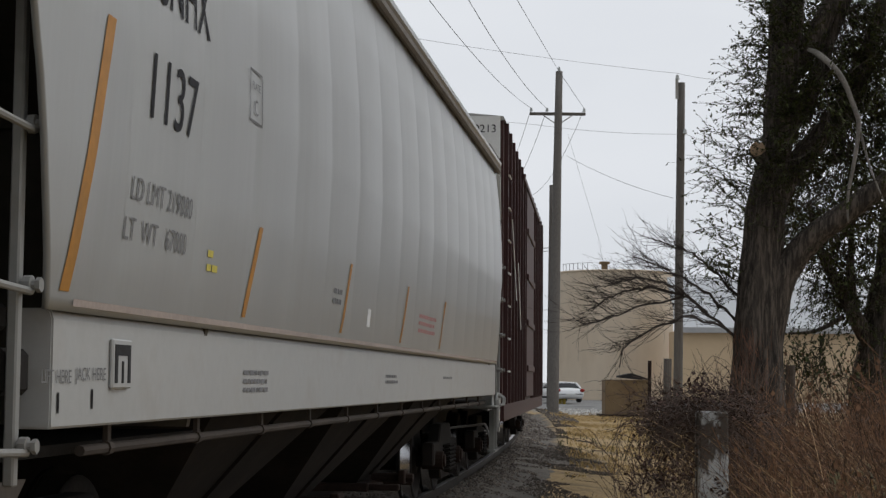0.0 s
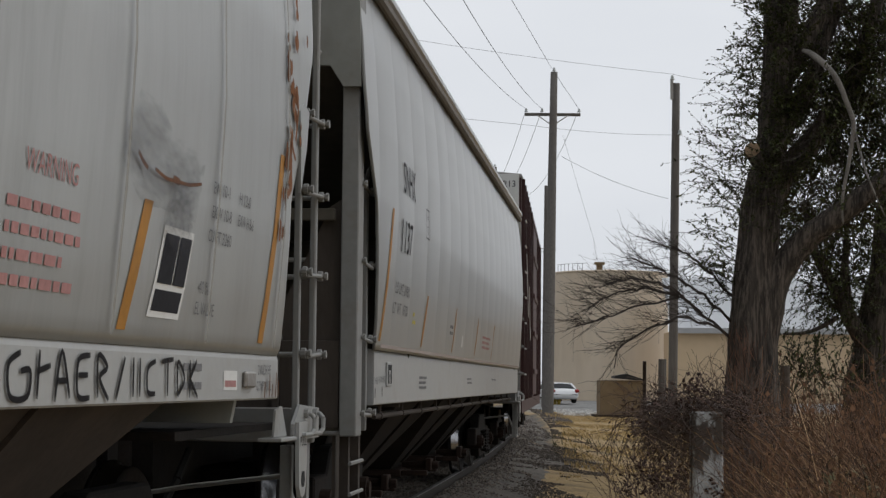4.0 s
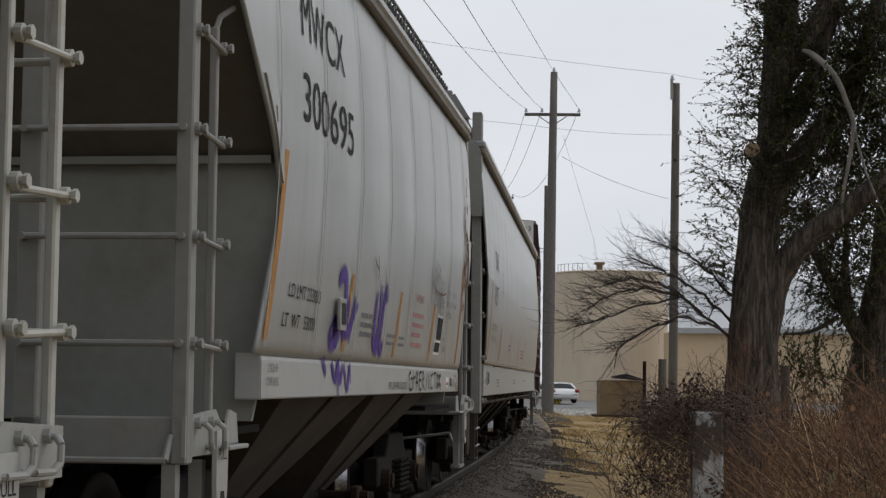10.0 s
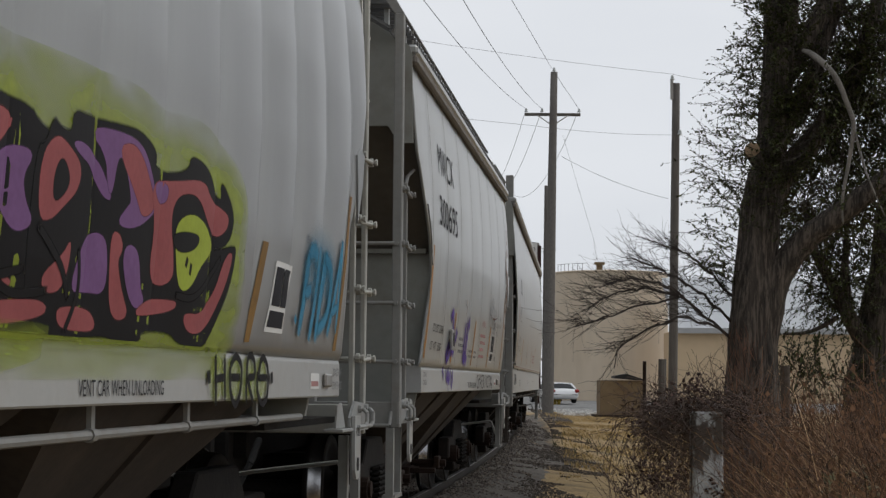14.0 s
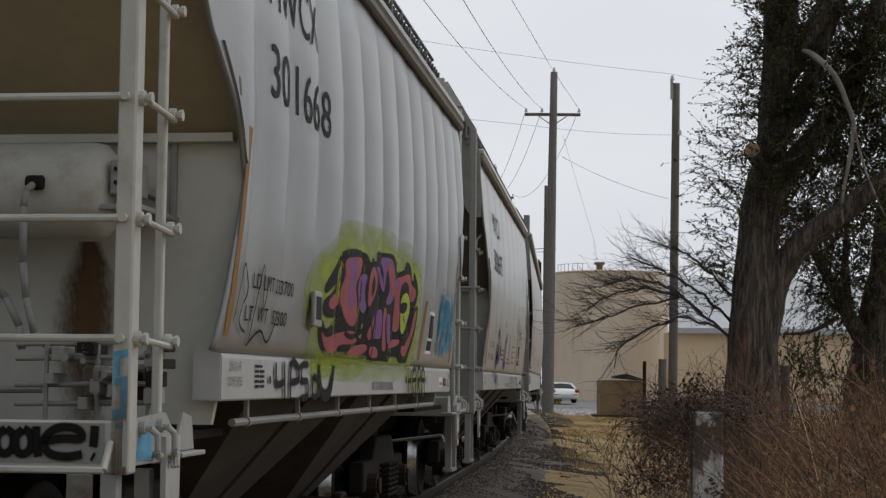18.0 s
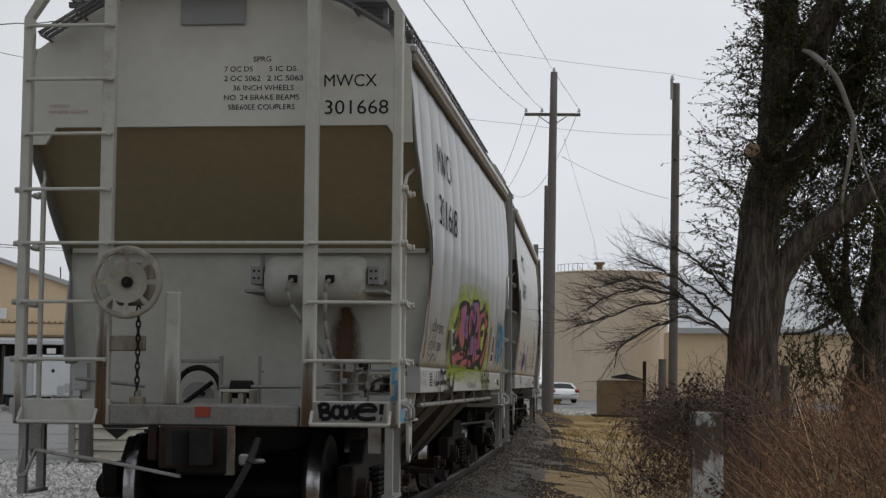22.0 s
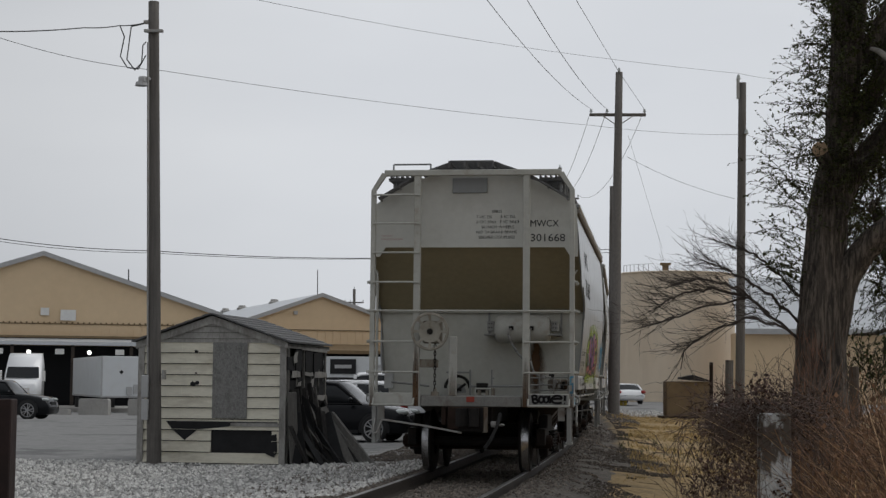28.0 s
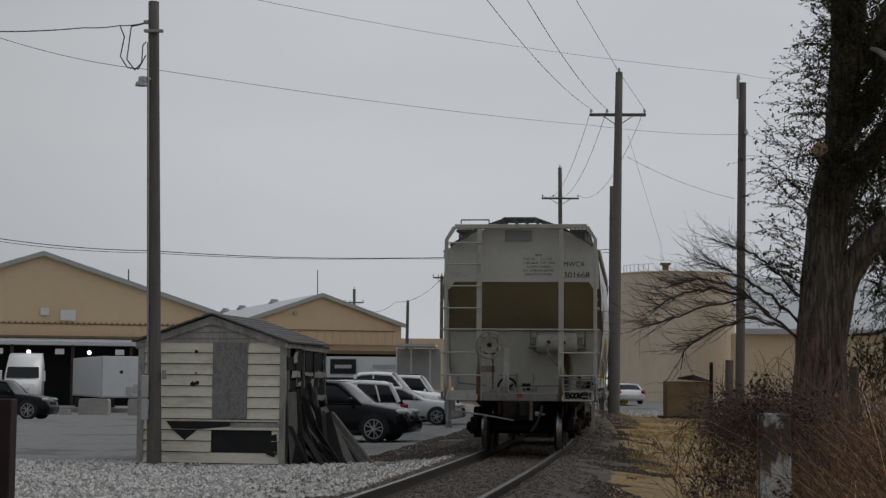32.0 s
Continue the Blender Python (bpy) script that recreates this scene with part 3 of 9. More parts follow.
class Skin:
    """The right-hand flank of a car, on which lettering and paint lie."""

    def __init__(self, car, pitch, z_lo=1.485, z_hi=3.97):
        self.car, self.pitch, self.z_lo, self.z_hi, self.layer = car, pitch, z_lo, z_hi, 0.0022

    def at(self, a, z, lift):
        return (car_side_x(z) + lift + swell(a, z, self.pitch, 1, self.z_lo, self.z_hi), a, z)

    def text(self, body, size, a, z, material, span=0.0, name="lettering", lean=0.0):
        """Lettering with capitals size high from (a, z), drawn out to the length span."""
        vs, fs = letters(body, size / 0.7, 1.0)
        x0, x1 = min(v[0] for v in vs), max(v[0] for v in vs)
        k = span / (x1 - x0) if span else 1.0
        vs = [((x - x0) * k, y) for x, y in vs]
        def lay(part_name, pts, faces):
            bm = bmesh.new()
            vv = [bm.verts.new((a + x, z + y + lean * x, 0)) for x, y in pts]
            for f in faces:
                bm.faces.new([vv[i] for i in f])
            diced(bm, 0.03)
            for v in bm.verts:
                v.co = self.at(v.co.x, v.co.y, 0.0042)
            part(part_name, bm, material, self.car)

        if size < 0.2:
            lay(name, vs, fs)
            return
        root = list(range(len(vs)))

        def find(i):
            while root[i] != i:
                i = root[i]
            return i
        for f in fs:
            for i in f[1:]:
                root[find(i)] = find(f[0])
        for r in sorted({find(i) for i in range(len(vs))}):
            ids = [i for i in range(len(vs)) if find(i) == r]
            at = {i: k for k, i in enumerate(ids)}
            lay("letter", [vs[i] for i in ids], [tuple(at[i] for i in f) for f in fs if f[0] in at])

    def bars(self, rows, a, z, length, height, gap, material, name="illegible_lettering"):
        bm = bmesh.new()
        rng = random.Random(int(a * 100) + int(z * 10))
        for r in range(rows):
            u, zz = a, z - r * (height + gap)
            while u < a + length * rng.uniform(0.75, 1.0):
                w = rng.uniform(0.03, 0.11)
                q = [self.at(u, zz, 0.0032), self.at(u + w, zz, 0.0032), self.at(u + w, zz + height, 0.0032), self.at(u, zz + height, 0.0032)]
                bm.faces.new([bm.verts.new(p) for p in q])
                u += w + 0.018
        part(name, bm, material, self.car)

    def band(self, a0, z0, a1, z1, w, material, name="reflective_stripe"):
        n = 26
        vs, fs = [], []
        for i in range(n + 1):
            k = i / n
            a, z = a0 + (a1 - a0) * k, z0 + (z1 - z0) * k
            vs += [self.at(a - w / 2, z, 0.003), self.at(a + w / 2, z, 0.003)]
        fs = [(2 * i, 2 * i + 1, 2 * i + 3, 2 * i + 2) for i in range(n)]
        solid(name, vs, fs, material, self.car)

    def stroke(self, pts, w, material, name="graffiti_stroke", lift=0.0, core=0.55):
        """A sprayed line with a solid core and fading edges, through points (a, z)."""
        p = [Vector(q) for q in pts]
        dense = []
        for i in range(len(p) - 1):
            a, b, c, d = p[max(i - 1, 0)], p[i], p[i + 1], p[min(i + 2, len(p) - 1)]
            for k in range(5):
                t = k / 5
                dense.append(0.5 * (2 * b + (c - a) * t + (2 * a - 5 * b + 4 * c - d) * t * t + (3 * b - a - 3 * c + d) * t**3))
        dense.append(p[-1])
        self.layer += 0.00009
        vs, fs, cv = [], [], []
        for i, q in enumerate(dense):
            d = dense[min(i + 1, len(dense) - 1)] - dense[max(i - 1, 0)]
            nrm = Vector((-d.y, d.x)).normalized() if d.length > 1e-6 else Vector((0, 1))
            end = min(1, 0.5 + min(i, len(dense) - 1 - i) * 0.3)
            for k, c in ((-1, 0.0), (-core, 1.0), (core, 1.0), (1, 0.0)):
                r = q + nrm * (w / 2 * k)
                vs.append(self.at(r.x, r.y, self.layer + lift))
                cv.append(c * end)
        for i in range(len(dense) - 1):
            for k in range(3):
                fs.append((4 * i + k, 4 * i + k + 1, 4 * i + 4 + k + 1, 4 * i + 4 + k))
        cover_attr(solid(name, vs, fs, material, self.car), cv)

    def fill(self, pts, material, name="graffiti_fill", edge=0.0, cover=1.0):
        """A painted area with the outline pts; edge > 0 fades it outwards over that width."""
        self.layer += 0.00009
        bm = bmesh.new()
        if name == "graffiti_fill":
            # sprayed outlines have round corners
            for _ in range(2):
                cut = []
                for i in range(len(pts)):
                    a, b = Vector(pts[i]), Vector(pts[(i + 1) % len(pts)])
                    cut += [a.lerp(b, .25), a.lerp(b, .75)]
                pts = cut
        n = len(pts)
        ring = []
        for i in range(n):
            a, b = Vector(pts[i]), Vector(pts[(i + 1) % n])
            m = max(1, int((b - a).length / 0.12))
            ring += [a + (b - a) * (k / m) for k in range(m)]
        vv = [bm.verts.new((q.x, q.y, 0)) for q in ring]
        ee = [bm.edges.new((vv[i], vv[(i + 1) % len(vv)])) for i in range(len(vv))]
        bmesh.ops.triangle_fill(bm, edges=ee, use_beauty=True)
        inner = len(bm.verts)
        bm.verts.index_update()
        if edge:
            area = sum(ring[i].x * ring[(i + 1) % len(ring)].y - ring[(i + 1) % len(ring)].x * ring[i].y for i in range(len(ring)))
            sg = 1 if area > 0 else -1
            outer = []
            for i, q in enumerate(ring):
                d = ring[(i + 1) % len(ring)] - ring[i - 1]
                nrm = Vector((d.y, -d.x)).normalized() * sg
                outer.append(bm.verts.new((q.x + nrm.x * edge, q.y + nrm.y * edge, 0)))
            for i in range(len(ring)):
                j = (i + 1) % len(ring)
                try:
                    bm.faces.new((vv[i], outer[i], outer[j], vv[j]))
                except ValueError:
                    pass
        lay = bm.verts.layers.float.new("cover")
        for i, v in enumerate(bm.verts):
            v[lay] = cover if i < inner else 0.0
        diced(bm, 0.06)
        for v in bm.verts:
            v.co = self.at(v.co.x, v.co.y, self.layer)
        part(name, bm, material, self.car)


def skin_plate(sk, pts, thick, material, name, label=""):
    """A thin plate with the outline pts (a, z) welded onto the flank."""
    bm = bmesh.new()
    ring = []
    for i in range(len(pts)):
        a, b = Vector(pts[i]), Vector(pts[(i + 1) % len(pts)])
        m = max(1, int((b - a).length / 0.05))
        ring += [a + (b - a) * (k / m) for k in range(m)]
    vv = [bm.verts.new((q.x, q.y, 0)) for q in ring]
    ee = [bm.edges.new((vv[i], vv[(i + 1) % len(vv)])) for i in range(len(vv))]
    bmesh.ops.triangle_fill(bm, edges=ee, use_beauty=True)
    low = [bm.verts.new((q.x, q.y, -1)) for q in ring]
    for i in range(len(ring)):
        j = (i + 1) % len(ring)
        bm.faces.new((vv[i], low[i], low[j], vv[j]))
    for v in bm.verts:
        v.co = sk.at(v.co.x, v.co.y, thick if v.co.z == 0 else -0.002)
    bmesh.ops.recalc_face_normals(bm, faces=bm.faces)
    return part(name, bm, material, sk.car, label)


def flank(a_lo, a_hi, z_lo, z_hi, sign, pitch, material, car):
    """One curved side sheet with shallow panel bulges between the weld seams; a_lo and a_hi give its ends by height."""
    zs = [z_lo + (z_hi - z_lo) * i / 56 for i in range(57)]
    n = int((a_hi(2.0) - a_lo(2.0)) / 0.022)
    vs, fs = [], []
    for z in zs:
        lo, hi = a_lo(z), a_hi(z)
        for i in range(n + 1):
            a = lo + (hi - lo) * i / n
            vs.append((sign * (car_side_x(z) + swell(a, z, pitch, sign, z_lo, z_hi) - 0.0003), a, z))
    w = n + 1
    for j in range(len(zs) - 1):
        for i in range(n):
            f = (j * w + i, j * w + i + 1, (j + 1) * w + i + 1, (j + 1) * w + i)
            fs.append(f if sign > 0 else f[::-1])
    ob = solid("side_sheet", vs, fs, material, car, smooth=True)
    md = ob.modifiers.new("plate", "SOLIDIFY")
    md.thickness, md.offset = 0.02, -1
    return ob


def wheelset():
    """Axle with two wheels along x, centred on the axle."""
    bm = rods(0.075, ((-0.95, 0, 0), (0.95, 0, 0)), seg=12)
    for sx in (-1, 1):
        prof = [(0.66, 0.20), (0.66, 0.44), (0.683, 0.485), (0.712, 0.487), (0.722, 0.462), (0.815, 0.452), (0.825, 0.445), (0.825, 0.37), (0.775, 0.33), (0.765, 0.17), (0.83, 0.15), (0.83, 0.07)]
        k = 36
        rings = [[bm.verts.new((sx * x, r * math.cos(2 * math.pi * i / k), r * math.sin(2 * math.pi * i / k))) for i in range(k)] for x, r in prof]
        for a, (p, q) in enumerate(zip(rings, rings[1:])):
            for i in range(k):
                f = bm.faces.new((p[i], p[(i + 1) % k], q[(i + 1) % k], q[i]))
                f.material_index = 1 if a in (3, 4) else 0
                f.smooth = True
    bmesh.ops.recalc_face_normals(bm, faces=bm.faces)
    return bm


WHEELSETS = []


def truck(car, a):
    """A two-axle freight truck: bolster, side frames with springs, bearing adapters, wheelsets."""
    t = part("truck", boxes((-0.95, -0.2, 0.42, 0.95, 0.2, 0.72), bevel=0.03), IRON, car, "dark dusty cast steel freight truck", loc=(0, a, 0))
    for sx in (-1, 1):
        out = [(-1.12, 0.40), (-1.12, 0.66), (-0.62, 0.66), (-0.42, 0.86), (0.42, 0.86), (0.62, 0.66), (1.12, 0.66), (1.12, 0.40), (0.62, 0.42), (0.40, 0.22), (-0.40, 0.22), (-0.62, 0.42)]
        bm = prism(bmesh.new(), out, "x", sx * 0.92, sx * 1.06)
        bmesh.ops.bevel(bm, geom=bm.edges[:], offset=0.015, segments=1, affect="EDGES")
        part("side_frame", bm, IRON, t)
        for u in (-0.2, 0.0, 0.2):
            coil = [(sx * 1.09 + 0.062 * math.cos(k * 0.9), u + 0.062 * math.sin(k * 0.9), 0.29 + k * 0.0066) for k in range(50)]
            part("spring", pipe(bmesh.new(), coil, 0.017, 5), IRON, t)
        for u in (-0.865, 0.865):
            bm = rods(0.105, ((sx * 0.9, u, 0.457), (sx * 1.14, u, 0.457)), seg=14)
            rod(bm, (sx * 1.13, u, 0.457), (sx * 1.165, u, 0.457), 0.07, seg=10)
            part("bearing_cap", bm, RUST, t)
    for u in (-0.35, 0.35):
        part("brake_beam", rods(0.04, ((-0.8, u, 0.35), (0.8, u, 0.35)), seg=6), RUST, t)
    for u in (-0.865, 0.865):
        ws = part("wheelset", wheelset(), IRON, t, "wheels with bright worn treads on an axle", loc=(0, u, 0.457))
        ws.data.materials.append(TREAD)
        WHEELSETS.append((ws, u))
    return t


def roof(car, L, a0, a1, material, up=0.0, walk_x=0.99):
    made = set(car.children)
    out = [(-1.55, 3.94), (-1.50, 4.06), (-1.0, 4.36), (-0.7, 4.46), (0.7, 4.46), (1.0, 4.36), (1.50, 4.06), (1.55, 3.94), (1.40, 3.94), (0.90, 4.28), (-0.90, 4.28), (-1.40, 3.94)]
    part("roof", prism(bmesh.new(), out, "y", a0, a1), material, car)
    for sx in (-1, 1):
        part("eave_rail", boxes((sx * 1.46, a0, 3.995, sx * 1.605, a1, 4.075), bevel=0.02), material, car)
        part("eave_lip", boxes((sx * 1.535, a0, 3.915, sx * 1.60, a1, 3.995), bevel=0.02), EAVE_GRIME, car, "grimy brown lower lip of the eave")
        # running board on brackets
        bm = bmesh.new()
        for x in (walk_x, walk_x + 0.08, walk_x + 0.16, walk_x + 0.24, walk_x + 0.32):
            box(bm, sx * x - 0.012, a0 + 0.1, 4.50, sx * x + 0.012, a1 - 0.1, 4.535)
        u = a0 + 0.2
        while u < a1 - 0.1:
            box(bm, sx * (walk_x - 0.02), u - 0.025, 4.455, sx * (walk_x + 0.37), u + 0.025, 4.50)
            u += 0.16
        part("running_board", bm, GRATING, car, "grey steel grating walkway")
        u = a0 + 0.4
        while u < a1 - 0.2:
            part("walkway_bracket", boxes((sx * (walk_x + 0.28), u - 0.03, 3.98, sx * (walk_x + 0.32), u + 0.03, 4.46)), material, car)
            u += 1.1
    # trough hatches
    k = 4
    span = (a1 - a0 - 1.2) / k
    for i in range(k):
        u = a0 + 0.6 + i * span
        part("roof_hatch", boxes((-0.36, u + 0.03, 4.45, 0.36, u + span - 0.03, 4.60), bevel=0.04), material, car)
    for o in car.children:
        if o not in made:
            o.location.z = up


def ladder_end(car, y, sgn, material, deep=0.0, rung=(1.51, 1.965, 2.43, 2.86, 3.305, 3.745, 4.18), gap=0.42, post=0.036, knees=True, lugs=True):
    """End framing at y: sgn -1 faces backwards (rear), +1 forwards. Posts, cross beam, rungs."""
    for x in (-1.503, 1.503):
        bm = boxes((x - post, y - min(0.05, post * 1.5) + min(0, sgn * deep), 1.0, x + post, y + min(0.05, post * 1.5) + max(0, sgn * deep), 4.25 if knees else 4.5), bevel=0.008)
        part("corner_post", bm, material, car)
        s = 1 if x > 0 else -1
        if knees:
            bm = bmesh.new()
            prism(bm, [(x - s * 0.035, 4.25), (x + s * 0.035, 4.25), (x - s * 0.13, 4.52), (x - s * 0.20, 4.49)], "y", y - 0.045, y + 0.045)
            part("post_knee", bm, material, car)
        # grab ladder on the flank beside the corner post
        fy = y - sgn * gap
        part("side_stile", boxes((x - 0.018, fy - 0.022, 1.02, x + 0.018, fy + 0.022, rung[3] + 0.1), bevel=0.006), material, car)
        for z in rung[:4]:
            bm = rods(0.013, ((x + s * 0.05, y, z), (x + s * 0.05, fy, z - 0.02)))
            for u in (y, fy):
                rod(bm, (x, u, z), (x + s * 0.075, u, z), 0.016, seg=8)
                rod(bm, (x + s * 0.03, u, z), (x + s * 0.055, u, z), 0.03, seg=10)
                rod(bm, (x + s * 0.07, u, z), (x + s * 0.085, u, z), 0.024, seg=6)
            part("rung", bm, material, car)
        # stay from the stile's head to the flank
        part("stile_stay", pipe(bmesh.new(), [(x, fy, rung[3] + 0.08), (x + s * 0.01, fy - sgn * 0.05, rung[3] + 0.16), (x + s * 0.05, fy - sgn * 0.14, rung[3] + 0.22)], 0.014), material, car)
    for x in (-0.835, 0.815):
        bm = boxes((x - 0.048, y - 0.03, 1.0, x + 0.055, y + 0.06 if sgn < 0 else y + 0.03, 4.50), bevel=0.008)
        part("inner_post", bm, material, car)
    part("top_beam", boxes((-1.34, y - 0.045, 4.47, 1.34, y + 0.045, 4.56), bevel=0.01), material, car)
    ladder_x = -1 if sgn < 0 else 1
    for i, z in enumerate(rung):
        bm = rods(0.015, ((ladder_x * 1.5, y + sgn * 0.06, z), (ladder_x * 0.8, y + sgn * 0.06, z)))
        for x in (1.5, 0.8):
            rod(bm, (ladder_x * x, y, z), (ladder_x * x, y + sgn * 0.08, z), 0.018, seg=8)
        part("rung", bm, material, car)
    for z, x0 in ((rung[0], 0.8), (rung[1], 0.8), (rung[2], -0.8)):
        bm = rods(0.015, ((-ladder_x * 1.5, y + sgn * 0.06, z), (-ladder_x * x0, y + sgn * 0.06, z)))
        rod(bm, (-ladder_x * 1.5, y, z), (-ladder_x * 1.5, y + sgn * 0.08, z), 0.018, seg=8)
        rod(bm, (-ladder_x * 0.8, y, z), (-ladder_x * 0.8, y + sgn * 0.08, z), 0.018, seg=8)
        part("grab_iron", bm, material, car)
    # end sill with steps
    part("end_sill", boxes((-0.75, y - 0.07, 1.0, 0.75, y + 0.09, 1.16), bevel=0.012), SCUFFED, car, "bare scuffed steel end sill")
    for s in (-1, 1):
        part("crossover_panel", boxes((s * 0.76, y - 0.03, 1.0, s * 1.5, y + 0.03, 1.2), bevel=0.008), material, car)
        if lugs:
            out = [(y + sgn * 0.06, 1.03), (y + sgn * 0.06, 1.20), (y - sgn * 0.44, 1.225), (y - sgn * 0.60, 1.12), (y - sgn * 0.60, 1.03)]
            part("corner_bracket", prism(bmesh.new(), out, "x", s * 1.518, s * 1.536), FITTING, car, "painted bracket plate with roping hooks")
            bm = boxes((s * 1.43, y - sgn * 0.62, 1.035, s * 1.56, y - sgn * 0.98, 1.055), bevel=0.004)
            part("bracket_foot", bm, FITTING, car)
            bm = prism(bmesh.new(), [(y - sgn * 0.66, 1.06), (y - sgn * 0.96, 1.06), (y - sgn * 0.92, 1.20), (y - sgn * 0.78, 1.22)], "x", s * 1.50, s * 1.512)
            part("jacking_plate", bm, FITTING, car, "small stencilled jacking plate")
        bm = bmesh.new()
        for z0, z1 in ((1.12, 1.02),):
            pipe(bm, [(s * 1.47, y + sgn * 0.05, z0), (s * 1.47, y + sgn * 0.13, z1), (s * 0.86, y + sgn * 0.13, z1), (s * 0.86, y + sgn * 0.05, z0)], 0.014)
        part("step_bar", bm, material, car)
        for u in (0.1, 0.33) if lugs else ():
            bm = pipe(bmesh.new(), [(s * 1.53, y - sgn * u, 1.175), (s * 1.575, y - sgn * u, 1.17), (s * 1.60, y - sgn * (u + 0.02), 1.145), (s * 1.60, y - sgn * (u + 0.025), 1.085), (s * 1.59, y - sgn * (u + 0.06), 1.06), (s * 1.57, y - sgn * (u + 0.16), 1.06), (s * 1.53, y - sgn * (u + 0.18), 1.065)], 0.013, 8)
            rod(bm, (s * 1.535, y - sgn * u, 1.175), (s * 1.56, y - sgn * u, 1.175), 0.028, seg=8)
            part("roping_hook", bm, FITTING, car)
        # sill steps hanging below
        step_paint = END_FRAME if lugs else DUSTY
        part("sill_step", boxes((s * 1.43, y - 0.04, 0.45, s * 1.49, y + 0.03, 1.0), (s * 1.43, y - sgn * 0.42 - 0.04, 0.45, s * 1.49, y - sgn * 0.42 + 0.03, 1.0), (s * 1.40, y - sgn * 0.42, 0.45, s * 1.50, y, 0.48)), step_paint, car)
        if not lugs:
            continue
        bm = bmesh.new()
        prism(bm, [(-0.105, 1.13), (0.105, 1.13), (0.10, 0.90), (0.085, 0.78), (0.05, 0.73), (0.0, 0.715), (-0.05, 0.73), (-0.085, 0.78), (-0.10, 0.90)], "x", s * 1.54, s * 1.562)
        o = part("pull_lug", bm, SILL_WHITE, car, "pale drop-shaped pulling lug")
        o.location = (0, y - sgn * 0.47, 0)
        part("lug_eye", prism(bmesh.new(), [(-0.025, 0.86), (0.025, 0.86), (0.04, 0.815), (0.022, 0.775), (-0.022, 0.775), (-0.04, 0.815)], "x", s * 1.5615, s * 1.566), TAR, o)
        if s > 0:
            vs, fs = letters("PULL", 0.075, 0.95)
            solid("lug_lettering", [(1.5635, -0.078 + u, 1.0 + v) for u, v in vs], fs, BLACK, o)
    # coupler and draft gear
    bm = boxes((-0.2, y - 0.1, 0.62, 0.2, y - sgn * 1.2, 1.0), bevel=0.02)
    part("draft_gear", bm, IRON, car)
    bm = boxes((-0.09, y, 0.78, 0.09, y + sgn * 0.38, 0.93), bevel=0.02)
    prism(bm, [(-0.16, y + sgn * 0.36), (0.16, y + sgn * 0.36), (0.17, y + sgn * 0.52), (0.04, y + sgn * 0.60), (0.02, y + sgn * 0.50), (-0.10, y + sgn * 0.58), (-0.17, y + sgn * 0.5)], "z", 0.72, 0.98)
    part("coupler", bm, IRON, car, "dark greasy steel knuckle coupler")
    part("uncoupling_lever", pipe(bmesh.new(), [(sgn * 0.1, y + sgn * 0.32, 0.62), (sgn * 0.7, y + sgn * 0.22, 0.72), (sgn * 1.32, y + sgn * 0.12, 0.80), (sgn * 1.40, y + sgn * 0.12, 0.60), (sgn * 1.46, y + sgn * 0.12, 0.60), (sgn * 1.42, y + sgn * 0.12, 0.82)], 0.015), BARE, car)
    part("air_hose", pipe(bmesh.new(), [(-sgn * 0.45, y + sgn * 0.1, 0.9), (-sgn * 0.42, y + sgn * 0.28, 0.72), (-sgn * 0.33, y + sgn * 0.36, 0.52), (-sgn * 0.25, y + sgn * 0.38, 0.40)], 0.028), TYRE, car)


def hopper_end(car, y, sgn, material, depth=1.45, slope=None, wall=None, plate=None):
    """Body end: upright top plate with dropped corners, slope sheet under it, upright lower bulkhead."""
    def yy(d):
        return y - sgn * d
    half = [(0.7, 4.505), (1.12, 4.36), (1.54, 4.06), (1.56, 3.98), (1.575, 3.27), (1.46, 3.27), (1.37, 3.41)]
    out = half + [(-u, v) for u, v in half[::-1]]
    part("end_plate", prism(bmesh.new(), out, "y", min(yy(0.30), yy(0.34)), max(yy(0.30), yy(0.34))), plate or ENDPLATE, car)
    vs, fs = [], []
    zs = [3.44, 3.2, 2.95, 2.7, 2.46]
    for back in (0.0, 0.05):
        for z in zs:
            d = 0.335 + (3.44 - z) / 0.98 * (depth - 0.335) + back
            vs += [(-(car_side_x(z) - 0.016), yy(d), z), (car_side_x(z) - 0.016, yy(d), z)]
    n = len(zs)
    for i in range(n - 1):
        a = 2 * i
        b = a + 2 * n
        fs += [(a, a + 1, a + 3, a + 2), (b + 2, b + 3, b + 1, b), (a + 1, b + 1, b + 3, a + 3), (a, a + 2, b + 2, b)]
    solid("slope_sheet", vs, fs, slope or SLOPE, car, "grimy sloping end sheet, colour darkened for the shade under its overhang")
    w = [car_side_x(z) - 0.016 for z in (2.50, 2.0, 1.6)]
    bm = prism(bmesh.new(), [(-w[0], 2.50), (w[0], 2.50), (w[1], 2.0), (w[2], 1.6), (1.46, 1.15), (-1.46, 1.15), (-w[2], 1.6), (-w[1], 2.0)], "y", min(yy(depth - 0.02), yy(depth + 0.03)), max(yy(depth - 0.02), yy(depth + 0.03)))
    part("bulkhead", bm, wall or BULKHEAD, car)
    part("bulkhead_flange", boxes((-1.56, yy(depth - 0.10), 2.46, 1.56, yy(depth - 0.01), 2.50)), wall or BULKHEAD, car)
    part("shear_plate", boxes((-1.36, min(yy(0.05), yy(depth + 0.6)), 1.08, 1.36, max(yy(0.05), yy(depth + 0.6)), 1.12)), IRON, car)
    part("centre_sill", boxes((-0.3, min(yy(0.1), yy(3)), 0.75, 0.3, max(yy(0.1), yy(3)), 1.08)), IRON, car)


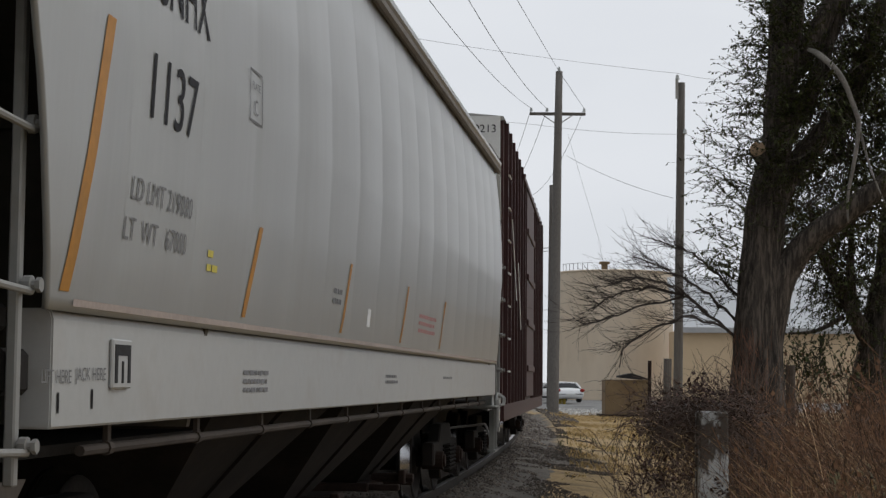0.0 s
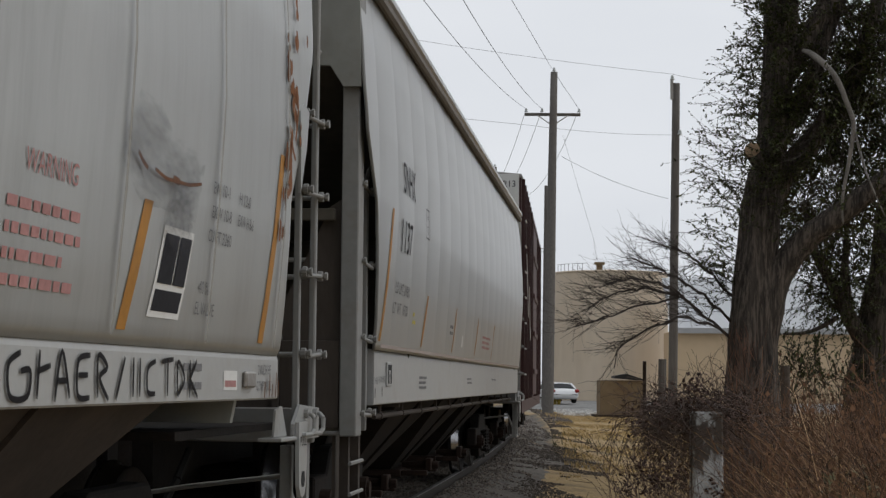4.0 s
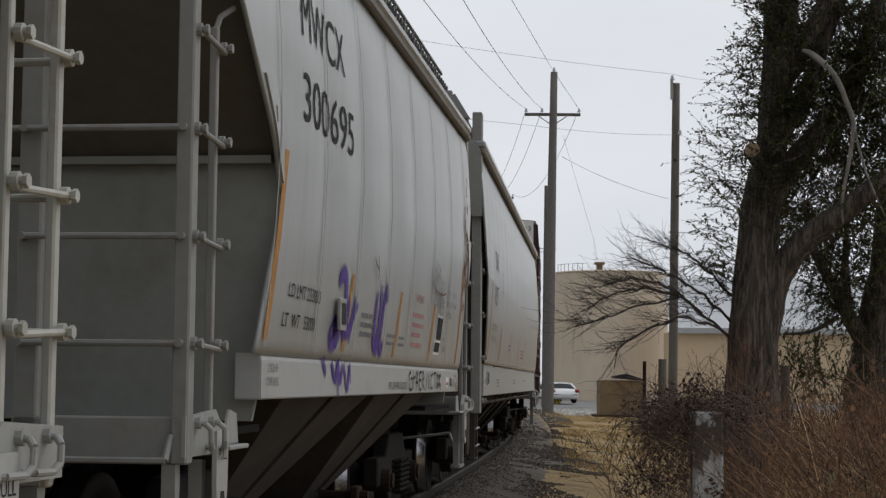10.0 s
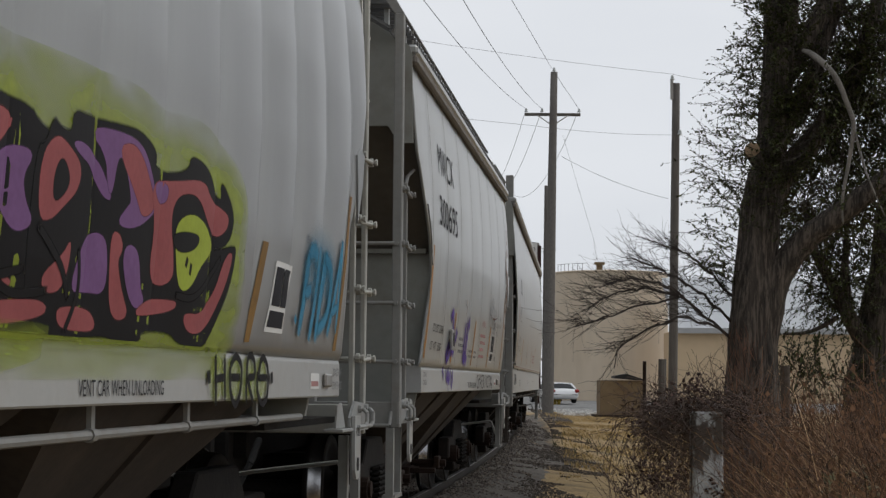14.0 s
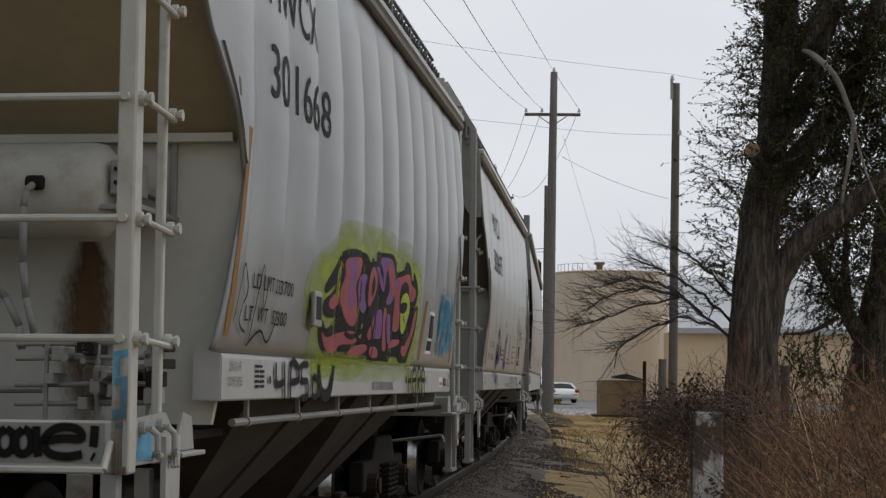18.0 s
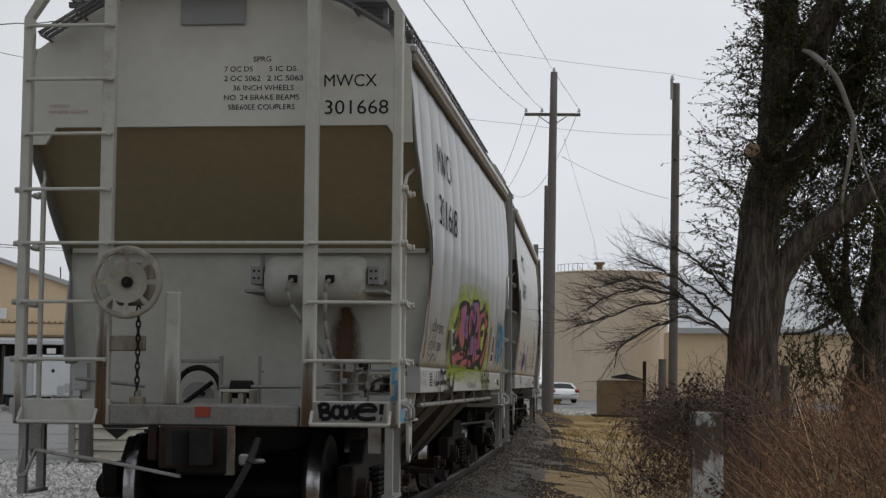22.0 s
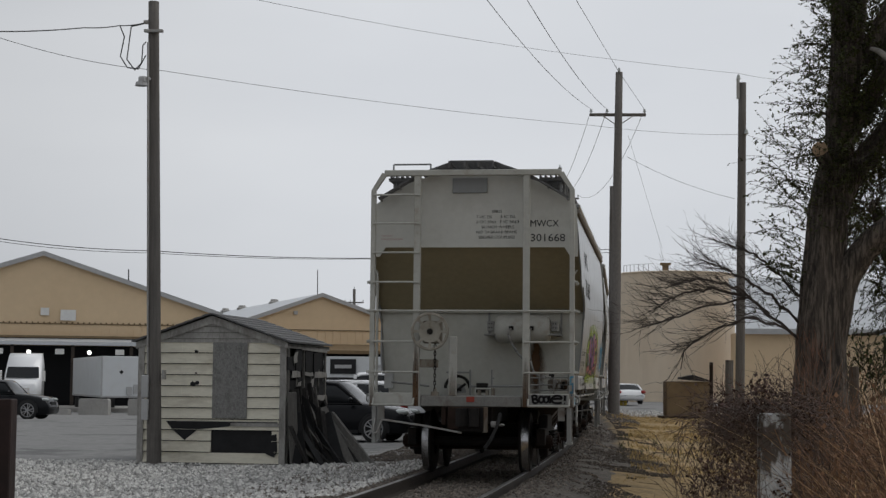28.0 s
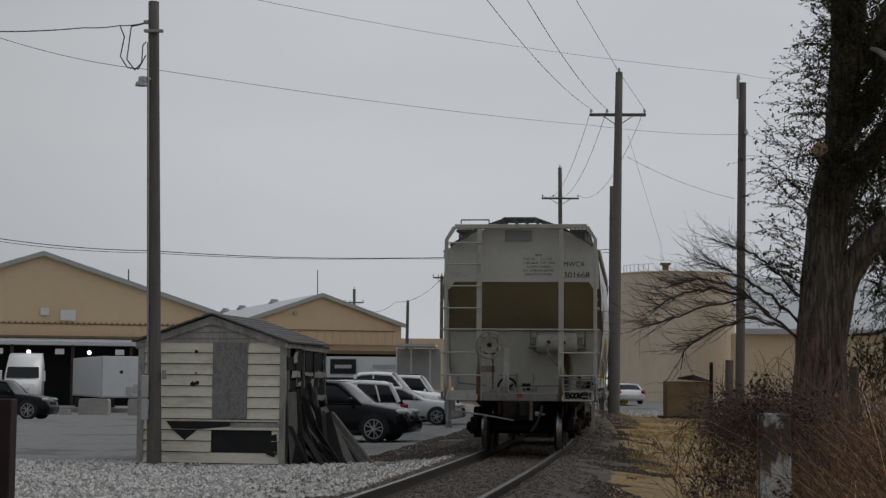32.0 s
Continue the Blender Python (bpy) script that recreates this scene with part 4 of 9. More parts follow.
def bay(car, a0, a1, DUSTY=DUSTY):
    """One hopper bay under the side sill, with its sloping sheets and outlet gate."""
    m = (a0 + a1) / 2
    top, bot = 1.30, 0.36
    vs = [(-1.45, a0, top), (1.45, a0, top), (1.45, a1, top), (-1.45, a1, top), (-0.62, m - 0.45, bot), (0.62, m - 0.45, bot), (0.62, m + 0.45, bot), (-0.62, m + 0.45, bot)]
    solid("hopper_bay", vs, [(0, 1, 5, 4), (1, 2, 6, 5), (2, 3, 7, 6), (3, 0, 4, 7), (4, 5, 6, 7)], DUSTY, car, "dusty brown sloping hopper outlet")
    bm = boxes((-0.75, m - 0.55, bot - 0.08, 0.75, m + 0.55, bot), (0.75, m - 0.5, bot - 0.07, 1.05, m - 0.42, bot - 0.01), (0.75, m + 0.42, bot - 0.07, 1.05, m + 0.5, bot - 0.01), bevel=0.01)
    rod(bm, (0.7, m, bot + 0.03), (1.12, m, bot + 0.03), 0.045)
    box(bm, 0.98, m - 0.12, bot - 0.03, 1.05, m + 0.12, bot + 0.11, bevel=0.01)
    part("outlet_gate", bm, RUST, car)
    bm = bmesh.new()
    prism(bm, [(1.46, 1.28), (0.70, 0.42), (0.66, 0.42), (1.40, 1.28)], "y", m - 0.03, m + 0.03)
    part("bay_stiffener", bm, DUSTY, car)


def hopper_car(label, L, rear_edge, front_edge, sill, paint, bays_at, trucks_at, pitch, pipe_z=None, long_body=False, high=0.0, frame=None, ends=(None, None, None)):
    car = thing("covered_hopper_car", label, "rail car", group="train cars")
    a_lo = lambda z: float(np.interp(z, *rear_edge))
    a_hi = lambda z: float(np.interp(z, *front_edge))
    sa0, sa1, sz0, sz1 = sill
    for s in (1, -1):
        flank(a_lo, a_hi, sz1 - 0.01, 3.97 + high, s, pitch, paint, car)
        bm = prism(bmesh.new(), [(s * 1.525, sz0), (s * 1.533, sz0 + 0.008), (s * 1.533, sz1 - 0.035), (s * 1.526, sz1 - 0.012), (s * 1.512, sz1), (s * 1.40, sz1), (s * 1.40, sz0)], "y", sa0, sa1)
        bmesh.ops.bevel(bm, geom=[e for e in bm.edges if abs(e.verts[0].co.y - e.verts[1].co.y) < 1e-6 and max(abs(v.co.x) for v in e.verts) > 1.5], offset=0.006, segments=2, affect="EDGES")
        part("side_sill", bm, SILL_WHITE, car, "pale painted side sill")
        if pipe_z:
            bm = bmesh.new()
            rod(bm, (s * 1.46, sa0 + 0.5, pipe_z), (s * 1.46, sa1 - 0.8, pipe_z), 0.02)
            u = sa0 + 0.8
            while u < sa1 - 0.8:
                rod(bm, (s * 1.46, u - 0.025, pipe_z), (s * 1.46, u + 0.025, pipe_z), 0.028)
                box(bm, s * 1.45, u - 0.02, pipe_z, s * 1.47, u + 0.02, sz0)
                u += 1.25
            part("train_line_pipe", bm, DUSTY if long_body else END_FRAME, car)
    frame = frame or paint
    rear = rear_edge[1][-1] + 0.02
    if long_body:
        roof(car, L, rear, front_edge[1][-1], paint, high, 0.94)
        # this end's shade is put into its colours by the darkened copies
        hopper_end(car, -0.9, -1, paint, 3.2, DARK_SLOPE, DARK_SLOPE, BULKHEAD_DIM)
        ladder_end(car, -0.36, -1, frame, 0.12, (1.145, 1.645, 2.15, 2.66, 3.16, 3.66, 4.1), 0.50, 0.056, False, False)
        WEB = mat("rust_brown_web_paint", (.066, .054, .044), .8, vary=.2, scale=3, grain=18, bump=.08, dirt=(.036, .027, .021), dirt_amount=.6, dirt_scale=3, stretch=(2, 2, .5))
        for x0, x1 in ((.10, .62), (.645, 1.02), (1.045, 1.44)):
            part("end_web", boxes((x0, -.50, 1.05, x1, -.47, 1.62), bevel=.006), WEB, car, "rust-brown end web plate")
        for x in (.63, 1.03):
            part("web_stiffener", boxes((x - .018, -.56, 1.05, x + .018, -.50, 1.62)), WEB, car)
        part("end_shelf", boxes((-1.3, -.55, 1.62, 1.05, -.05, 1.66), bevel=.006), END_FRAME, car, "pale shelf plate of the end")
        bm = prism(bmesh.new(), [(.85, 1.62), (1.44, 1.62), (1.44, 2.55), (1.36, 2.50), (1.18, 2.12), (1.06, 1.88)], "y", -.44, -.42)
        part("side_gusset", bm, WEB, car, "curved grey-brown gusset plate")
        part("end_reservoir", rods(.15, ((-.2, .6, 1.84), (.8, .6, 1.84)), seg=20), END_FRAME, car)
        part("end_valve", boxes((.72, .2, 1.66, .98, .42, 1.78), (.78, .24, 1.78, .92, .38, 1.86), bevel=.02), FITTING, car, "pale valve casting")
        part("end_cross_beam", boxes((-1.4, -.52, 2.40, 1.40, -.46, 2.48), bevel=.006), DARK_SLOPE, car)
        for x in (.38,):
            part("inner_column", boxes((x - .04, -.5, 1.6, x + .04, -.42, 4.3), bevel=.006), END_FRAME, car)
        part("sill_web", prism(bmesh.new(), [(-.38, 1.02), (.55, 1.02), (-.1, .52), (-.38, .52)], "x", 1.38, 1.40), WEB, car, "dark triangular sill web")
        for z in (.62, .82):
            part("sill_step_bar", rods(.014, ((1.50, -.40, z), (1.50, .12, z)), seg=6), END_FRAME, car)
    else:
        roof(car, L, rear, front_edge[1][-1], paint, high)
        hopper_end(car, 0, -1, paint, 1.45, *ends)
        ladder_end(car, 0, -1, frame)
    # front ends use the dimmed copies, shaded by colour
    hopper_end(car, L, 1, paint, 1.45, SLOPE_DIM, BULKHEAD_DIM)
    ladder_end(car, L + 0.18, 1, frame, post=0.018)
    # unseen core, added to stop sky light leaking through the hollow body
    part("light_leak_block", boxes((-1.5, 2.4 if long_body else 1.6, sz1 - 0.05, 1.5, L - 1.6, 3.9)), SLOPE, car)
    for a0, a1 in bays_at:
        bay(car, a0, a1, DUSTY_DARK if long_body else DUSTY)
    for a in trucks_at:
        truck(car, a)
    return car


REAR = ([1.4, 1.5, 2.0, 2.28, 2.5, 2.75, 3.0, 3.2, 3.45, 3.97], [1.2, 1.15, 1.32, 1.42, 1.25, 0.92, 0.62, 0.38, 0.32, 0.30])
FRONT = ([1.4, 1.5, 2.3, 2.5, 2.8, 3.2, 3.97], [10.25, 10.22, 10.16, 10.26, 10.42, 10.64, 10.72])
SILL = (1.33, 10.25, 1.26, 1.495)
car_c = hopper_car("pale grey covered hopper car with pink and lime graffiti", 11.05, REAR, FRONT, SILL, CAR_PALE, [(2.35, 5.4), (5.65, 8.7)], [1.87, 9.18], 0.78, 1.15, False, 0.0, END_FRAME_PALE)
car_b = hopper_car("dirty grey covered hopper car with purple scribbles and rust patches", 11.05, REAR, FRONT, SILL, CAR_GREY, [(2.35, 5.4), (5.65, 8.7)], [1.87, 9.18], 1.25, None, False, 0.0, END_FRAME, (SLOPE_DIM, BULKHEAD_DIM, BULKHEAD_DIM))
REAR_A = ([1.4, 1.6, 2.0, 2.3, 2.5, 2.75, 3.0, 3.3, 3.97], [0.3, 0.28, 0.14, 0.04, -0.05, -0.3, -0.52, -0.58, -0.58])
FRONT_A = ([1.4, 1.6, 2.3, 2.8, 3.97], [16.3, 16.3, 16.2, 16.3, 16.3])
car_a = hopper_car("cream grey covered hopper car with three bays and orange stripes", 17.0, REAR_A, FRONT_A, (0.4, 16.4, 1.19, 1.585), CAR_CREAM, [(3.0, 6.4), (6.6, 10.0), (10.2, 13.6)], [1.87, 15.1], 0.95, 1.10, True, 0.085, END_FRAME)


def box_car():
    car = thing("box_car", "dark maroon ribbed boxcar with a white numbered panel", "rail car", group="train cars")
    L, W, Z0, Z1 = 16.0, 1.5, 1.05, 4.95
    for s in (-1, 1):
        part("side_wall", boxes((s * 1.44, 0, Z0, s * W, L, Z1)), MAROON, car)
        u = 0.3
        while u < L:
            if not 6.2 < u < 9.8:
                part("side_post", boxes((s * W, u - 0.05, Z0, s * 1.56, u + 0.05, Z1)), MAROON, car)
            u += 0.95
        part("side_sill", boxes((s * 1.42, 0, 0.82, s * 1.53, L, Z0)), MAROON, car)
        door = part("sliding_door", boxes((s * W, 6.4, Z0 + 0.05, s * 1.57, 9.6, Z1 - 0.25), bevel=0.01), MAROON, car)
        for z in (1.6, 2.4, 3.2, 4.0):
            part("door_corrugation", boxes((s * 1.57, 6.5, z - 0.06, s * 1.6, 9.5, z + 0.06), bevel=0.015), MAROON, door)
        part("door_track", boxes((s * W, 5.0, Z1 - 0.2, s * 1.58, 12.8, Z1 - 0.12)), MAROON, car)
        bm = bmesh.new()
        for z in (1.5, 1.95, 2.4, 2.85, 3.3, 3.75, 4.2):
            rod(bm, (s * 1.58, 0.1, z), (s * 1.58, 0.5, z), 0.014)
        part("side_ladder_rungs", bm, WHITE_INK, car, "white grab irons")
        for a0, a1, z0, z1 in ((1.2, 2.6, 3.7, 2.6), (3.1, 4.1, 3.2, 2.2)):
            bm = bmesh.new()
            prism(bm, [(a0, z0), (a0 + 0.12, z0), (a1 + 0.12, z1), (a1, z1)], "x", s * 1.562, s * 1.572)
            part("chalk_mark", bm, WHITE_INK, car, "faded white painted slash")
    for y, sg in ((0, -1), (L, 1)):
        part("end_wall", boxes((-1.44, y, Z0, 1.44, y - sg * 0.08, Z1)), MAROON, car)
        z = 1.25
        while z < 4.2:
            part("end_corrugation", boxes((-1.38, y, z - 0.09, 1.38, y + sg * 0.06, z + 0.09), bevel=0.03), MAROON, car)
            z += 0.33
    part("roof", prism(bmesh.new(), [(-1.53, Z1), (1.53, Z1), (1.5, Z1 + 0.06), (0, Z1 + 0.2), (-1.5, Z1 + 0.06)], "y", -0.03, L + 0.03), BARE, car)
    panel = part("number_panel", boxes((-1.42, -0.09, 4.42, 1.46, -0.03, 5.0)), WHITE_INK, car, "white numbered panel")
    vs, fs = letters("00213", 0.157, 1.0)
    w = max(v[0] for v in vs)
    solid("panel_number", [(1.40 - w + x, -0.094, 4.775 + y) for x, y in vs], fs, BLACK, panel)
    for a in (2.0, 14.0):
        truck(car, a)
    part("underframe", boxes((-0.3, 0.3, 0.7, 0.3, L - 0.3, 1.05)), IRON, car)
    part("coupler", boxes((-0.1, -0.6, 0.78, 0.1, 0.2, 0.95), (-0.17, -0.62, 0.72, 0.17, -0.4, 1.0)), RUST, car)
    return car


car_d = box_car()


# ---- poles and wires ----
def wire(name, pts, r, label, sag=0.0):
    """A hanging wire through the points, each span sagging by sag metres, its material one thin tube."""
    bm = bmesh.new()
    path = []
    for p, q in zip(pts, pts[1:]):
        p, q = Vector(p), Vector(q)
        for k in range(12):
            t = k / 12
            c = p.lerp(q, t)
            c.z -= sag * 4 * t * (1 - t)
            path.append(c)
    path.append(Vector(pts[-1]))
    rings = []
    for i, c in enumerate(path):
        d = (path[min(i + 1, len(path) - 1)] - path[max(i - 1, 0)]).normalized()
        u = d.cross(Vector((0, 0, 1))).normalized()
        v = u.cross(d)
        rings.append([bm.verts.new(c + (u * math.cos(a) + v * math.sin(a)) * r) for a in (0, 2.094, 4.189)])
    for p, q in zip(rings, rings[1:]):
        for i in range(3):
            bm.faces.new((p[i], p[(i + 1) % 3], q[(i + 1) % 3], q[i]))
    return tagged(part(name, bm, WIRE), label, "wire", "overhead wires")


def wooden_pole(name, foot, top, r0, r1, label, group="utility poles"):
    po = thing(name, label, "utility pole", group=group)
    bm = bmesh.new()
    f, t = Vector(foot), Vector(top)
    f.z -= 0.4
    k, rings = 14, []
    for j in range(9):
        c = f.lerp(t, j / 8)
        r = r0 + (r1 - r0) * j / 8
        rings.append([bm.verts.new((c.x + r * math.cos(6.2832 * i / k) * (1 + 0.05 * noise.noise((i, j * .7, f.x))), c.y + r * math.sin(6.2832 * i / k), c.z)) for i in range(k)])
    for p, q in zip(rings, rings[1:]):
        for i in range(k):
            bm.faces.new((p[i], p[(i + 1) % k], q[(i + 1) % k], q[i]))
    bm.faces.new(rings[-1])
    part("shaft", bm, POLE_WOOD, po, smooth=True)
    return po


def insulator(parent, c, name="insulator"):
    bm = rods(0.02, (c, (c[0], c[1], c[2] + 0.1)), seg=6)
    rod(bm, (c[0], c[1], c[2] + 0.06), (c[0], c[1], c[2] + 0.15), 0.09, 0.05, seg=10)
    rod(bm, (c[0], c[1], c[2] + 0.15), (c[0], c[1], c[2] + 0.22), 0.065, 0.04, seg=10)
    part(name, bm, GLASSY, parent, "pale glazed insulator")


def crossarm_pole(foot, top, arm_z, half, label, r0=0.2, r1=0.13):
    po = wooden_pole("utility_pole", foot, top, r0, r1, label)
    x = top[0] + (foot[0] - top[0]) * (top[2] - arm_z) / (top[2] - foot[2])
    y = top[1] - r1 - 0.07
    part("crossarm", boxes((x - half, y - 0.06, arm_z - 0.07, x + half, y + 0.06, arm_z + 0.07), bevel=0.01), POLE_WOOD, po)
    for s in (-1, 1):
        part("arm_brace", rods(0.025, ((x + s * half * 0.55, y - 0.07, arm_z - 0.05), (x, y - 0.07, arm_z - 0.55)), seg=6), BARE, po)
    tips = []
    for u in (-0.95, -0.38, 0.95):
        c = (x + u * half, y, arm_z + 0.07)
        insulator(po, c)
        tips.append((c[0], c[1], c[2] + 0.2))
    insulator(po, (top[0], top[1], top[2]))
    return po, tips


_, TIPS1 = crossarm_pole((4.66, 74.0, -0.05), (5.29, 80.0, 16.32), 14.21, 1.34, "tall weathered wooden utility pole with a crossarm beside the track", 0.26, 0.17)
_, TIPS2 = crossarm_pole((4.17, 130.0, -0.6), (4.0, 130.0, 18.14), 15.7, 1.45, "distant wooden utility pole with a crossarm", 0.2, 0.15)
crossarm_pole((-16.0, 175.0, -1.0), (-16.1, 175.0, 11.04), 9.62, 1.0, "small far utility pole behind the warehouse", 0.2, 0.14)
crossarm_pole((-5.92, 150.0, -0.6), (-5.93, 150.0, 10.93), 10.72, 0.8, "far utility pole beyond the parking lot", 0.18, 0.14)
wooden_pole("utility_pole", (5.36, 88.0, 0.0), (5.44, 88.0, 11.74), 0.15, 0.11, "dark old pole stub behind the tall pole")
wooden_pole("utility_pole", (-7.28, 120.0, -0.8), (-7.17, 120.0, 7.21), 0.14, 0.1, "thin dark pole beside the far sheds")

pole_right = wooden_pole("utility_pole", (8.22, 60.0, -0.12), (8.39, 60.0, 12.2), 0.17, 0.14, "weathered wooden pole standing behind the brush")
insulator(pole_right, (8.22, 59.8, 12.24))
part("pole_bracket", boxes((8.16, 59.8, 11.59, 8.26, 59.9, 12.34)), BARE, pole_right)
insulator(pole_right, (8.49, 59.8, 10.26))

pole_left = wooden_pole("utility_pole", (-6.77, 32.2, -0.3), (-7.01, 32.3, 8.79), 0.148, 0.105, "grey weathered utility pole with a yard lamp beside the shed")
part("conduit", rods(0.022, ((-7.06, 32.1, 7.94), (-6.91, 32.1, 1.06)), seg=6), BARE, pole_left)
part("yard_lamp", rod(rod(boxes((-7.22, 32.0, 7.12, -7.07, 32.2, 7.26), bevel=0.03), (-7.17, 32.1, 7.15), (-7.17, 32.1, 7.08), 0.11, 0.13, seg=12), (-7.11, 32.1, 7.24), (-7.02, 32.2, 7.23), 0.03), TRIM_GREY, pole_left, "grey dusk-to-dawn lamp head")
part("wire_clamp", boxes((-7.16, 32.1, 8.32, -7.07, 32.2, 8.38)), BARE, pole_left)
part("wire_clamp", boxes((-7.15, 32.1, 8.15, -6.78, 32.2, 8.2)), BARE, pole_left)
part("drip_loop", pipe(bmesh.new(), [(-7.15, 32.1, 8.31), (-7.4, 32.1, 8.25), (-7.44, 32.1, 7.88), (-7.47, 32.1, 7.6), (-7.31, 32.1, 7.39), (-7.18, 32.1, 7.53), (-7.16, 32.1, 7.88), (-7.1, 32.1, 7.95)], 0.012), WIRE, pole_left)
part("drip_loop", pipe(bmesh.new(), [(-7.62, 32.1, 8.26), (-7.53, 32.1, 8.05), (-7.6, 32.1, 7.66), (-7.46, 32.1, 7.44), (-7.24, 32.1, 7.41), (-7.1, 32.1, 7.68)], 0.012), WIRE, pole_left)
part("service_box", boxes((-7.02, 32.0, 1.02, -6.89, 32.1, 1.45), bevel=0.01), TRIM_GREY, pole_left, "grey electrical box")
part("service_box", boxes((-7.01, 32.0, 0.59, -6.88, 32.1, 0.99), bevel=0.01), TRIM_GREY, pole_left, "grey electrical box")
part("pole_band", boxes((-6.65, 32.1, 1.37, -6.6, 32.3, 1.55)), BARE, pole_left)

# conductors along the track: towards the camera, and on to the next pole
near_ends = [(-0.6, 44.0, 11.53), (0.47, 44.0, 11.53), (1.65, 44.0, 11.53)]
for tip, mid, far in zip(TIPS1, near_ends, TIPS2):
    wire("power_line", [tip, far], 0.013, "thin overhead power line between wooden poles", sag=1.6)
    if tip is TIPS1[2]:
        continue
    d = Vector(mid) - Vector(tip)
    wire("power_line", [tip, mid], 0.012, "thin overhead power line between wooden poles", sag=0.3)
    far_end = Vector(mid) + d * 1.3
    far_end.z = mid[2] + 0.9
    wire("power_line", [mid, tuple(far_end)], 0.012, "thin overhead power line between wooden poles")
wire("power_line", [(5.28, 79.8, 16.28), TIPS1[2]], 0.012, "short jumper from the pole top to the crossarm")
wire("power_line", [(5.29, 80.0, 16.32), (2.01, 50.0, 12.92), (-2.2, 12.0, 9.2)], 0.011, "thin overhead power line above the track")
wire("service_wire", [(-6.28, 40.0, 10.64), (-0.03, 52.0, 11.94), (8.22, 59.8, 12.51), (10.46, 62.0, 12.67)], 0.006, "slender overhead wire crossing the sky", sag=0.05)
wire("service_wire", [(-8.77, 28.0, 7.19), (-7.19, 34.0, 7.74), (2.73, 54.0, 9.71), (8.49, 59.8, 10.3), (10.44, 62.0, 10.38)], 0.006, "slender overhead wire crossing the sky", sag=0.1)
wire("service_wire", [(-22.91, 74.0, 7.63), (-16.28, 76.0, 7.26), (-5.26, 78.0, 7.14), (5.18, 79.9, 7.8)], 0.02, "slender overhead wire before the warehouse", sag=0.12)
wire("service_wire", [(-22.9, 74.0, 7.5), (-16.28, 76.0, 7.16), (-5.26, 78.0, 7.11), (5.18, 79.9, 7.64)], 0.014, "slender overhead wire before the warehouse", sag=0.12)
wire("service_wire", [(-8.15, 26.0, 6.86), (-7.77, 30.0, 7.78), (-7.6, 32.0, 8.25), (-7.13, 32.1, 8.33)], 0.012, "black service wire to the pole", sag=0.02)
wire("guy_wire", [(5.66, 79.8, 12.19), (10.1, 75.0, 9.67)], 0.010, "faint guy wire from the tall pole", sag=0.2)
wire("guy_wire", [(5.71, 79.8, 13.22), (7.15, 78.0, 7.66)], 0.007, "faint guy wire from the tall pole")
wire("service_wire", [(-5.93, 150.0, 10.72), (-9.4, 140.0, 8.04), (-13.99, 160.0, 8.43)], 0.02, "far service wire by the sheds", sag=0.6)


# ---- the shed beside the track ----
def turn_about(ob, x, y, deg):
    """Turns a thing whose parts are drawn in place about an upright axis at (x, y)."""
    ob.matrix_basis = Matrix.Translation((x, y, 0)) @ Matrix.Rotation(radians(deg), 4, "Z") @ Matrix.Translation((-x, -y, 0))


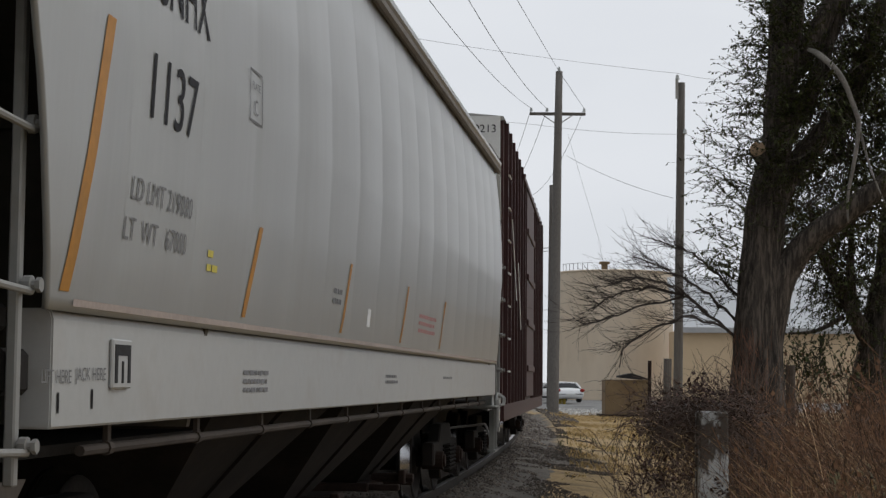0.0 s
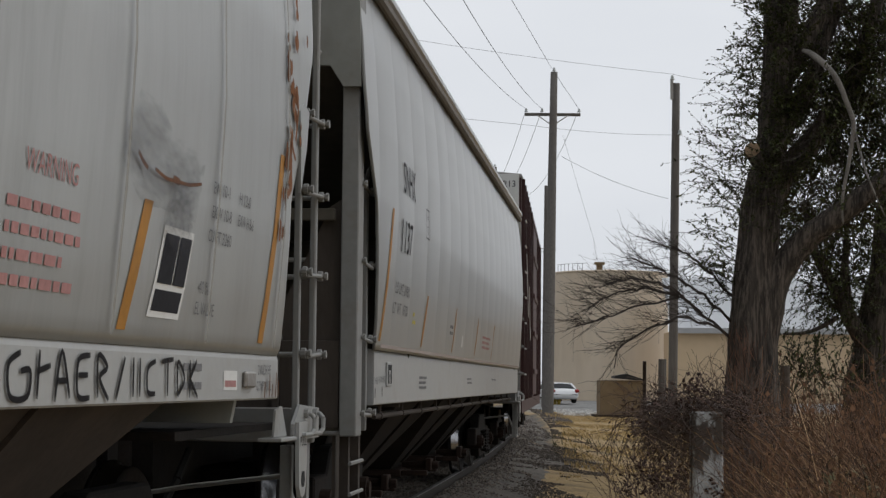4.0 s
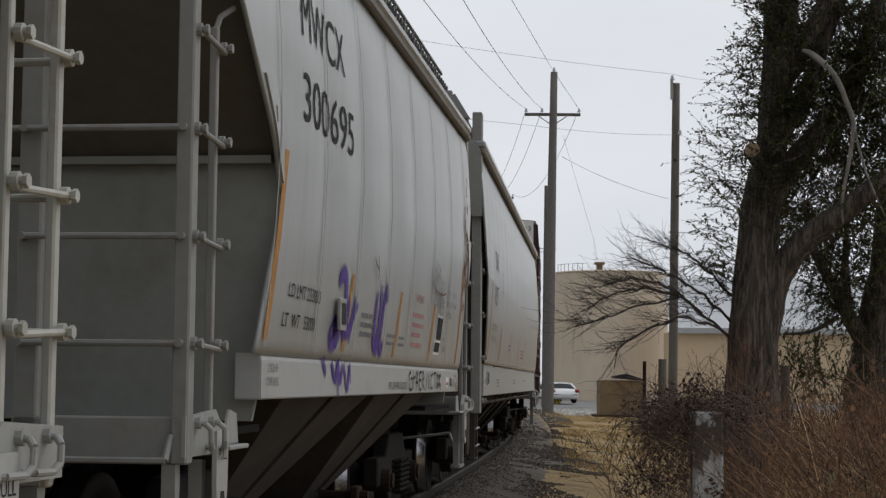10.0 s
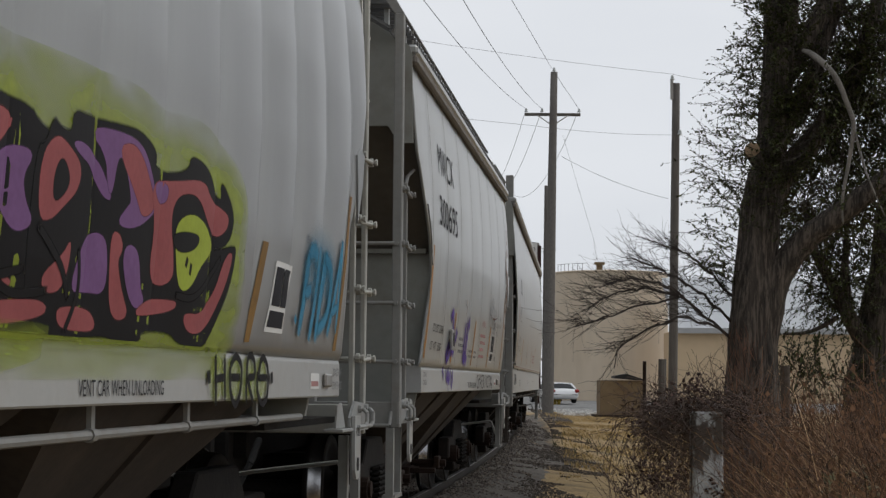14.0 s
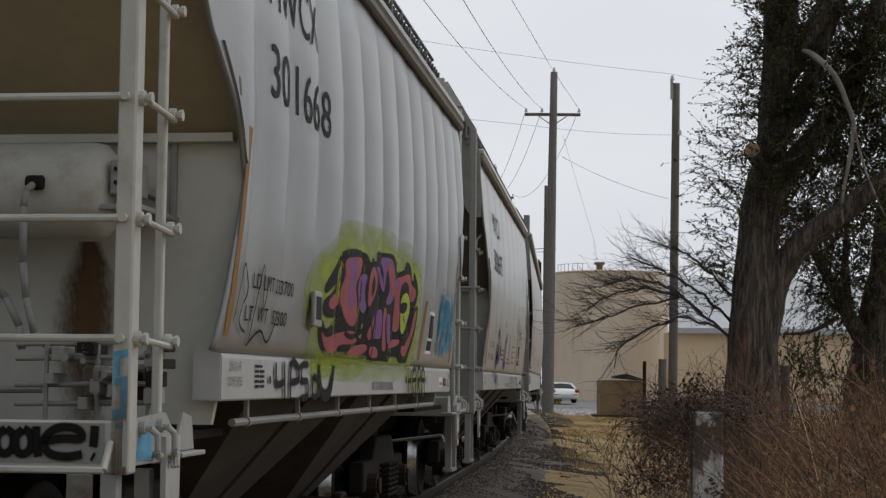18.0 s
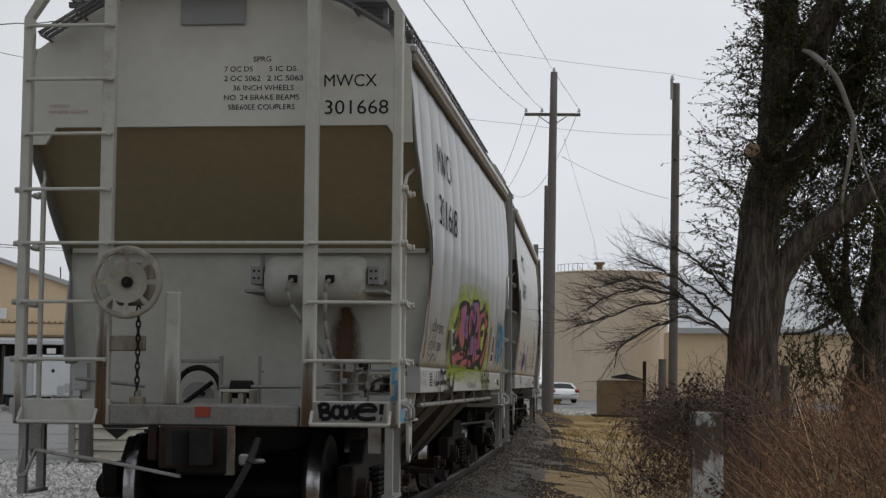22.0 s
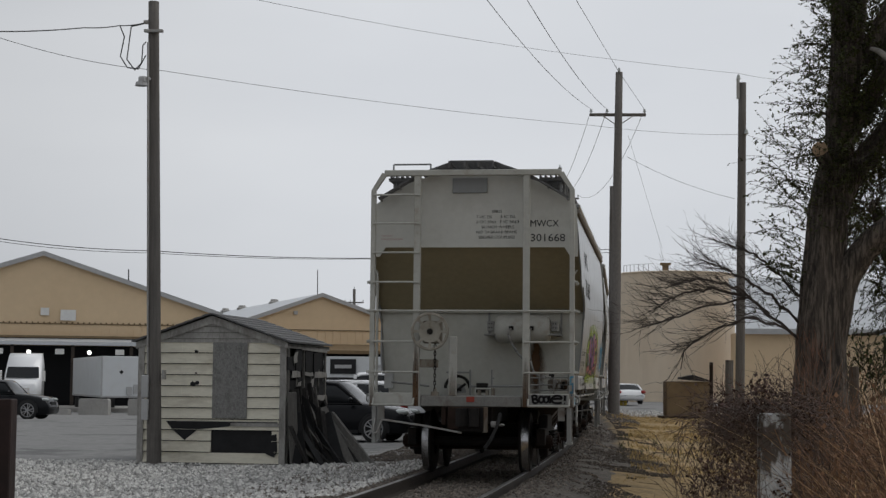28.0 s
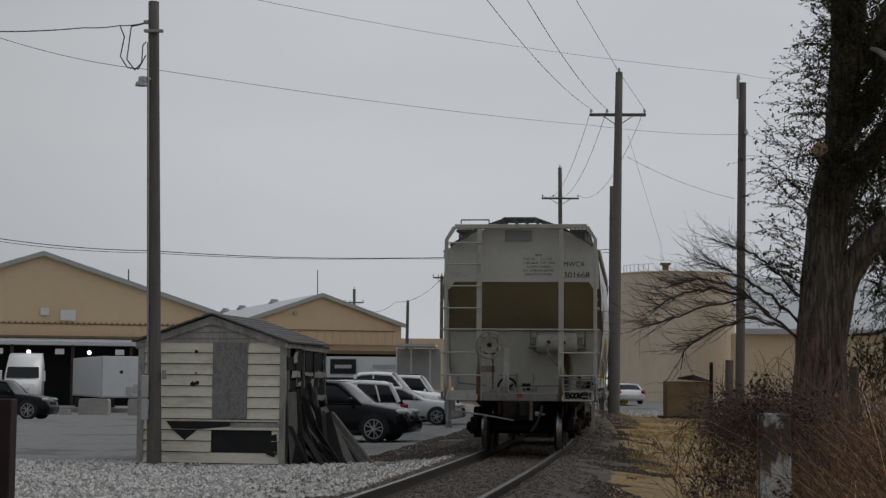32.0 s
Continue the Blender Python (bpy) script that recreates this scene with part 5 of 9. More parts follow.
def build_shed():
    x0, x1, y0, y1, zb, ze, zp = -7.18, -4.30, 32.5, 35.6, -0.36, 2.12, 2.60
    xm = (x0 + x1) / 2
    shed = thing("trackside_shed", "small derelict cream clapboard shed with torn siding", "shed")
    part("frame_wall", prism(bmesh.new(), [(x0 + .04, zb), (x1 - .04, zb), (x1 - .04, ze), (xm, zp - .05), (x0 + .04, ze)], "y", y0 + 0.03, y1 - 0.03), TAR, shed, "black tar paper over the walls")
    rng = random.Random(7)
    z, i = -0.463, 0
    while z < ze - 0.1:
        h = 0.215
        # torn low course: two gaps of bare tar paper
        rows = [(x0 + 0.1, x1 - 0.1)]
        if -0.1 < z < 0.3:
            rows = [(x0 + 0.1, -5.74), (-4.56 if z > 0.1 else -4.5, x1 - 0.1)]
        for a, b in rows:
            joint = a + (b - a) * 0.28
            for u, v in ((a, joint - 0.004), (joint, b)) if i % 2 else ((a, b),):
                bm = prism(bmesh.new(), [(y0 + 0.03, z), (y0 - 0.022, z + .004), (y0 - 0.018, z + .014), (y0 + 0.016, z + h - 0.014), (y0 + 0.03, z + h - 0.014)], "x", u, v)
                part("clapboard", bm, SHED_SIDING, shed)
        z += h
        i += 1
    gable = [(x0 + 0.12, ze - 0.02), (x1 - 0.12, ze - 0.02), (xm, zp - 0.1)]
    part("gable_panel", prism(bmesh.new(), gable, "y", y0 - 0.005, y0 + 0.03), SHED_TRIM, shed, "weathered grey gable panel")
    for k in range(3):
        zz = ze + .06 + k * .12
        w = (zp - .12 - zz) / (zp - ze) * (x1 - x0) * .5
        part("gable_board", boxes((xm - w, y0 - .014, zz - .012, xm + w, y0 - .006, zz)), GREY_BOARD, shed)
    for s, a, b in ((-1, x0, xm), (1, x1, xm)):
        bm = prism(bmesh.new(), [(a + s * 0.06, ze - 0.02), (a + s * 0.06, ze - 0.15), (b, zp - 0.13), (b, zp + 0.02)], "y", y0 - 0.05, y0 - 0.008)
        part("barge_board", bm, SHED_TRIM, shed)
        part("corner_board", boxes((a - s * 0.11, y0 - 0.035, zb, a + s * 0.01, y0 + 0.03, ze - 0.05)), SHED_TRIM, shed)
        # roof slope with courses of shingles
        d = Vector((xm - (a + s * 0.12), 0, zp + 0.06 - (ze - 0.02)))
        n = 9
        for k in range(n):
            p, q = Vector((a + s * 0.12, 0, ze - 0.02)) + d * (k / n), Vector((a + s * 0.12, 0, ze - 0.02)) + d * min((k + 1.25) / n, 1)
            bm = prism(bmesh.new(), [(p.x, p.z + 0.035), (q.x, q.z + 0.018), (q.x, q.z - 0.01), (p.x, p.z)], "y", y0 - 0.14 - 0.01 * (k % 2), y1 + 0.12)
            part("shingle_course", bm, SHINGLE, shed)
    part("boarded_door", boxes((-5.72, y0 - 0.03, 0.62, -5.04, y0 - 0.012, 2.1), bevel=0.004), PLYWOOD, shed, "weathered plywood sheet over a doorway")
    for pts in ([(-6.62, 0.56), (-4.44, 0.56), (-4.5, 0.47), (-5.1, 0.5), (-5.7, 0.43), (-6.0, 0.40), (-6.25, 0.19), (-6.5, 0.40)], [(-4.62, 0.3), (-4.46, 0.33), (-4.44, 0.0), (-4.5, -0.12), (-4.66, -0.06), (-4.7, 0.1)]):
        part("torn_tar_paper", prism(bmesh.new(), pts, "y", y0 - 0.02, y0 - 0.011), TAR, shed, "torn flap of black tar paper")
    part("ledger_board", boxes((-5.35, y0 - 0.035, 0.47, x1 - 0.1, y0 - 0.021, 0.54)), SHED_TRIM, shed)
    for cx, cz, r in ((-6.05, 1.92, 0.055), (-6.1, 1.28, 0.07), (-6.02, 1.3, 0.06), (-6.05, 1.5, 0.025)):
        pts = [(cx + r * rng.uniform(.6, 1.1) * math.cos(k), cz + r * rng.uniform(.5, 1) * math.sin(k)) for k in (0, .9, 1.9, 2.8, 3.9, 5.1)]
        part("hole", prism(bmesh.new(), pts, "y", y0 - 0.022, y0 - 0.012), TAR, shed, "ragged hole in the siding")
    # torn side wall: tar paper in hanging sheets, remnants of white-edged siding behind
    for k in range(14):
        yy, zz = y0 + .05 + (k % 5) * .62 + rng.uniform(-.1, .1), .55 + (k // 5) * .5 + rng.uniform(-.1, .1)
        w, h = rng.uniform(.35, .7), rng.uniform(.3, .55)
        pts = [(yy, zz + rng.uniform(-.08, .08)), (yy + w * .45, zz + rng.uniform(-.12, .05)), (yy + w, zz + rng.uniform(-.05, .1)), (yy + w * rng.uniform(.9, 1.1), zz + h), (yy + w * .4, zz + h * rng.uniform(.9, 1.1)), (yy - .03, zz + h * .95)]
        part("torn_scrap", prism(bmesh.new(), pts, "x", x1 - .02 + .004 * k, x1 + .0 + .004 * k), TAR, shed, "hanging sheet of black tar paper")
    for zz, spans in ((1.97, ((.9, 3.0),)), (1.45, ((.2, .85), (1.2, 1.85), (1.95, 3.0))), (.97, ((.85, 1.15), (1.3, 2.0), (2.1, 3.0)))):
        for u, v in spans:
            pts = [(y0 + u, zz + rng.uniform(-.03, .03)), (y0 + (u + v) / 2, zz + rng.uniform(-.03, .01)), (y0 + v, zz + rng.uniform(-.02, .02)), (y0 + v - rng.uniform(0, .06), zz + .09), (y0 + (u + v) / 2, zz + rng.uniform(.07, .12)), (y0 + u + rng.uniform(0, .08), zz + .10)]
            part("torn_scrap", prism(bmesh.new(), pts, "x", x1 + .056, x1 + .064), SHED_TRIM, shed, "ragged remnant of pale siding")
    for u, zz, h in ((.62, 1.06, .30), (1.62, 1.02, .40), (.35, 1.70, .24)):
        pts = [(y0 + u, zz), (y0 + u + .26, zz + h * .15), (y0 + u + .22, zz + h * .5), (y0 + u + .30, zz + h), (y0 + u + .08, zz + h * .9), (y0 + u - .03, zz + h * .5)]
        part("torn_scrap", prism(bmesh.new(), pts, "x", x1 + .057, x1 + .065), SHED_TRIM, shed, "ragged remnant of pale siding")
    for k in range(6):
        part("cripple_stud", boxes((x1 - .01, y0 + .08 + k * .58, zb, x1 + .03, y0 + .16 + k * .58, ze - .1)), GREY_BOARD, shed)
    part("eave_fascia", boxes((x1 - 0.02, y0 - 0.1, ze - 0.12, x1 + 0.06, y1 + 0.1, ze - 0.03)), SHED_TRIM, shed)
    part("skirting", boxes((x0 + 0.3, y0 - 0.02, zb, x1 - 0.1, y0 + 0.0, zb + 0.05)), TRIM_GREY, shed)
    turn_about(shed, x1, y0, -8)
    shed.matrix_basis = shed.matrix_basis @ Matrix.Translation((x1, 0, 0)) @ Matrix.Diagonal((1.04, 1, 1, 1)) @ Matrix.Translation((-x1, 0, 0))


build_shed()


def build_board_heap():
    heap = thing("board_heap", "heap of grey weathered boards leaning against the shed", "lumber")
    rng = random.Random(11)
    BLACK_BOARD = mat("blackened_board", (.03, .028, .027), .9, vary=.4, scale=4, grain=25, stretch=(6, 6, .6), bump=.4, dirt=(.12, .115, .105), dirt_amount=.6, dirt_scale=6)
    for k in range(64):
        foot = Vector((-4.20 + rng.uniform(0, .8), 32.45 + rng.uniform(0, 2.6), -0.28))
        lean = Vector((-4.24 + rng.uniform(0, .10), foot.y + rng.uniform(-.4, .5), rng.uniform(0.55, 1.45) - .5 * (foot.x + 4.2)))
        if k > 50:
            foot = Vector((-3.7 + rng.uniform(0, .8), 32.6 + rng.uniform(0, .7), -0.26))
            lean = Vector((-4.05 + rng.uniform(-.2, .35), foot.y + rng.uniform(.2, .8), rng.uniform(0.3, 0.9)))
        d = lean - foot
        m = Matrix.Translation((foot + lean) / 2) @ d.to_track_quat("Z", "Y").to_matrix().to_4x4() @ Matrix.Rotation(rng.uniform(0, 3), 4, "Z")
        w = rng.uniform(0.035, 0.10)
        bm = bmesh.new()
        box(bm, -w, -0.014, -d.length / 2, w, 0.014, d.length / 2, m=m)
        part("board", bm, (BLACK_BOARD, GREY_BOARD, BLACK_BOARD, TAR)[k % 4], heap)
    for k in range(5):
        y = 32.5 + k * .35
        z = .9 + .12 * (k % 3)
        pts = [(-4.19, z), (-4.02, z - .15), (-3.9 + .05 * k, .1), (-3.98, -.25), (-4.2, -.2)]
        part("tar_sheet", prism(bmesh.new(), pts, "y", y, y + .012), TAR, heap, "slumped sheet of black tar paper")
    # a fallen ladder-like frame
    a, b = Vector((-2.72, 33.2, -0.26)), Vector((-3.62, 33.6, 0.72))
    for off in (0.0, 0.13, 0.34):
        o = Vector((-off * 0.9, 0, -off * 0.35))
        d = b - a
        m = Matrix.Translation((a + b) / 2 + o) @ d.to_track_quat("Z", "Y").to_matrix().to_4x4()
        part("frame_rail", box(bmesh.new(), -0.035, -0.05, -d.length / 2, 0.035, 0.05, d.length / 2, m=m), GREY_BOARD, heap)
    for k in (0.08, 0.4, 0.75):
        p = a.lerp(b, k)
        part("frame_cross", rods(0.035, (p, p + Vector((-0.31, 0, -0.12))), seg=5), GREY_BOARD, heap)
    turn_about(heap, -4.30, 32.5, -6)


build_board_heap()


# ---- warehouses, tank and far sheds ----
def gable_house(name, label, outline, y0, y1, wall, roof_mat, trim=TRIM_GREY):
    """outline: (left x, eave z, ridge x, ridge z, right x, eave z, base z)."""
    xl, zl, xr, zr, xe, ze, zb = outline
    h = thing(name, label, "building")
    part("wall", prism(bmesh.new(), [(xl, zb), (xe, zb), (xe, ze), (xr, zr), (xl, zl)], "y", y0, y1), wall, h)
    for a, za, s in ((xl, zl, -1), (xe, ze, 1)):
        dz = (zr - za) / abs(xr - a) * 0.4
        part("roof", prism(bmesh.new(), [(a + s * 0.4, za - dz + 0.03), (xr, zr + 0.03), (xr, zr + 0.2), (a + s * 0.4, za - dz + 0.2)], "y", y0 - 0.3, y1 + 0.3), roof_mat, h)
        part("rake_trim", prism(bmesh.new(), [(a + s * 0.4, za - dz - 0.12), (xr, zr - 0.12), (xr, zr + 0.24), (a + s * 0.4, za - dz + 0.24)], "y", y0 - 0.42, y0 - 0.31), trim, h)
    return h


wh = gable_house("warehouse", "large tan metal warehouse with a gable roof and truck docks", (-48.2, 6.5, -35.08, 10.75, -21.9, 6.45, -2.0), 125.0, 165.0, TAN_WALL, ROOF_METAL)
x = -48.0
while x < -22.2:
    zt = 10.75 - abs(x + 35.08) * 0.326 - 0.25
    part("siding_rib", boxes((x - 0.04, 124.94, 4.5, x + 0.04, 125.0, min(zt, 5.5))), TAN_WALL, wh)
    x += 0.6
part("siding_joint", boxes((-48.1, 124.93, 5.48, -22.0, 125.0, 5.56)), RUST_BOX, wh)
bm = bmesh.new()
x = -48.0
while x < -22.2:
    box(bm, x, 124.88, 5.56, x + 0.12, 125.0, 5.66)
    x += 0.42
part("bird_spikes", bm, RUST_BOX, wh)
# thin black sheet before the wall paints the shade below the canopy
part("dock_shade_sheet", boxes((-48.0, 124.7, -1.9, -22.4, 124.98, 3.85)), DOCK_SHADE, wh, "near-black sheet for the shade at the truck docks")
part("canopy", prism(bmesh.new(), [(124.98, 4.45), (123.0, 4.15), (123.0, 3.88), (124.98, 3.95)], "x", -48.0, -24.0), ROOF_METAL, wh, "pale corrugated dock canopy")
part("canopy_flashing", boxes((-48.0, 124.5, 4.45, -24.0, 124.98, 4.62)), RUST_BOX, wh)
for xx in (-46.0, -41.6, -37.2, -32.8, -28.5):
    part("dock_post", boxes((xx - 0.12, 123.2, -1.5, xx + 0.12, 123.5, 3.9)), DUSTY, wh)
    part("dock_lamp", rods(0.16, ((xx + 1.2, 123.0, 3.35), (xx + 1.2, 123.15, 3.35)), seg=12), LAMP_GLOW, wh, "small lit dock lamp")
    part("dock_sign", boxes((xx + 3.1, 123.0, 3.2, xx + 3.75, 123.05, 3.6)), WHITE_INK, wh, "small white dock sign")
part("wall_sign", boxes((-35.19, 124.8, 6.15, -34.56, 124.9, 6.71)), WHITE_INK, wh, "small pale wall sign")
part("wall_sign", boxes((-33.72, 124.8, 5.78, -32.59, 124.9, 6.59)), WHITE_INK, wh, "pale wall sign")
part("vent_pipe", rods(0.05, ((-28.63, 126.0, 8.86), (-28.65, 126.0, 9.85))), WIRE, wh)
part("dock_apron", boxes((-48, 112, -1.2, -18, 124.7, -0.6)), CONCRETE, wh, "concrete dock apron")

wh2 = gable_house("warehouse", "smaller tan metal warehouse with a white roof", (-24.6, 6.3, -16.75, 9.05, -9.2, 6.5, -2.0), 150.0, 200.0, TAN_WALL, ROOF_METAL)
part("siding_joint", boxes((-24.2, 149.9, 5.9, -9.8, 150.0, 5.98)), RUST_BOX, wh2)
x = -24.0
while x < -9.8:
    part("siding_rib", boxes((x - 0.05, 149.94, 4.4, x + 0.05, 150.0, 6.4 if x < -22 else 5.9)), TAN_WALL, wh2)
    x += 0.7
part("wall_lamp", boxes((-19.3, 149.7, 7.3, -19.0, 150.0, 7.6)), TRIM_GREY, wh2)
part("canopy", prism(bmesh.new(), [(149.98, 4.7), (147.0, 4.1), (147.0, 3.8), (149.98, 4.2)], "x", -24.0, -9.6), RUST_BOX, wh2, "rusty dock canopy")
# the same painted shade under the smaller warehouse's canopy
part("dock_shade_sheet", boxes((-24.0, 149.6, -1.9, -9.8, 149.9, 3.9)), DOCK_SHADE, wh2)
part("antenna", rods(0.04, ((-16.86, 151.0, 9.08), (-16.89, 151.0, 11.43))), WIRE, wh2)
for xx, yy in ((-17.2, 191), (-17.0, 183), (-16.9, 168)):
    bm = boxes((xx - 0.5, yy - 0.5, 8.6, xx + 0.5, yy + 0.5, 9.3), bevel=0.1)
    rod(bm, (xx, yy, 9.1), (xx, yy, 9.5), 0.5, 0.35, seg=10)
    part("roof_vent", bm, BARE, wh2)
turn_about(wh, -35.08, 125.0, 17)
turn_about(wh2, -16.75, 150.0, 21)
gable_house("shed_building", "small blue-grey metal shed beyond the cars", (-8.2, 4.1, -4.8, 5.6, -2.0, 4.5, -2.0), 160.0, 175.0, mat("blue_grey_siding", (0.26, 0.30, 0.34), 0.6, vary=0.06, scale=0.5), ROOF_METAL)
low = thing("canopy_shed", "grey lean-to canopy and wall beside the lot", "building")
part("wall", boxes((-7.25, 110.0, 0.86, -4.38, 111.0, 3.55)), CONCRETE, low)
part("canopy", boxes((-7.09, 106.0, 3.62, -4.58, 110.0, 3.79)), TRIM_GREY, low)
for px_x in (-6.13, -4.93):
    part("post", boxes((px_x - 0.06, 106.4, -1.0, px_x + 0.06, 106.55, 3.9)), TRIM_GREY, low)
tan_low = thing("low_building", "tan flat building behind the parked cars", "building")
part("wall", boxes((-9.31, 140.0, -0.68, -4.64, 145.0, 5.0)), TAN_WALL, tan_low)


def build_tank():
    cx, cy, r, h = 11.72, 118.0, 4.15, 9.0
    tk = thing("storage_tank", "large cream cylindrical steel storage tank", "tank")
    k, zs = 72, [-0.3 + i * (h + 0.3) / 12 for i in range(13)]
    vs = [(cx + r * math.cos(6.28319 * i / k), cy + r * math.sin(6.28319 * i / k), z) for z in zs for i in range(k)]
    fs = [(j * k + i, j * k + (i + 1) % k, (j + 1) * k + (i + 1) % k, (j + 1) * k + i) for j in range(12) for i in range(k)]
    solid("shell", vs, fs, TANK_PAINT, tk, smooth=True)
    bm = rod(bmesh.new(), (cx, cy, h), (cx, cy, h + 0.35), r, 0.3, seg=48)
    part("roof", bm, TANK_PAINT, tk)
    bm = bmesh.new()
    for i in range(k):
        a, b = 6.28319 * i / k, 6.28319 * (i + 1) / k
        rod(bm, (cx + (r + .03) * math.cos(a), cy + (r + .03) * math.sin(a), h), (cx + (r + .03) * math.cos(b), cy + (r + .03) * math.sin(b), h), 0.06, seg=5)
    part("top_ring", bm, TANK_PAINT, tk)
    bm = bmesh.new()
    for i in range(7):
        a = 3.55 + i * 0.1
        p = (cx + r * 0.97 * math.cos(a), cy + r * 0.97 * math.sin(a))
        rod(bm, (*p, h), (*p, h + 0.55), 0.018, seg=5)
        a2 = a + 0.1
        rod(bm, (*p, h + 0.55), (cx + r * 0.97 * math.cos(a2), cy + r * 0.97 * math.sin(a2), h + 0.55), 0.014, seg=5)
    part("roof_railing", bm, WIRE, tk, "thin railing on the tank roof")
    part("roof_vent", boxes((cx - 1.15, cy - 3.2, h, cx - 0.75, cy - 2.8, h + 0.55), (cx - 1.3, cy - 3.3, h + 0.5, cx - 0.6, cy - 2.7, h + 0.65)), RUST_BOX, tk)


build_tank()
tanb = thing("long_building", "long tan building with a pale metal roof behind the trees", "building")
part("wall", boxes((14.9, 108.0, -0.2, 60.0, 112.8, 4.75)), TAN_WALL, tanb)
part("roof", prism(bmesh.new(), [(107.5, 4.72), (107.5, 4.92), (113.0, 8.5), (113.0, 8.2)], "x", 14.8, 60.5), ROOF_METAL, tanb)
part("eave_trim", boxes((14.8, 107.4, 4.6, 60.3, 107.5, 4.95)), TRIM_GREY, tanb)
for i in range(14):
    part("roof_rib", prism(bmesh.new(), [(107.6, 4.97), (107.6, 5.03), (112.9, 8.5), (112.9, 8.44)], "x", 16 + i * 3.0, 16.06 + i * 3.0), TRIM_GREY, tanb)

# steel box, fence posts and bollards beyond the grass
bin_box = thing("steel_bin", "rusty brown steel bin with an open lid at the grass edge", "bin")
part("body", boxes((6.78, 72.0, -0.09, 8.61, 73.6, 1.49), bevel=0.02), RUST_BOX, bin_box)
part("lid", prism(bmesh.new(), [(7.41, 1.67), (7.91, 1.77), (8.56, 1.56), (8.56, 1.5), (7.41, 1.5899999999999999)], "y", 71.8, 73.6), TAR, bin_box, "dark warped lid")
part("skid", boxes((6.57, 71.8, -0.16, 8.72, 73.8, 0.01)), RUST, bin_box)
tagged(part("fence_post", rods(0.055, ((6.02, 50.0, -0.2), (6.03, 50.0, 2.02)), seg=8), RUST), "thin rusty steel fence post", "fence post", "fence posts")
tagged(part("fence_post", rods(0.11, ((6.01, 46.0, -0.2), (6.04, 46.0, 2.03)), seg=10), POLE_WOOD), "grey wooden fence post", "fence post", "fence posts")
tagged(part("fence_post", rods(0.075, ((5.33, 26.0, -0.3), (5.31, 26.0, 1.65)), seg=10), TIE), "dark broken wooden fence post in the brush", "fence post", "fence posts")
for bx in (6.61, 6.83):
    tagged(part("bollard", rods(0.10, ((bx, 98.0, 0.1), (bx, 98.0, 1.03)), seg=10), YELLOW_PAINT), "short yellow painted bollard by the tank", "bollard", "bollards by the tank")
for px_x, w in ((-24.22, 1.75), (-21.31, 1.75), (-26.66, 1.9), (-29.18, 1.9)):
    z = ground_z(px_x, 98)
    low_one = w > 1.8
    hh = 0.35 if low_one else 0.98
    b = thing("concrete_block", "pale concrete barrier block before the docks", "barrier", group="barrier blocks")
    part("block", prism(bmesh.new(), [(-w / 2, 0), (w / 2, 0), (w / 2, hh * .9), (w / 2 - .08, hh), (-w / 2 + .08, hh), (-w / 2, hh * .9)], "y", -0.35, 0.35), CONCRETE, b)
    b.location = (px_x, 98, z - 0.03)
tagged(part("steel_post", boxes((-1.905, 5.96, -0.4, -1.775, 6.04, 1.285), bevel=0.004), mat("dark_rusted_post", (0.018, 0.009, 0.008), 0.8, vary=0.4, scale=8, bump=0.3)), "rusty steel post near the track", "post")


# ---- parked vehicles ----
def loft(name, rows, material, parent, closed=True, label=""):
    """Joins cross sections, each a list of points with the same count, into one smooth skin."""
    bm = bmesh.new()
    rr = [[bm.verts.new(p) for p in r] for r in rows]
    n = len(rows[0])
    for a, b in zip(rr, rr[1:]):
        for i in range(n if closed else n - 1):
            bm.faces.new((a[i], a[(i + 1) % n], b[(i + 1) % n], b[i]))
    if closed:
        bm.faces.new(rr[0][::-1])
        bm.faces.new(rr[-1])
    bmesh.ops.recalc_face_normals(bm, faces=bm.faces)
    return part(name, bm, material, parent, label, smooth=True)


def wheel(parent, x, y, r, side):
    bm = bmesh.new()
    prof = [(-.20, r * .70), (-.205, r * .92), (-.17, r), (-.03, r), (.005, r * .94), (.012, r * .80), (.0, r * .70)]
    k = 28
    rings = [[bm.verts.new((side * a, q * math.cos(6.28319 * i / k), q * math.sin(6.28319 * i / k))) for i in range(k)] for a, q in prof]
    for p, q in zip(rings, rings[1:]):
        for i in range(k):
            bm.faces.new((p[i], p[(i + 1) % k], q[(i + 1) % k], q[i]))
    bmesh.ops.recalc_face_normals(bm, faces=bm.faces)
    w = part("wheel", bm, TYRE, parent, "black tyre", smooth=True, loc=(x, y, r))
    part("rim", rods(r * 0.70, ((side * -0.03, 0, 0), (side * -0.1, 0, 0)), seg=24), IRON, w)
    ring = [(side * .002, r * .69 * math.cos(a * .2618), r * .69 * math.sin(a * .2618)) for a in range(25)]
    part("rim_lip", pipe(bmesh.new(), ring, r * .045, 6), ALLOY, w)
    for n in range(5):
        for d in (-.16, .16):
            a = n * 1.25664 + d
            b = n * 1.25664 + d * 1.5
            part("spoke", rods(r * .05, ((side * .005, r * .12 * math.cos(a), r * .12 * math.sin(a)), (side * .0, r * .68 * math.cos(b), r * .68 * math.sin(b))), seg=6), ALLOY, w)
    part("hub_cap", rods(r * .15, ((side * -.02, 0, 0), (side * .018, 0, 0)), seg=12), ALLOY, w)


def blob(bm, c, r):
    bmesh.ops.create_uvsphere(bm, u_segments=12, v_segments=8, radius=1, matrix=Matrix.Translation(c) @ Matrix.Diagonal((*r, 1)))
    return bm


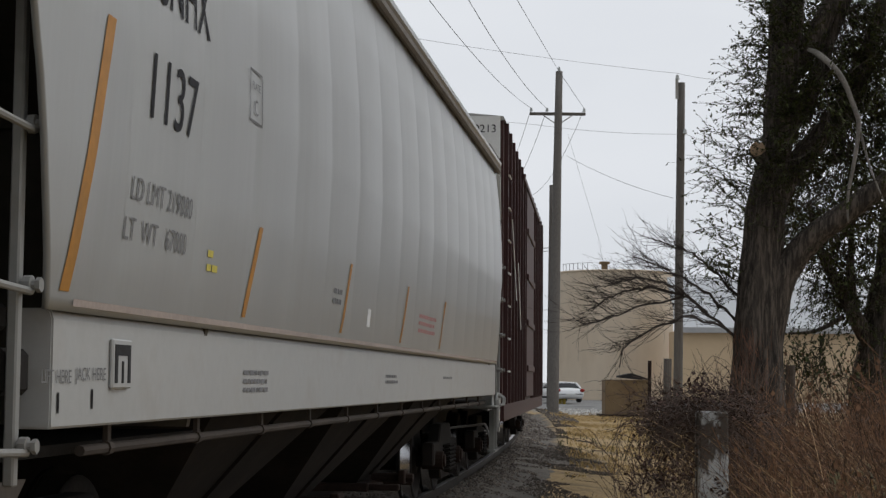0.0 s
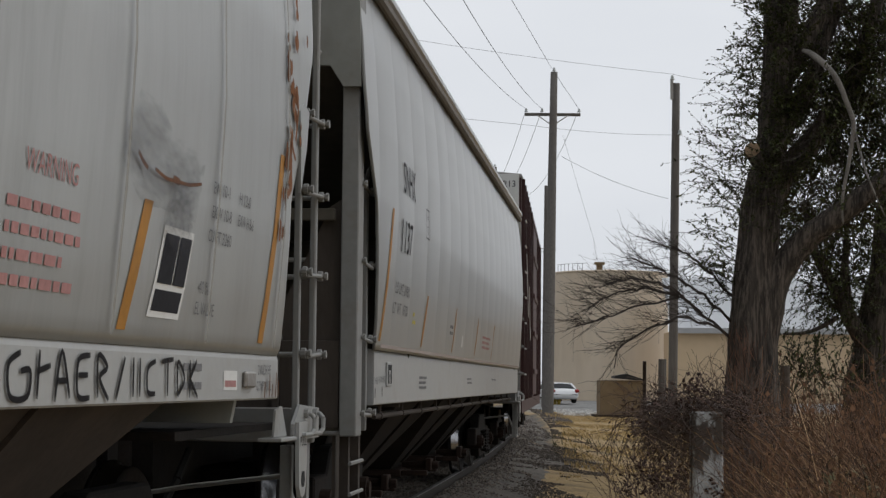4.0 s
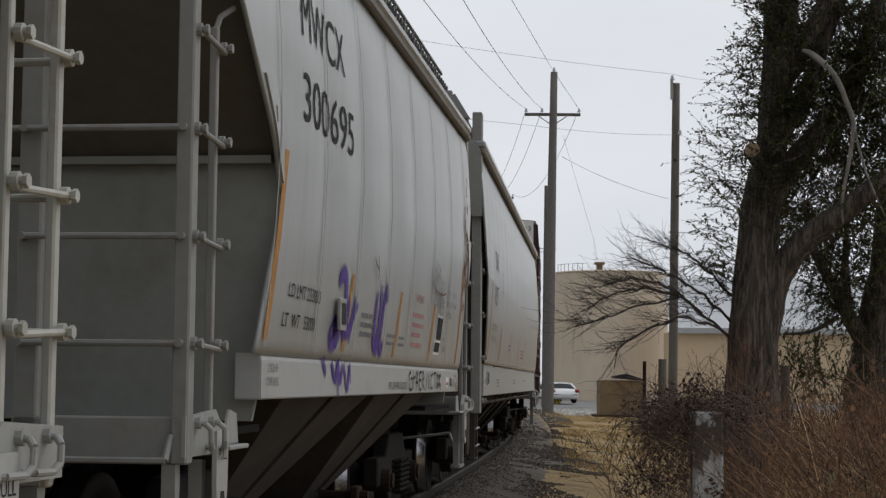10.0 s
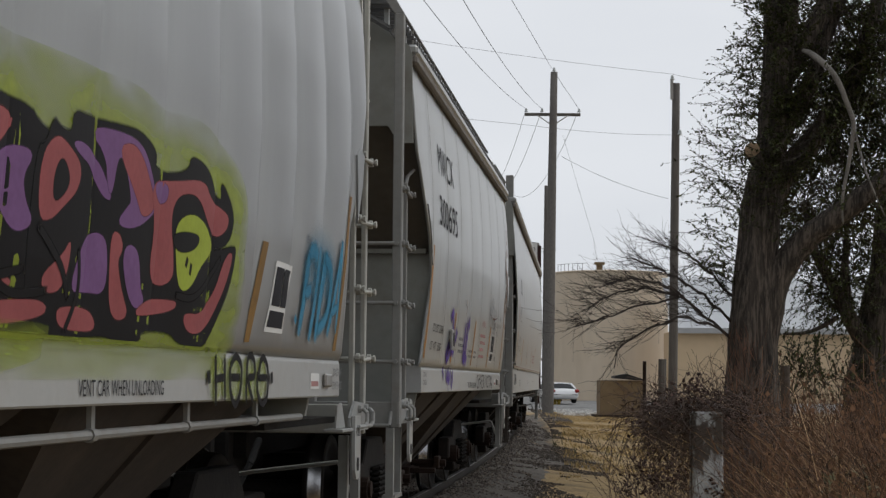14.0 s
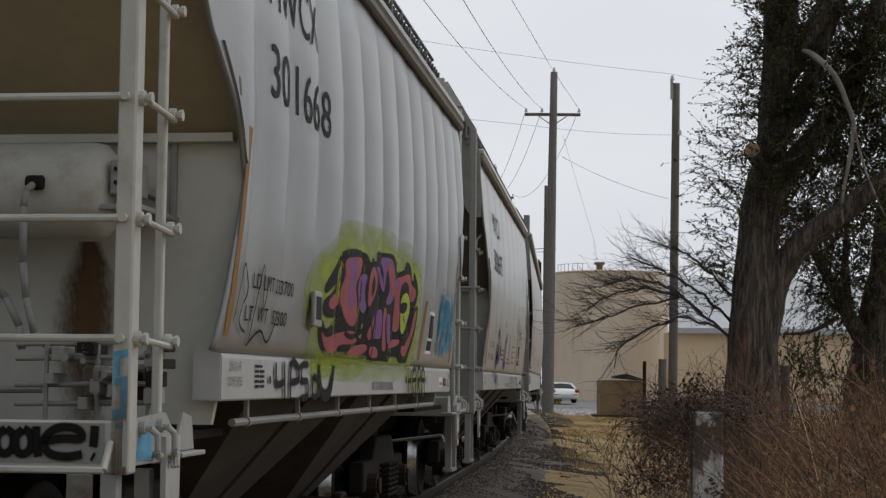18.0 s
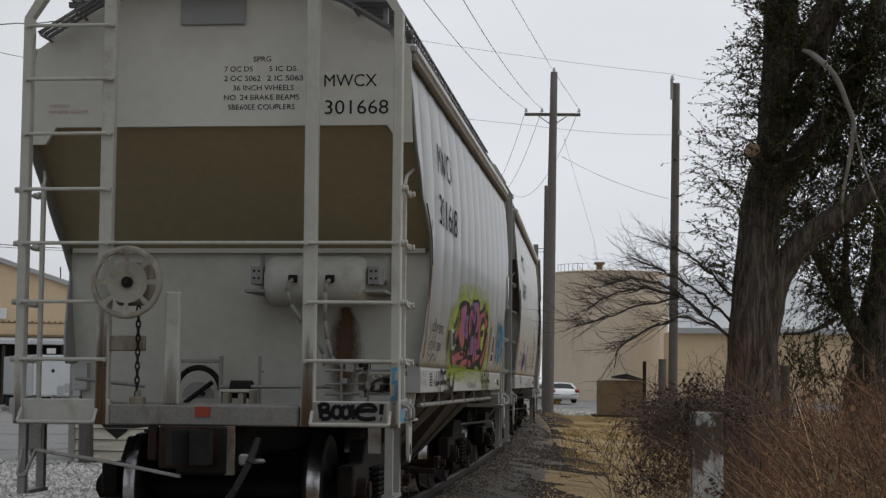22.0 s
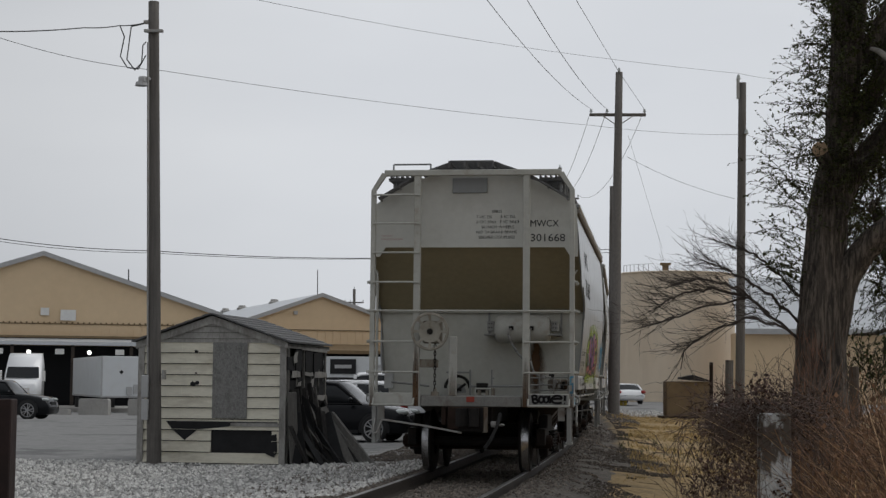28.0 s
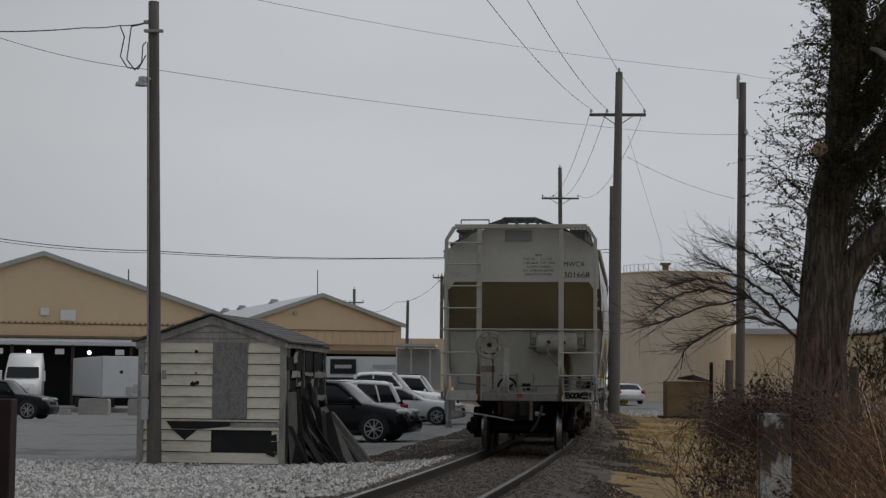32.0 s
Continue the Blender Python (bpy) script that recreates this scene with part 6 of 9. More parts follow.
def vehicle(name, label, paint, L, W, H, belt, hood, front_over, rear_over, cabin, r, m, category="car", truck_bed=False):
    """A car along +y (front), its right side +x. cabin: y of windscreen base, windscreen top, rear top, rear base."""
    v = thing(name, label, category, m, group="parked vehicles")
    w = W / 2
    c0, c1, c2, c3 = cabin
    lo = max(c3, .35)
    n = 34
    rows = []
    for i in range(n + 1):
        u = i / n
        y = L * (u + .05 * math.sin(6.28319 * u) * -1)
        zt = float(np.interp(y, [0, .05, .18, lo, c0, c0 + .15, L - .95, L - .40, L - .14, L - .03, L], [.60 * belt, .80 * belt, .95 * belt, belt, belt, hood * 1.01, hood * .97, hood * .88, hood * .76, hood * .62, hood * .52]))
        zb = float(np.interp(y, [0, .1, .5, L - .5, L - .08, L], [.42, .30, .21, .21, .28, .38]))
        ww = w * float(np.interp(y, [0, .06, .25, .7, L - .9, L - .4, L - .12, L], [.76, .88, .965, 1, 1, .95, .85, .70]))
        h = zt - zb
        rows.append([(-ww * .92, y, zb), (-ww * .985, y, zb + .09), (-ww, y, zb + h * .45), (-ww * .985, y, zb + h * .72), (-ww * .93, y, zb + h * .93), (-ww * .78, y, zt), (0, y, zt + .035), (ww * .78, y, zt), (ww * .93, y, zb + h * .93), (ww * .985, y, zb + h * .72), (ww, y, zb + h * .45), (ww * .985, y, zb + .09), (ww * .92, y, zb)])
    loft("body", rows, paint, v)
    # glasshouse
    mid = (c1 + c2) / 2
    knots_y, knots_z = [c3, c3 + (c2 - c3) * .8, c2, mid, c1, c1 + (c0 - c1) * .15, c0], [belt - .04, H - .12, H - .05, H, H - .035, H - .085, belt - .04]

    def top(y):
        return float(np.interp(y, knots_y, knots_z))

    def ring(y, grow=0.0, z0=None):
        zt = top(y) + grow
        k = (zt - belt) / (H - belt)
        wb, wt = w * .885 + grow, w * (.885 - .165 * k) + grow
        zz = belt - .05 if z0 is None else z0
        return [(-wb, y, zz), (-(wb + wt) / 2 - .02 * k, y, zz + (zt - zz) * .5), (-wt, y, zz + (zt - zz) * .88), (-wt * .82, y, zt - .012), (0, y, zt + .012), (wt * .82, y, zt - .012), (wt, y, zz + (zt - zz) * .88), ((wb + wt) / 2 + .02 * k, y, zz + (zt - zz) * .5), (wb, y, zz)]
    ys = [c3 + (c0 - c3) * i / 26 for i in range(27)]
    loft("window_glass", [ring(y) for y in ys], CAR_GLASS, v, label="dark curved car glass")
    skin = [ring(y, .008)[2:7] for y in [c2 - .06 + (c1 + .02 - c2 + .06) * i / 12 for i in range(13)]]
    loft("roof", skin, paint, v, closed=False)
    for s in (-1, 1):
        pick = (8, 7, 6) if s > 0 else (0, 1, 2)

        def pillar(yb, yt, rad):
            a, b = ring(yb, .0)[pick[0]], ring(yt, .0)[pick[2]]
            q = ring((yb + yt) / 2)[pick[1]]
            bm = pipe(bmesh.new(), [(a[0], yb, belt - .03), ((a[0] * .5 + b[0] * .5) + s * .012, (yb + yt) / 2, (belt + b[2]) / 2), (b[0], yt, b[2])], rad, 8)
            part("pillar", bm, paint, v)
        pillar(c0 - .06, c1 + .03, .045)
        pillar(mid + .05, mid, .035)
        pillar(c3 + .14, c2 + .0, .075)
        if H > 1.6 and not truck_bed:
            pillar(c3 + (mid - c3) * .5, c2 + (mid - c2) * .45, .03)
        part("roof_side", pipe(bmesh.new(), [ring(y)[pick[2]] for y in (c2 - .02, c2 + .3, mid, c1 - .3, c1 + .03)], .04, 8), paint, v)
        if H > 1.6 and not truck_bed:
            part("roof_rail", rods(.02, ((s * w * .64, c1 - .15, H + .03), (s * w * .64, c2 + .15, H + .02)), seg=6), TAR, v)
        part("belt_trim", rods(.012, ((s * (w * .905), c3 + .1, belt - .01), (s * (w * .905), c0 - .05, belt - .01)), seg=6), TAR, v)
        for y in (L - front_over, rear_over):
            arch = [(y + (r + .06) * math.cos(a * .2618), r + (r + .06) * math.sin(a * .2618)) for a in range(-1, 14)]
            part("wheel_arch", prism(bmesh.new(), arch, "x", s * (w - .03), s * (w + .006)), TAR, v)
            wheel(v, s * (w + .02), y, r, s)
        part("mirror", blob(bmesh.new(), (s * (w + .06), c0 - .30, belt + .08), (.11, .07, .085)), paint, v, smooth=True)
        part("headlight", blob(bmesh.new(), (s * w * .66, L - .30, hood * .80), (.20, .24, .085)), GLASSY, v, "clear swept headlight", smooth=True)
        part("fog_lamp", blob(bmesh.new(), (s * w * .60, L - .10, hood * .42), (.13, .05, .05)), TAR, v, smooth=True)
        part("tail_light", blob(bmesh.new(), (s * w * .80, .09, belt * .86), (.15, .14, .11)), TAIL_RED, v, "red tail light", smooth=True)
        for y in (mid, c3 + (mid - c3) * .35):
            part("door_seam", boxes((s * (w - .004), y - .006, .36, s * (w + .002), y + .006, belt * .86)), TAR, v)
        for y in (mid - .22, c3 + (mid - c3) * .35 + .62):
            part("door_handle", boxes((s * (w - .012), y - .09, belt * .82, s * (w + .012), y + .05, belt * .85), bevel=.006), paint, v)
        part("side_trim", boxes((s * (w - .02), rear_over + .45, .24, s * (w + .006), L - front_over - .45, .34)), TAR, v)
    part("grille", boxes((-w * .36, L - .10, hood * .48, w * .36, L - .015, hood * .72), bevel=.03), TAR, v)
    part("lower_intake", boxes((-w * .55, L - .12, .34, w * .55, L - .02, hood * .38), bevel=.03), TAR, v)
    part("plate", boxes((-.25, -.02, belt * .5, .25, .06, belt * .62)), WHITE_INK, v)
    if truck_bed:
        for s in (-1, 1):
            part("bed_rail", boxes((s * w, 0.1, belt - .03, s * (w - .08), c3 - .05, belt + .08), bevel=.02), paint, v)
    return v


def parked(x, y, heading):
    """Pose of a vehicle whose front points along heading: degrees clockwise from +y."""
    return pose(x, y, ground_z(x, y) - 0.01, 0, 0, -heading)


vehicle("sport_utility_car", "black sport utility car parked beside the shed", CAR_BLACK, 4.65, 1.9, 1.68, 1.05, 1.02, .95, .9, (3.35, 2.55, .45, .12), .37, parked(-7.04, 46.9, 101))
vehicle("sport_utility_car", "white sport utility car seen from its tail", CAR_WHITE, 4.6, 1.85, 1.70, 1.06, 1.02, .95, .9, (3.35, 2.6, .5, .1), .36, parked(-3.18, 52.5, 264))
vehicle("sedan", "pale silver sedan parked in the lot", CAR_SILVER, 4.7, 1.82, 1.46, .98, .93, .95, 1.0, (3.2, 2.3, 1.05, .55), .33, parked(-6.34, 65.9, 96))
vehicle("pickup_truck", "white crew cab pickup in the parking lot", CAR_WHITE, 5.8, 2.0, 2.05, 1.3, 1.26, 1.0, 1.2, (4.15, 3.5, 2.0, 1.9), .42, parked(-8.2, 70, 95), "pickup", True)
vehicle("van", "white compact van in the parking lot", CAR_WHITE, 4.9, 1.9, 1.98, 1.15, 1.12, .9, .9, (3.7, 3.1, .3, .1), .36, parked(-7.21, 81, 95), "van")
vehicle("pickup_truck", "black pickup truck standing before the docks", CAR_BLACK, 5.8, 2.0, 1.92, 1.25, 1.22, 1.0, 1.2, (4.15, 3.5, 2.0, 1.9), .46, parked(-27.94, 82, 94), "pickup", True)
vehicle("sedan", "white sedan parked beside the storage tank", CAR_WHITE, 4.7, 1.82, 1.20, .82, .78, .95, 1.0, (3.2, 2.3, 1.05, .55), .3, pose(7.14, 97, 0.2, 0, 0, 14))


def semi_trailer(x, y, turn, label):
    t = thing("semi_trailer", label, "trailer", pose(x, y, -0.85, 0, 0, turn), group="docked trailers")
    part("box", boxes((-1.28, 0, 1.1, 1.28, 14.0, 3.72), bevel=.03), TRAILER, t)
    part("bottom_rail", boxes((-1.3, -.01, 1.05, 1.3, 14.0, 1.16)), TRIM_GREY, t)
    part("corner_cap", boxes((-1.3, -.02, 1.1, -1.2, .05, 3.74), (1.2, -.02, 1.1, 1.3, .05, 3.74)), TRIM_GREY, t)
    part("placard", prism(bmesh.new(), [(-.0, 2.55), (.14, 2.7), (0, 2.85), (-.14, 2.7)], "y", -.02, 0.0), TAR, t)
    part("hose_box", boxes((.35, -.1, 1.2, .7, 0, 1.75), (.8, -.06, 1.3, 1.1, 0, 1.9)), TRIM_GREY, t)
    part("landing_gear", boxes((-1.0, 1.6, .1, -.85, 1.75, 1.1), (.85, 1.6, .1, 1.0, 1.75, 1.1)), IRON, t)
    for u in (11.0, 12.3):
        for s in (-1, 1):
            part("wheel", rods(.5, ((s * 1.25, u, .5), (s * .7, u, .5)), seg=18), TYRE, t)


semi_trailer(-25.0, 108, 22, "white box trailer backed to the dock")


def tractor(x, y, turn):
    t = thing("semi_tractor", "white highway truck tractor parked at the docks", "truck", pose(x, y, -0.8, 0, 0, turn))
    rows = []
    for yy, zt, k in ((0, 1.75, .80), (.15, 1.95, .88), (1.1, 2.1, .92), (1.2, 2.15, .97), (1.75, 3.0, .97), (2.2, 3.55, .93), (2.9, 3.85, .92), (3.9, 3.9, .92)):
        w = 1.25 * k
        rows.append([(-w, yy, .7), (-w, yy, zt * .8), (-w * .9, yy, zt), (w * .9, yy, zt), (w, yy, zt * .8), (w, yy, .7)])
    loft("cab", rows, CAR_WHITE, t)
    solid("windscreen", [(-1.08, 1.17, 2.22), (1.08, 1.17, 2.22), (1.0, 1.62, 2.95), (-1.0, 1.62, 2.95)], [(0, 1, 2, 3)], CAR_GLASS, t)
    part("grille", boxes((-.6, -.03, .8, .6, .03, 1.6), bevel=.02), CHROME, t)
    part("bumper", boxes((-1.2, -.15, .4, 1.2, .1, .8), bevel=.04), CHROME, t)
    for s in (-1, 1):
        part("mirror", boxes((s * 1.3, 1.0, 2.0, s * 1.5, 1.1, 2.7), bevel=.02), CHROME, t)
        part("wheel", rods(.5, ((s * 1.2, .9, .5), (s * .85, .9, .5)), seg=18), TYRE, t)
    return t


tractor(-31.9, 109, 10)
trl = thing("semi_trailer", "white trailer with a dark advertising panel behind the cars", "trailer", group="docked trailers")
part("box", boxes((-12.97, 118.0, 1.65, -7.64, 121.0, 3.13)), TRAILER, trl)
part("undercarriage", boxes((-12.66, 118.3, -0.09, -7.89, 120.5, 2.02)), IRON, trl)
part("dark_panel", boxes((-12.48, 117.9, 1.9, -10.66, 118.0, 2.94)), TAR, trl, "dark panel with pale lettering")
part("panel_lettering", boxes((-12.16, 117.8, 2.29, -10.97, 117.88, 2.54)), TRIM_GREY, trl)
part("panel_lettering", boxes((-9.45, 117.8, 2.36, -7.86, 117.88, 2.57)), TRIM_GREY, trl)


# ---- trees and growth ----
def limb(bm, pts, k=9, rough=0.08, furrow=0.0, step=4):
    """A tapered, slightly gnarled limb through (x, y, z, radius)."""
    p = [Vector(q) for q in pts]
    dense = []
    for i in range(len(p) - 1):
        a, b, c, d = p[max(i - 1, 0)], p[i], p[i + 1], p[min(i + 2, len(p) - 1)]
        for s in range(step):
            t = s / step
            dense.append(0.5 * (2 * b + (c - a) * t + (2 * a - 5 * b + 4 * c - d) * t * t + (3 * b - a - 3 * c + d) * t**3))
    dense.append(p[-1])
    rings = []
    for i, q in enumerate(dense):
        c = Vector(q[:3])
        d = (Vector(dense[min(i + 1, len(dense) - 1)][:3]) - Vector(dense[max(i - 1, 0)][:3])).normalized()
        u = d.cross(Vector((0, 1, 0))).normalized()
        v = d.cross(u)
        ring = []
        for j in range(k):
            a = 6.28319 * j / k
            r = q[3] * (1 + rough * 2 * noise.noise((c.x * 3 + math.cos(a) * 2, c.y * 3 + math.sin(a) * 2, c.z * 1.2)))
            if furrow:
                n1 = noise.noise((math.cos(a) * 4.2 * min(1.6, q[3] / .3), math.sin(a) * 4.2 * min(1.6, q[3] / .3), c.z * .75))
                n2 = noise.noise((math.cos(a) * 11, math.sin(a) * 11, c.z * 2.2))
                r *= 1 + furrow * (1.2 - 4.2 * abs(n1)) + furrow * .5 * n2
            ring.append(bm.verts.new(c + (u * math.cos(a) + v * math.sin(a)) * r))
        rings.append(ring)
    for a, b in zip(rings, rings[1:]):
        for j in range(k):
            bm.faces.new((a[j], a[(j + 1) % k], b[(j + 1) % k], b[j]))
    bm.faces.new(rings[-1])
    return [Vector(q[:3]) for q in dense]


def tube_verts(vs, fs, pts, r0, r1):
    """Adds a thin three-sided twig along pts to lists."""
    base = len(vs)
    n = len(pts)
    for i, c in enumerate(pts):
        d = (pts[min(i + 1, n - 1)] - pts[max(i - 1, 0)])
        d = d.normalized() if d.length > 1e-6 else Vector((0, 0, 1))
        u = d.orthogonal().normalized()
        v = d.cross(u)
        r = r0 + (r1 - r0) * i / (n - 1)
        for a in (0, 2.094, 4.189):
            vs.append(c + (u * math.cos(a) + v * math.sin(a)) * r)
    for i in range(n - 1):
        for j in range(3):
            fs.append((base + 3 * i + j, base + 3 * i + (j + 1) % 3, base + 3 * i + 3 + (j + 1) % 3, base + 3 * i + 3 + j))


def leaf(vs, fs, c, d, size, rng):
    u = Vector((d.y, -d.x, rng.uniform(-.6, .6))).normalized()
    w = size * rng.uniform(.2, .32)
    b = len(vs)
    vs += [c, c + d * size * .5 + u * w, c + d * size, c + d * size * .5 - u * w]
    fs.append((b, b + 1, b + 2, b + 3))


def spray(tw, lv, start, direction, length, rng, leaves=14, size=0.06, r=0.008, droop=0.25, depth=1):
    """A leafy twig: thin curved stem with leaves and side shoots."""
    d = Vector(direction).normalized()
    pts, c = [Vector(start)], Vector(start)
    n = 5
    for i in range(n):
        d = (d + Vector((rng.uniform(-.25, .25), rng.uniform(-.25, .25), rng.uniform(-.25, .22) - droop * .15))).normalized()
        c = c + d * length / n
        pts.append(c.copy())
    tube_verts(*tw, pts, r, r * .3)
    for i in range(leaves):
        t = rng.uniform(.15, 1) * n
        k = min(int(t), n - 1)
        q = pts[k].lerp(pts[k + 1], t - k)
        ld = (d + Vector((rng.uniform(-.75, .75), rng.uniform(-.75, .75), rng.uniform(-.75, .6)))).normalized()
        leaf(*lv, q, ld, size * rng.uniform(.6, 1.25), rng)
    if depth:
        for _ in range(3):
            k = rng.randint(1, n - 1)
            sd = (d + Vector((rng.uniform(-.75, .75), rng.uniform(-.75, .75), rng.uniform(-.6, .6)))).normalized()
            spray(tw, lv, pts[k], sd, length * rng.uniform(.35, .6), rng, max(leaves // 2, 0), size, r * .6, droop, depth - 1)


def along(pts, t):
    t = max(0, min(t, .9999)) * (len(pts) - 1)
    k = int(t)
    return pts[k].lerp(pts[k + 1], t - k)


def near_tree():
    tr = thing("elm_tree", "old elm with dark furrowed bark and sparse olive leaves", "tree")
    Y = 24.0
    rng = random.Random(21)
    bm = bmesh.new()
    stem = limb(bm, [(4.40, Y, -0.23, 0.50), (4.42, Y, 0.72, 0.42), (4.44, Y, 1.69, 0.365), (4.45, Y, 2.25, 0.335), (4.49, Y, 2.9, 0.315), (4.54, Y, 3.47, 0.275), (4.61, Y, 4.13, 0.255), (4.71, Y, 4.65, 0.225), (4.78, Y, 5.34, 0.21), (4.86, Y, 6.11, 0.225), (4.90, Y, 6.94, 0.235), (4.95, Y, 7.69, 0.19), (5.0, Y, 9.04, 0.105)], 64, .06, .05, 10)
    part("trunk", bm, BARK, tr, smooth=True)
    limbs = []
    for rows in ([(4.56, Y - .02, 1.75, 0.20), (4.64, Y - .03, 2.35, 0.225), (4.80, Y - 0.05, 2.92, 0.215), (5.16, Y - 0.20, 3.42, 0.175), (5.43, Y - 0.32, 3.64, 0.16), (5.71, Y - 0.42, 3.86, 0.152), (6.04, Y - 0.50, 4.10, 0.145), (6.34, Y - 0.60, 4.31, 0.14), (7.2, Y - 0.60, 4.80, 0.103)],
                 [(4.66, Y, 3.75, 0.13), (4.95, Y + 0.10, 4.40, 0.165), (5.33, Y + 0.15, 4.87, 0.16), (5.72, Y + 0.20, 5.35, 0.15), (5.97, Y + 0.20, 5.87, 0.135), (6.13, Y + 0.20, 6.25, 0.125), (6.4, Y + 0.10, 7.3, 0.08)],
                 [(4.80, Y, 4.75, 0.11), (5.08, Y + 0.12, 5.33, 0.135), (5.33, Y + 0.15, 5.75, 0.125), (5.52, Y + 0.15, 6.3, 0.10), (5.9, Y + 0.1, 7.2, 0.06)],
                 [(4.62, Y - 0.10, 4.36, 0.121), (4.50, Y - 0.25, 4.54, 0.120), (4.41, Y - 0.33, 4.65, 0.116)],
                 [(6.45, Y + 0.30, 4.26, 0.090), (6.78, Y + 0.50, 5.04, 0.074), (6.96, Y + 0.50, 6.05, 0.050)],
                 [(4.92, Y, 5.75, 0.13), (5.18, Y - 0.05, 6.2, 0.145), (5.36, Y - 0.05, 6.55, 0.135), (5.6, Y, 6.95, 0.125), (6.05, Y, 7.8, 0.07)]):
        bm = bmesh.new()
        limbs.append(limb(bm, rows, 30, .06, .05, 7))
        part("limb", bm, BARK, tr, smooth=True)
    part("sawn_end", rods(.112, ((4.40, Y - .32, 4.67), (4.385, Y - .375, 4.690)), seg=14), mat("sawn_wood", (.30, .21, .13), .9, vary=.2, scale=9), tr, "pale sawn branch stub")
    bm = bmesh.new()
    limb(bm, [(5.10, Y - 0.45, 6.10, 0.03), (5.22, Y - 0.60, 6.0, 0.048), (5.47, Y - 0.75, 5.70, 0.042), (5.66, Y - 0.80, 5.22, 0.036), (5.72, Y - 0.80, 4.95, 0.03), (5.65, Y - 0.80, 4.48, 0.024), (5.55, Y - 0.80, 3.93, 0.02), (5.56, Y - 0.80, 3.6, 0.012)], 8, .25)
    limb(bm, [(5.72, Y - .8, 4.95, .02), (5.9, Y - .8, 4.3, .014), (6.15, Y - .8, 3.7, .008)], 6, .1)
    part("dead_branch", bm, mat("bleached_wood", (.20, .185, .165), .85, vary=.4, scale=5, bump=.4), tr, "bleached bare hanging branch", smooth=True)
    tw, lv = ([], []), ([], [])
    # leafy shoots on the open side of the trunk
    for i in range(105):
        z = rng.uniform(2.5, 6.9)
        s = Vector((float(np.interp(z, [2.5, 4, 5, 7], [4.2, 4.35, 4.55, 4.75])), Y + rng.uniform(-.5, .3), z))
        reach = float(np.interp(z, [2.5, 3.4, 4.2, 4.8, 5.4, 6.2, 6.9], [1.0, 1.35, 1.35, 1.0, 1.1, .75, .5]))
        spray(tw, lv, s, (-1, rng.uniform(-.5, .5), rng.uniform(.05, 1.1)), reach * rng.uniform(.35, .9), rng, 22, .058, .006)
    # dense dark crown above and to the far side
    for i in range(420):
        k = rng.choice((0, 0, 1, 1, 1, 2, 2, 4))
        q = along(limbs[k], rng.uniform(.15, 1))
        if q.z < 3.6:
            continue
        spray(tw, lv, q + Vector((rng.uniform(-.2, .5), rng.uniform(-.9, 1.2), rng.uniform(-.2, .4))), (rng.uniform(-.5, 1), rng.uniform(-.8, .8), rng.uniform(-.8, .8)), rng.uniform(.5, 1.3), rng, 26, .062, .008)
    for i in range(420):
        q = Vector((rng.uniform(5.2, 7.2), Y + rng.uniform(0, 1.6), rng.uniform(4.3, 7.2)))
        if rng.random() < .6 and noise.noise((q.x * 1.1, q.z * 1.1, 7)) < -.15:
            continue
        spray(tw, lv, q, (rng.uniform(-1, 1), rng.uniform(-.6, .6), rng.uniform(-1, .6)), rng.uniform(.5, 1.1), rng, 24, .066, .007)
    for i in range(420):
        up = rng.uniform(.42, 1)
        s = along(stem, up) + Vector((rng.uniform(-.32, .32), -.30, 0))
        spray(tw, lv, s, (rng.uniform(-1, 1), -.5, rng.uniform(-.2, 1)), rng.uniform(.2, .5), rng, 14 if up > .55 else 7, .05, .005)
    for i in range(260):
        s = along(limbs[rng.choice((1, 1, 2))], rng.uniform(.1, .9)) + Vector((rng.uniform(-.15, .15), -.2, rng.uniform(-.1, .1)))
        spray(tw, lv, s, (rng.uniform(-1, 1), -.5, rng.uniform(-.3, 1)), rng.uniform(.2, .5), rng, 12, .05, .005)
    tagged(solid("twig_growth", *tw, TWIG, tr), kind="stuff")
    # the crown opens in two slanting gaps between the rising limbs
    kept, order = [], random.Random(3)
    for f in lv[1]:
        c = lv[0][f[0]]
        u, q = c.x * 24 / c.y, 1.357 + (c.z - 1.357) * 24 / c.y
        near = 9.0
        for (ax, az), (bx, bz) in (((4.98, 4.62), (5.40, 5.25)), ((5.45, 6.0), (5.68, 6.6)), ((5.1, 3.95), (5.65, 4.45))):
            t = max(0, min(1, ((u - ax) * (bx - ax) + (q - az) * (bz - az)) / ((bx - ax)**2 + (bz - az)**2)))
            near = min(near, math.hypot(u - ax - t * (bx - ax), q - az - t * (bz - az)))
        if near > .13 or order.random() < .12:
            kept.append(f)
    tagged(solid("foliage", lv[0], kept, LEAF, tr), kind="stuff")
    # bare drooping branches towards the track
    tw2 = ([], [])
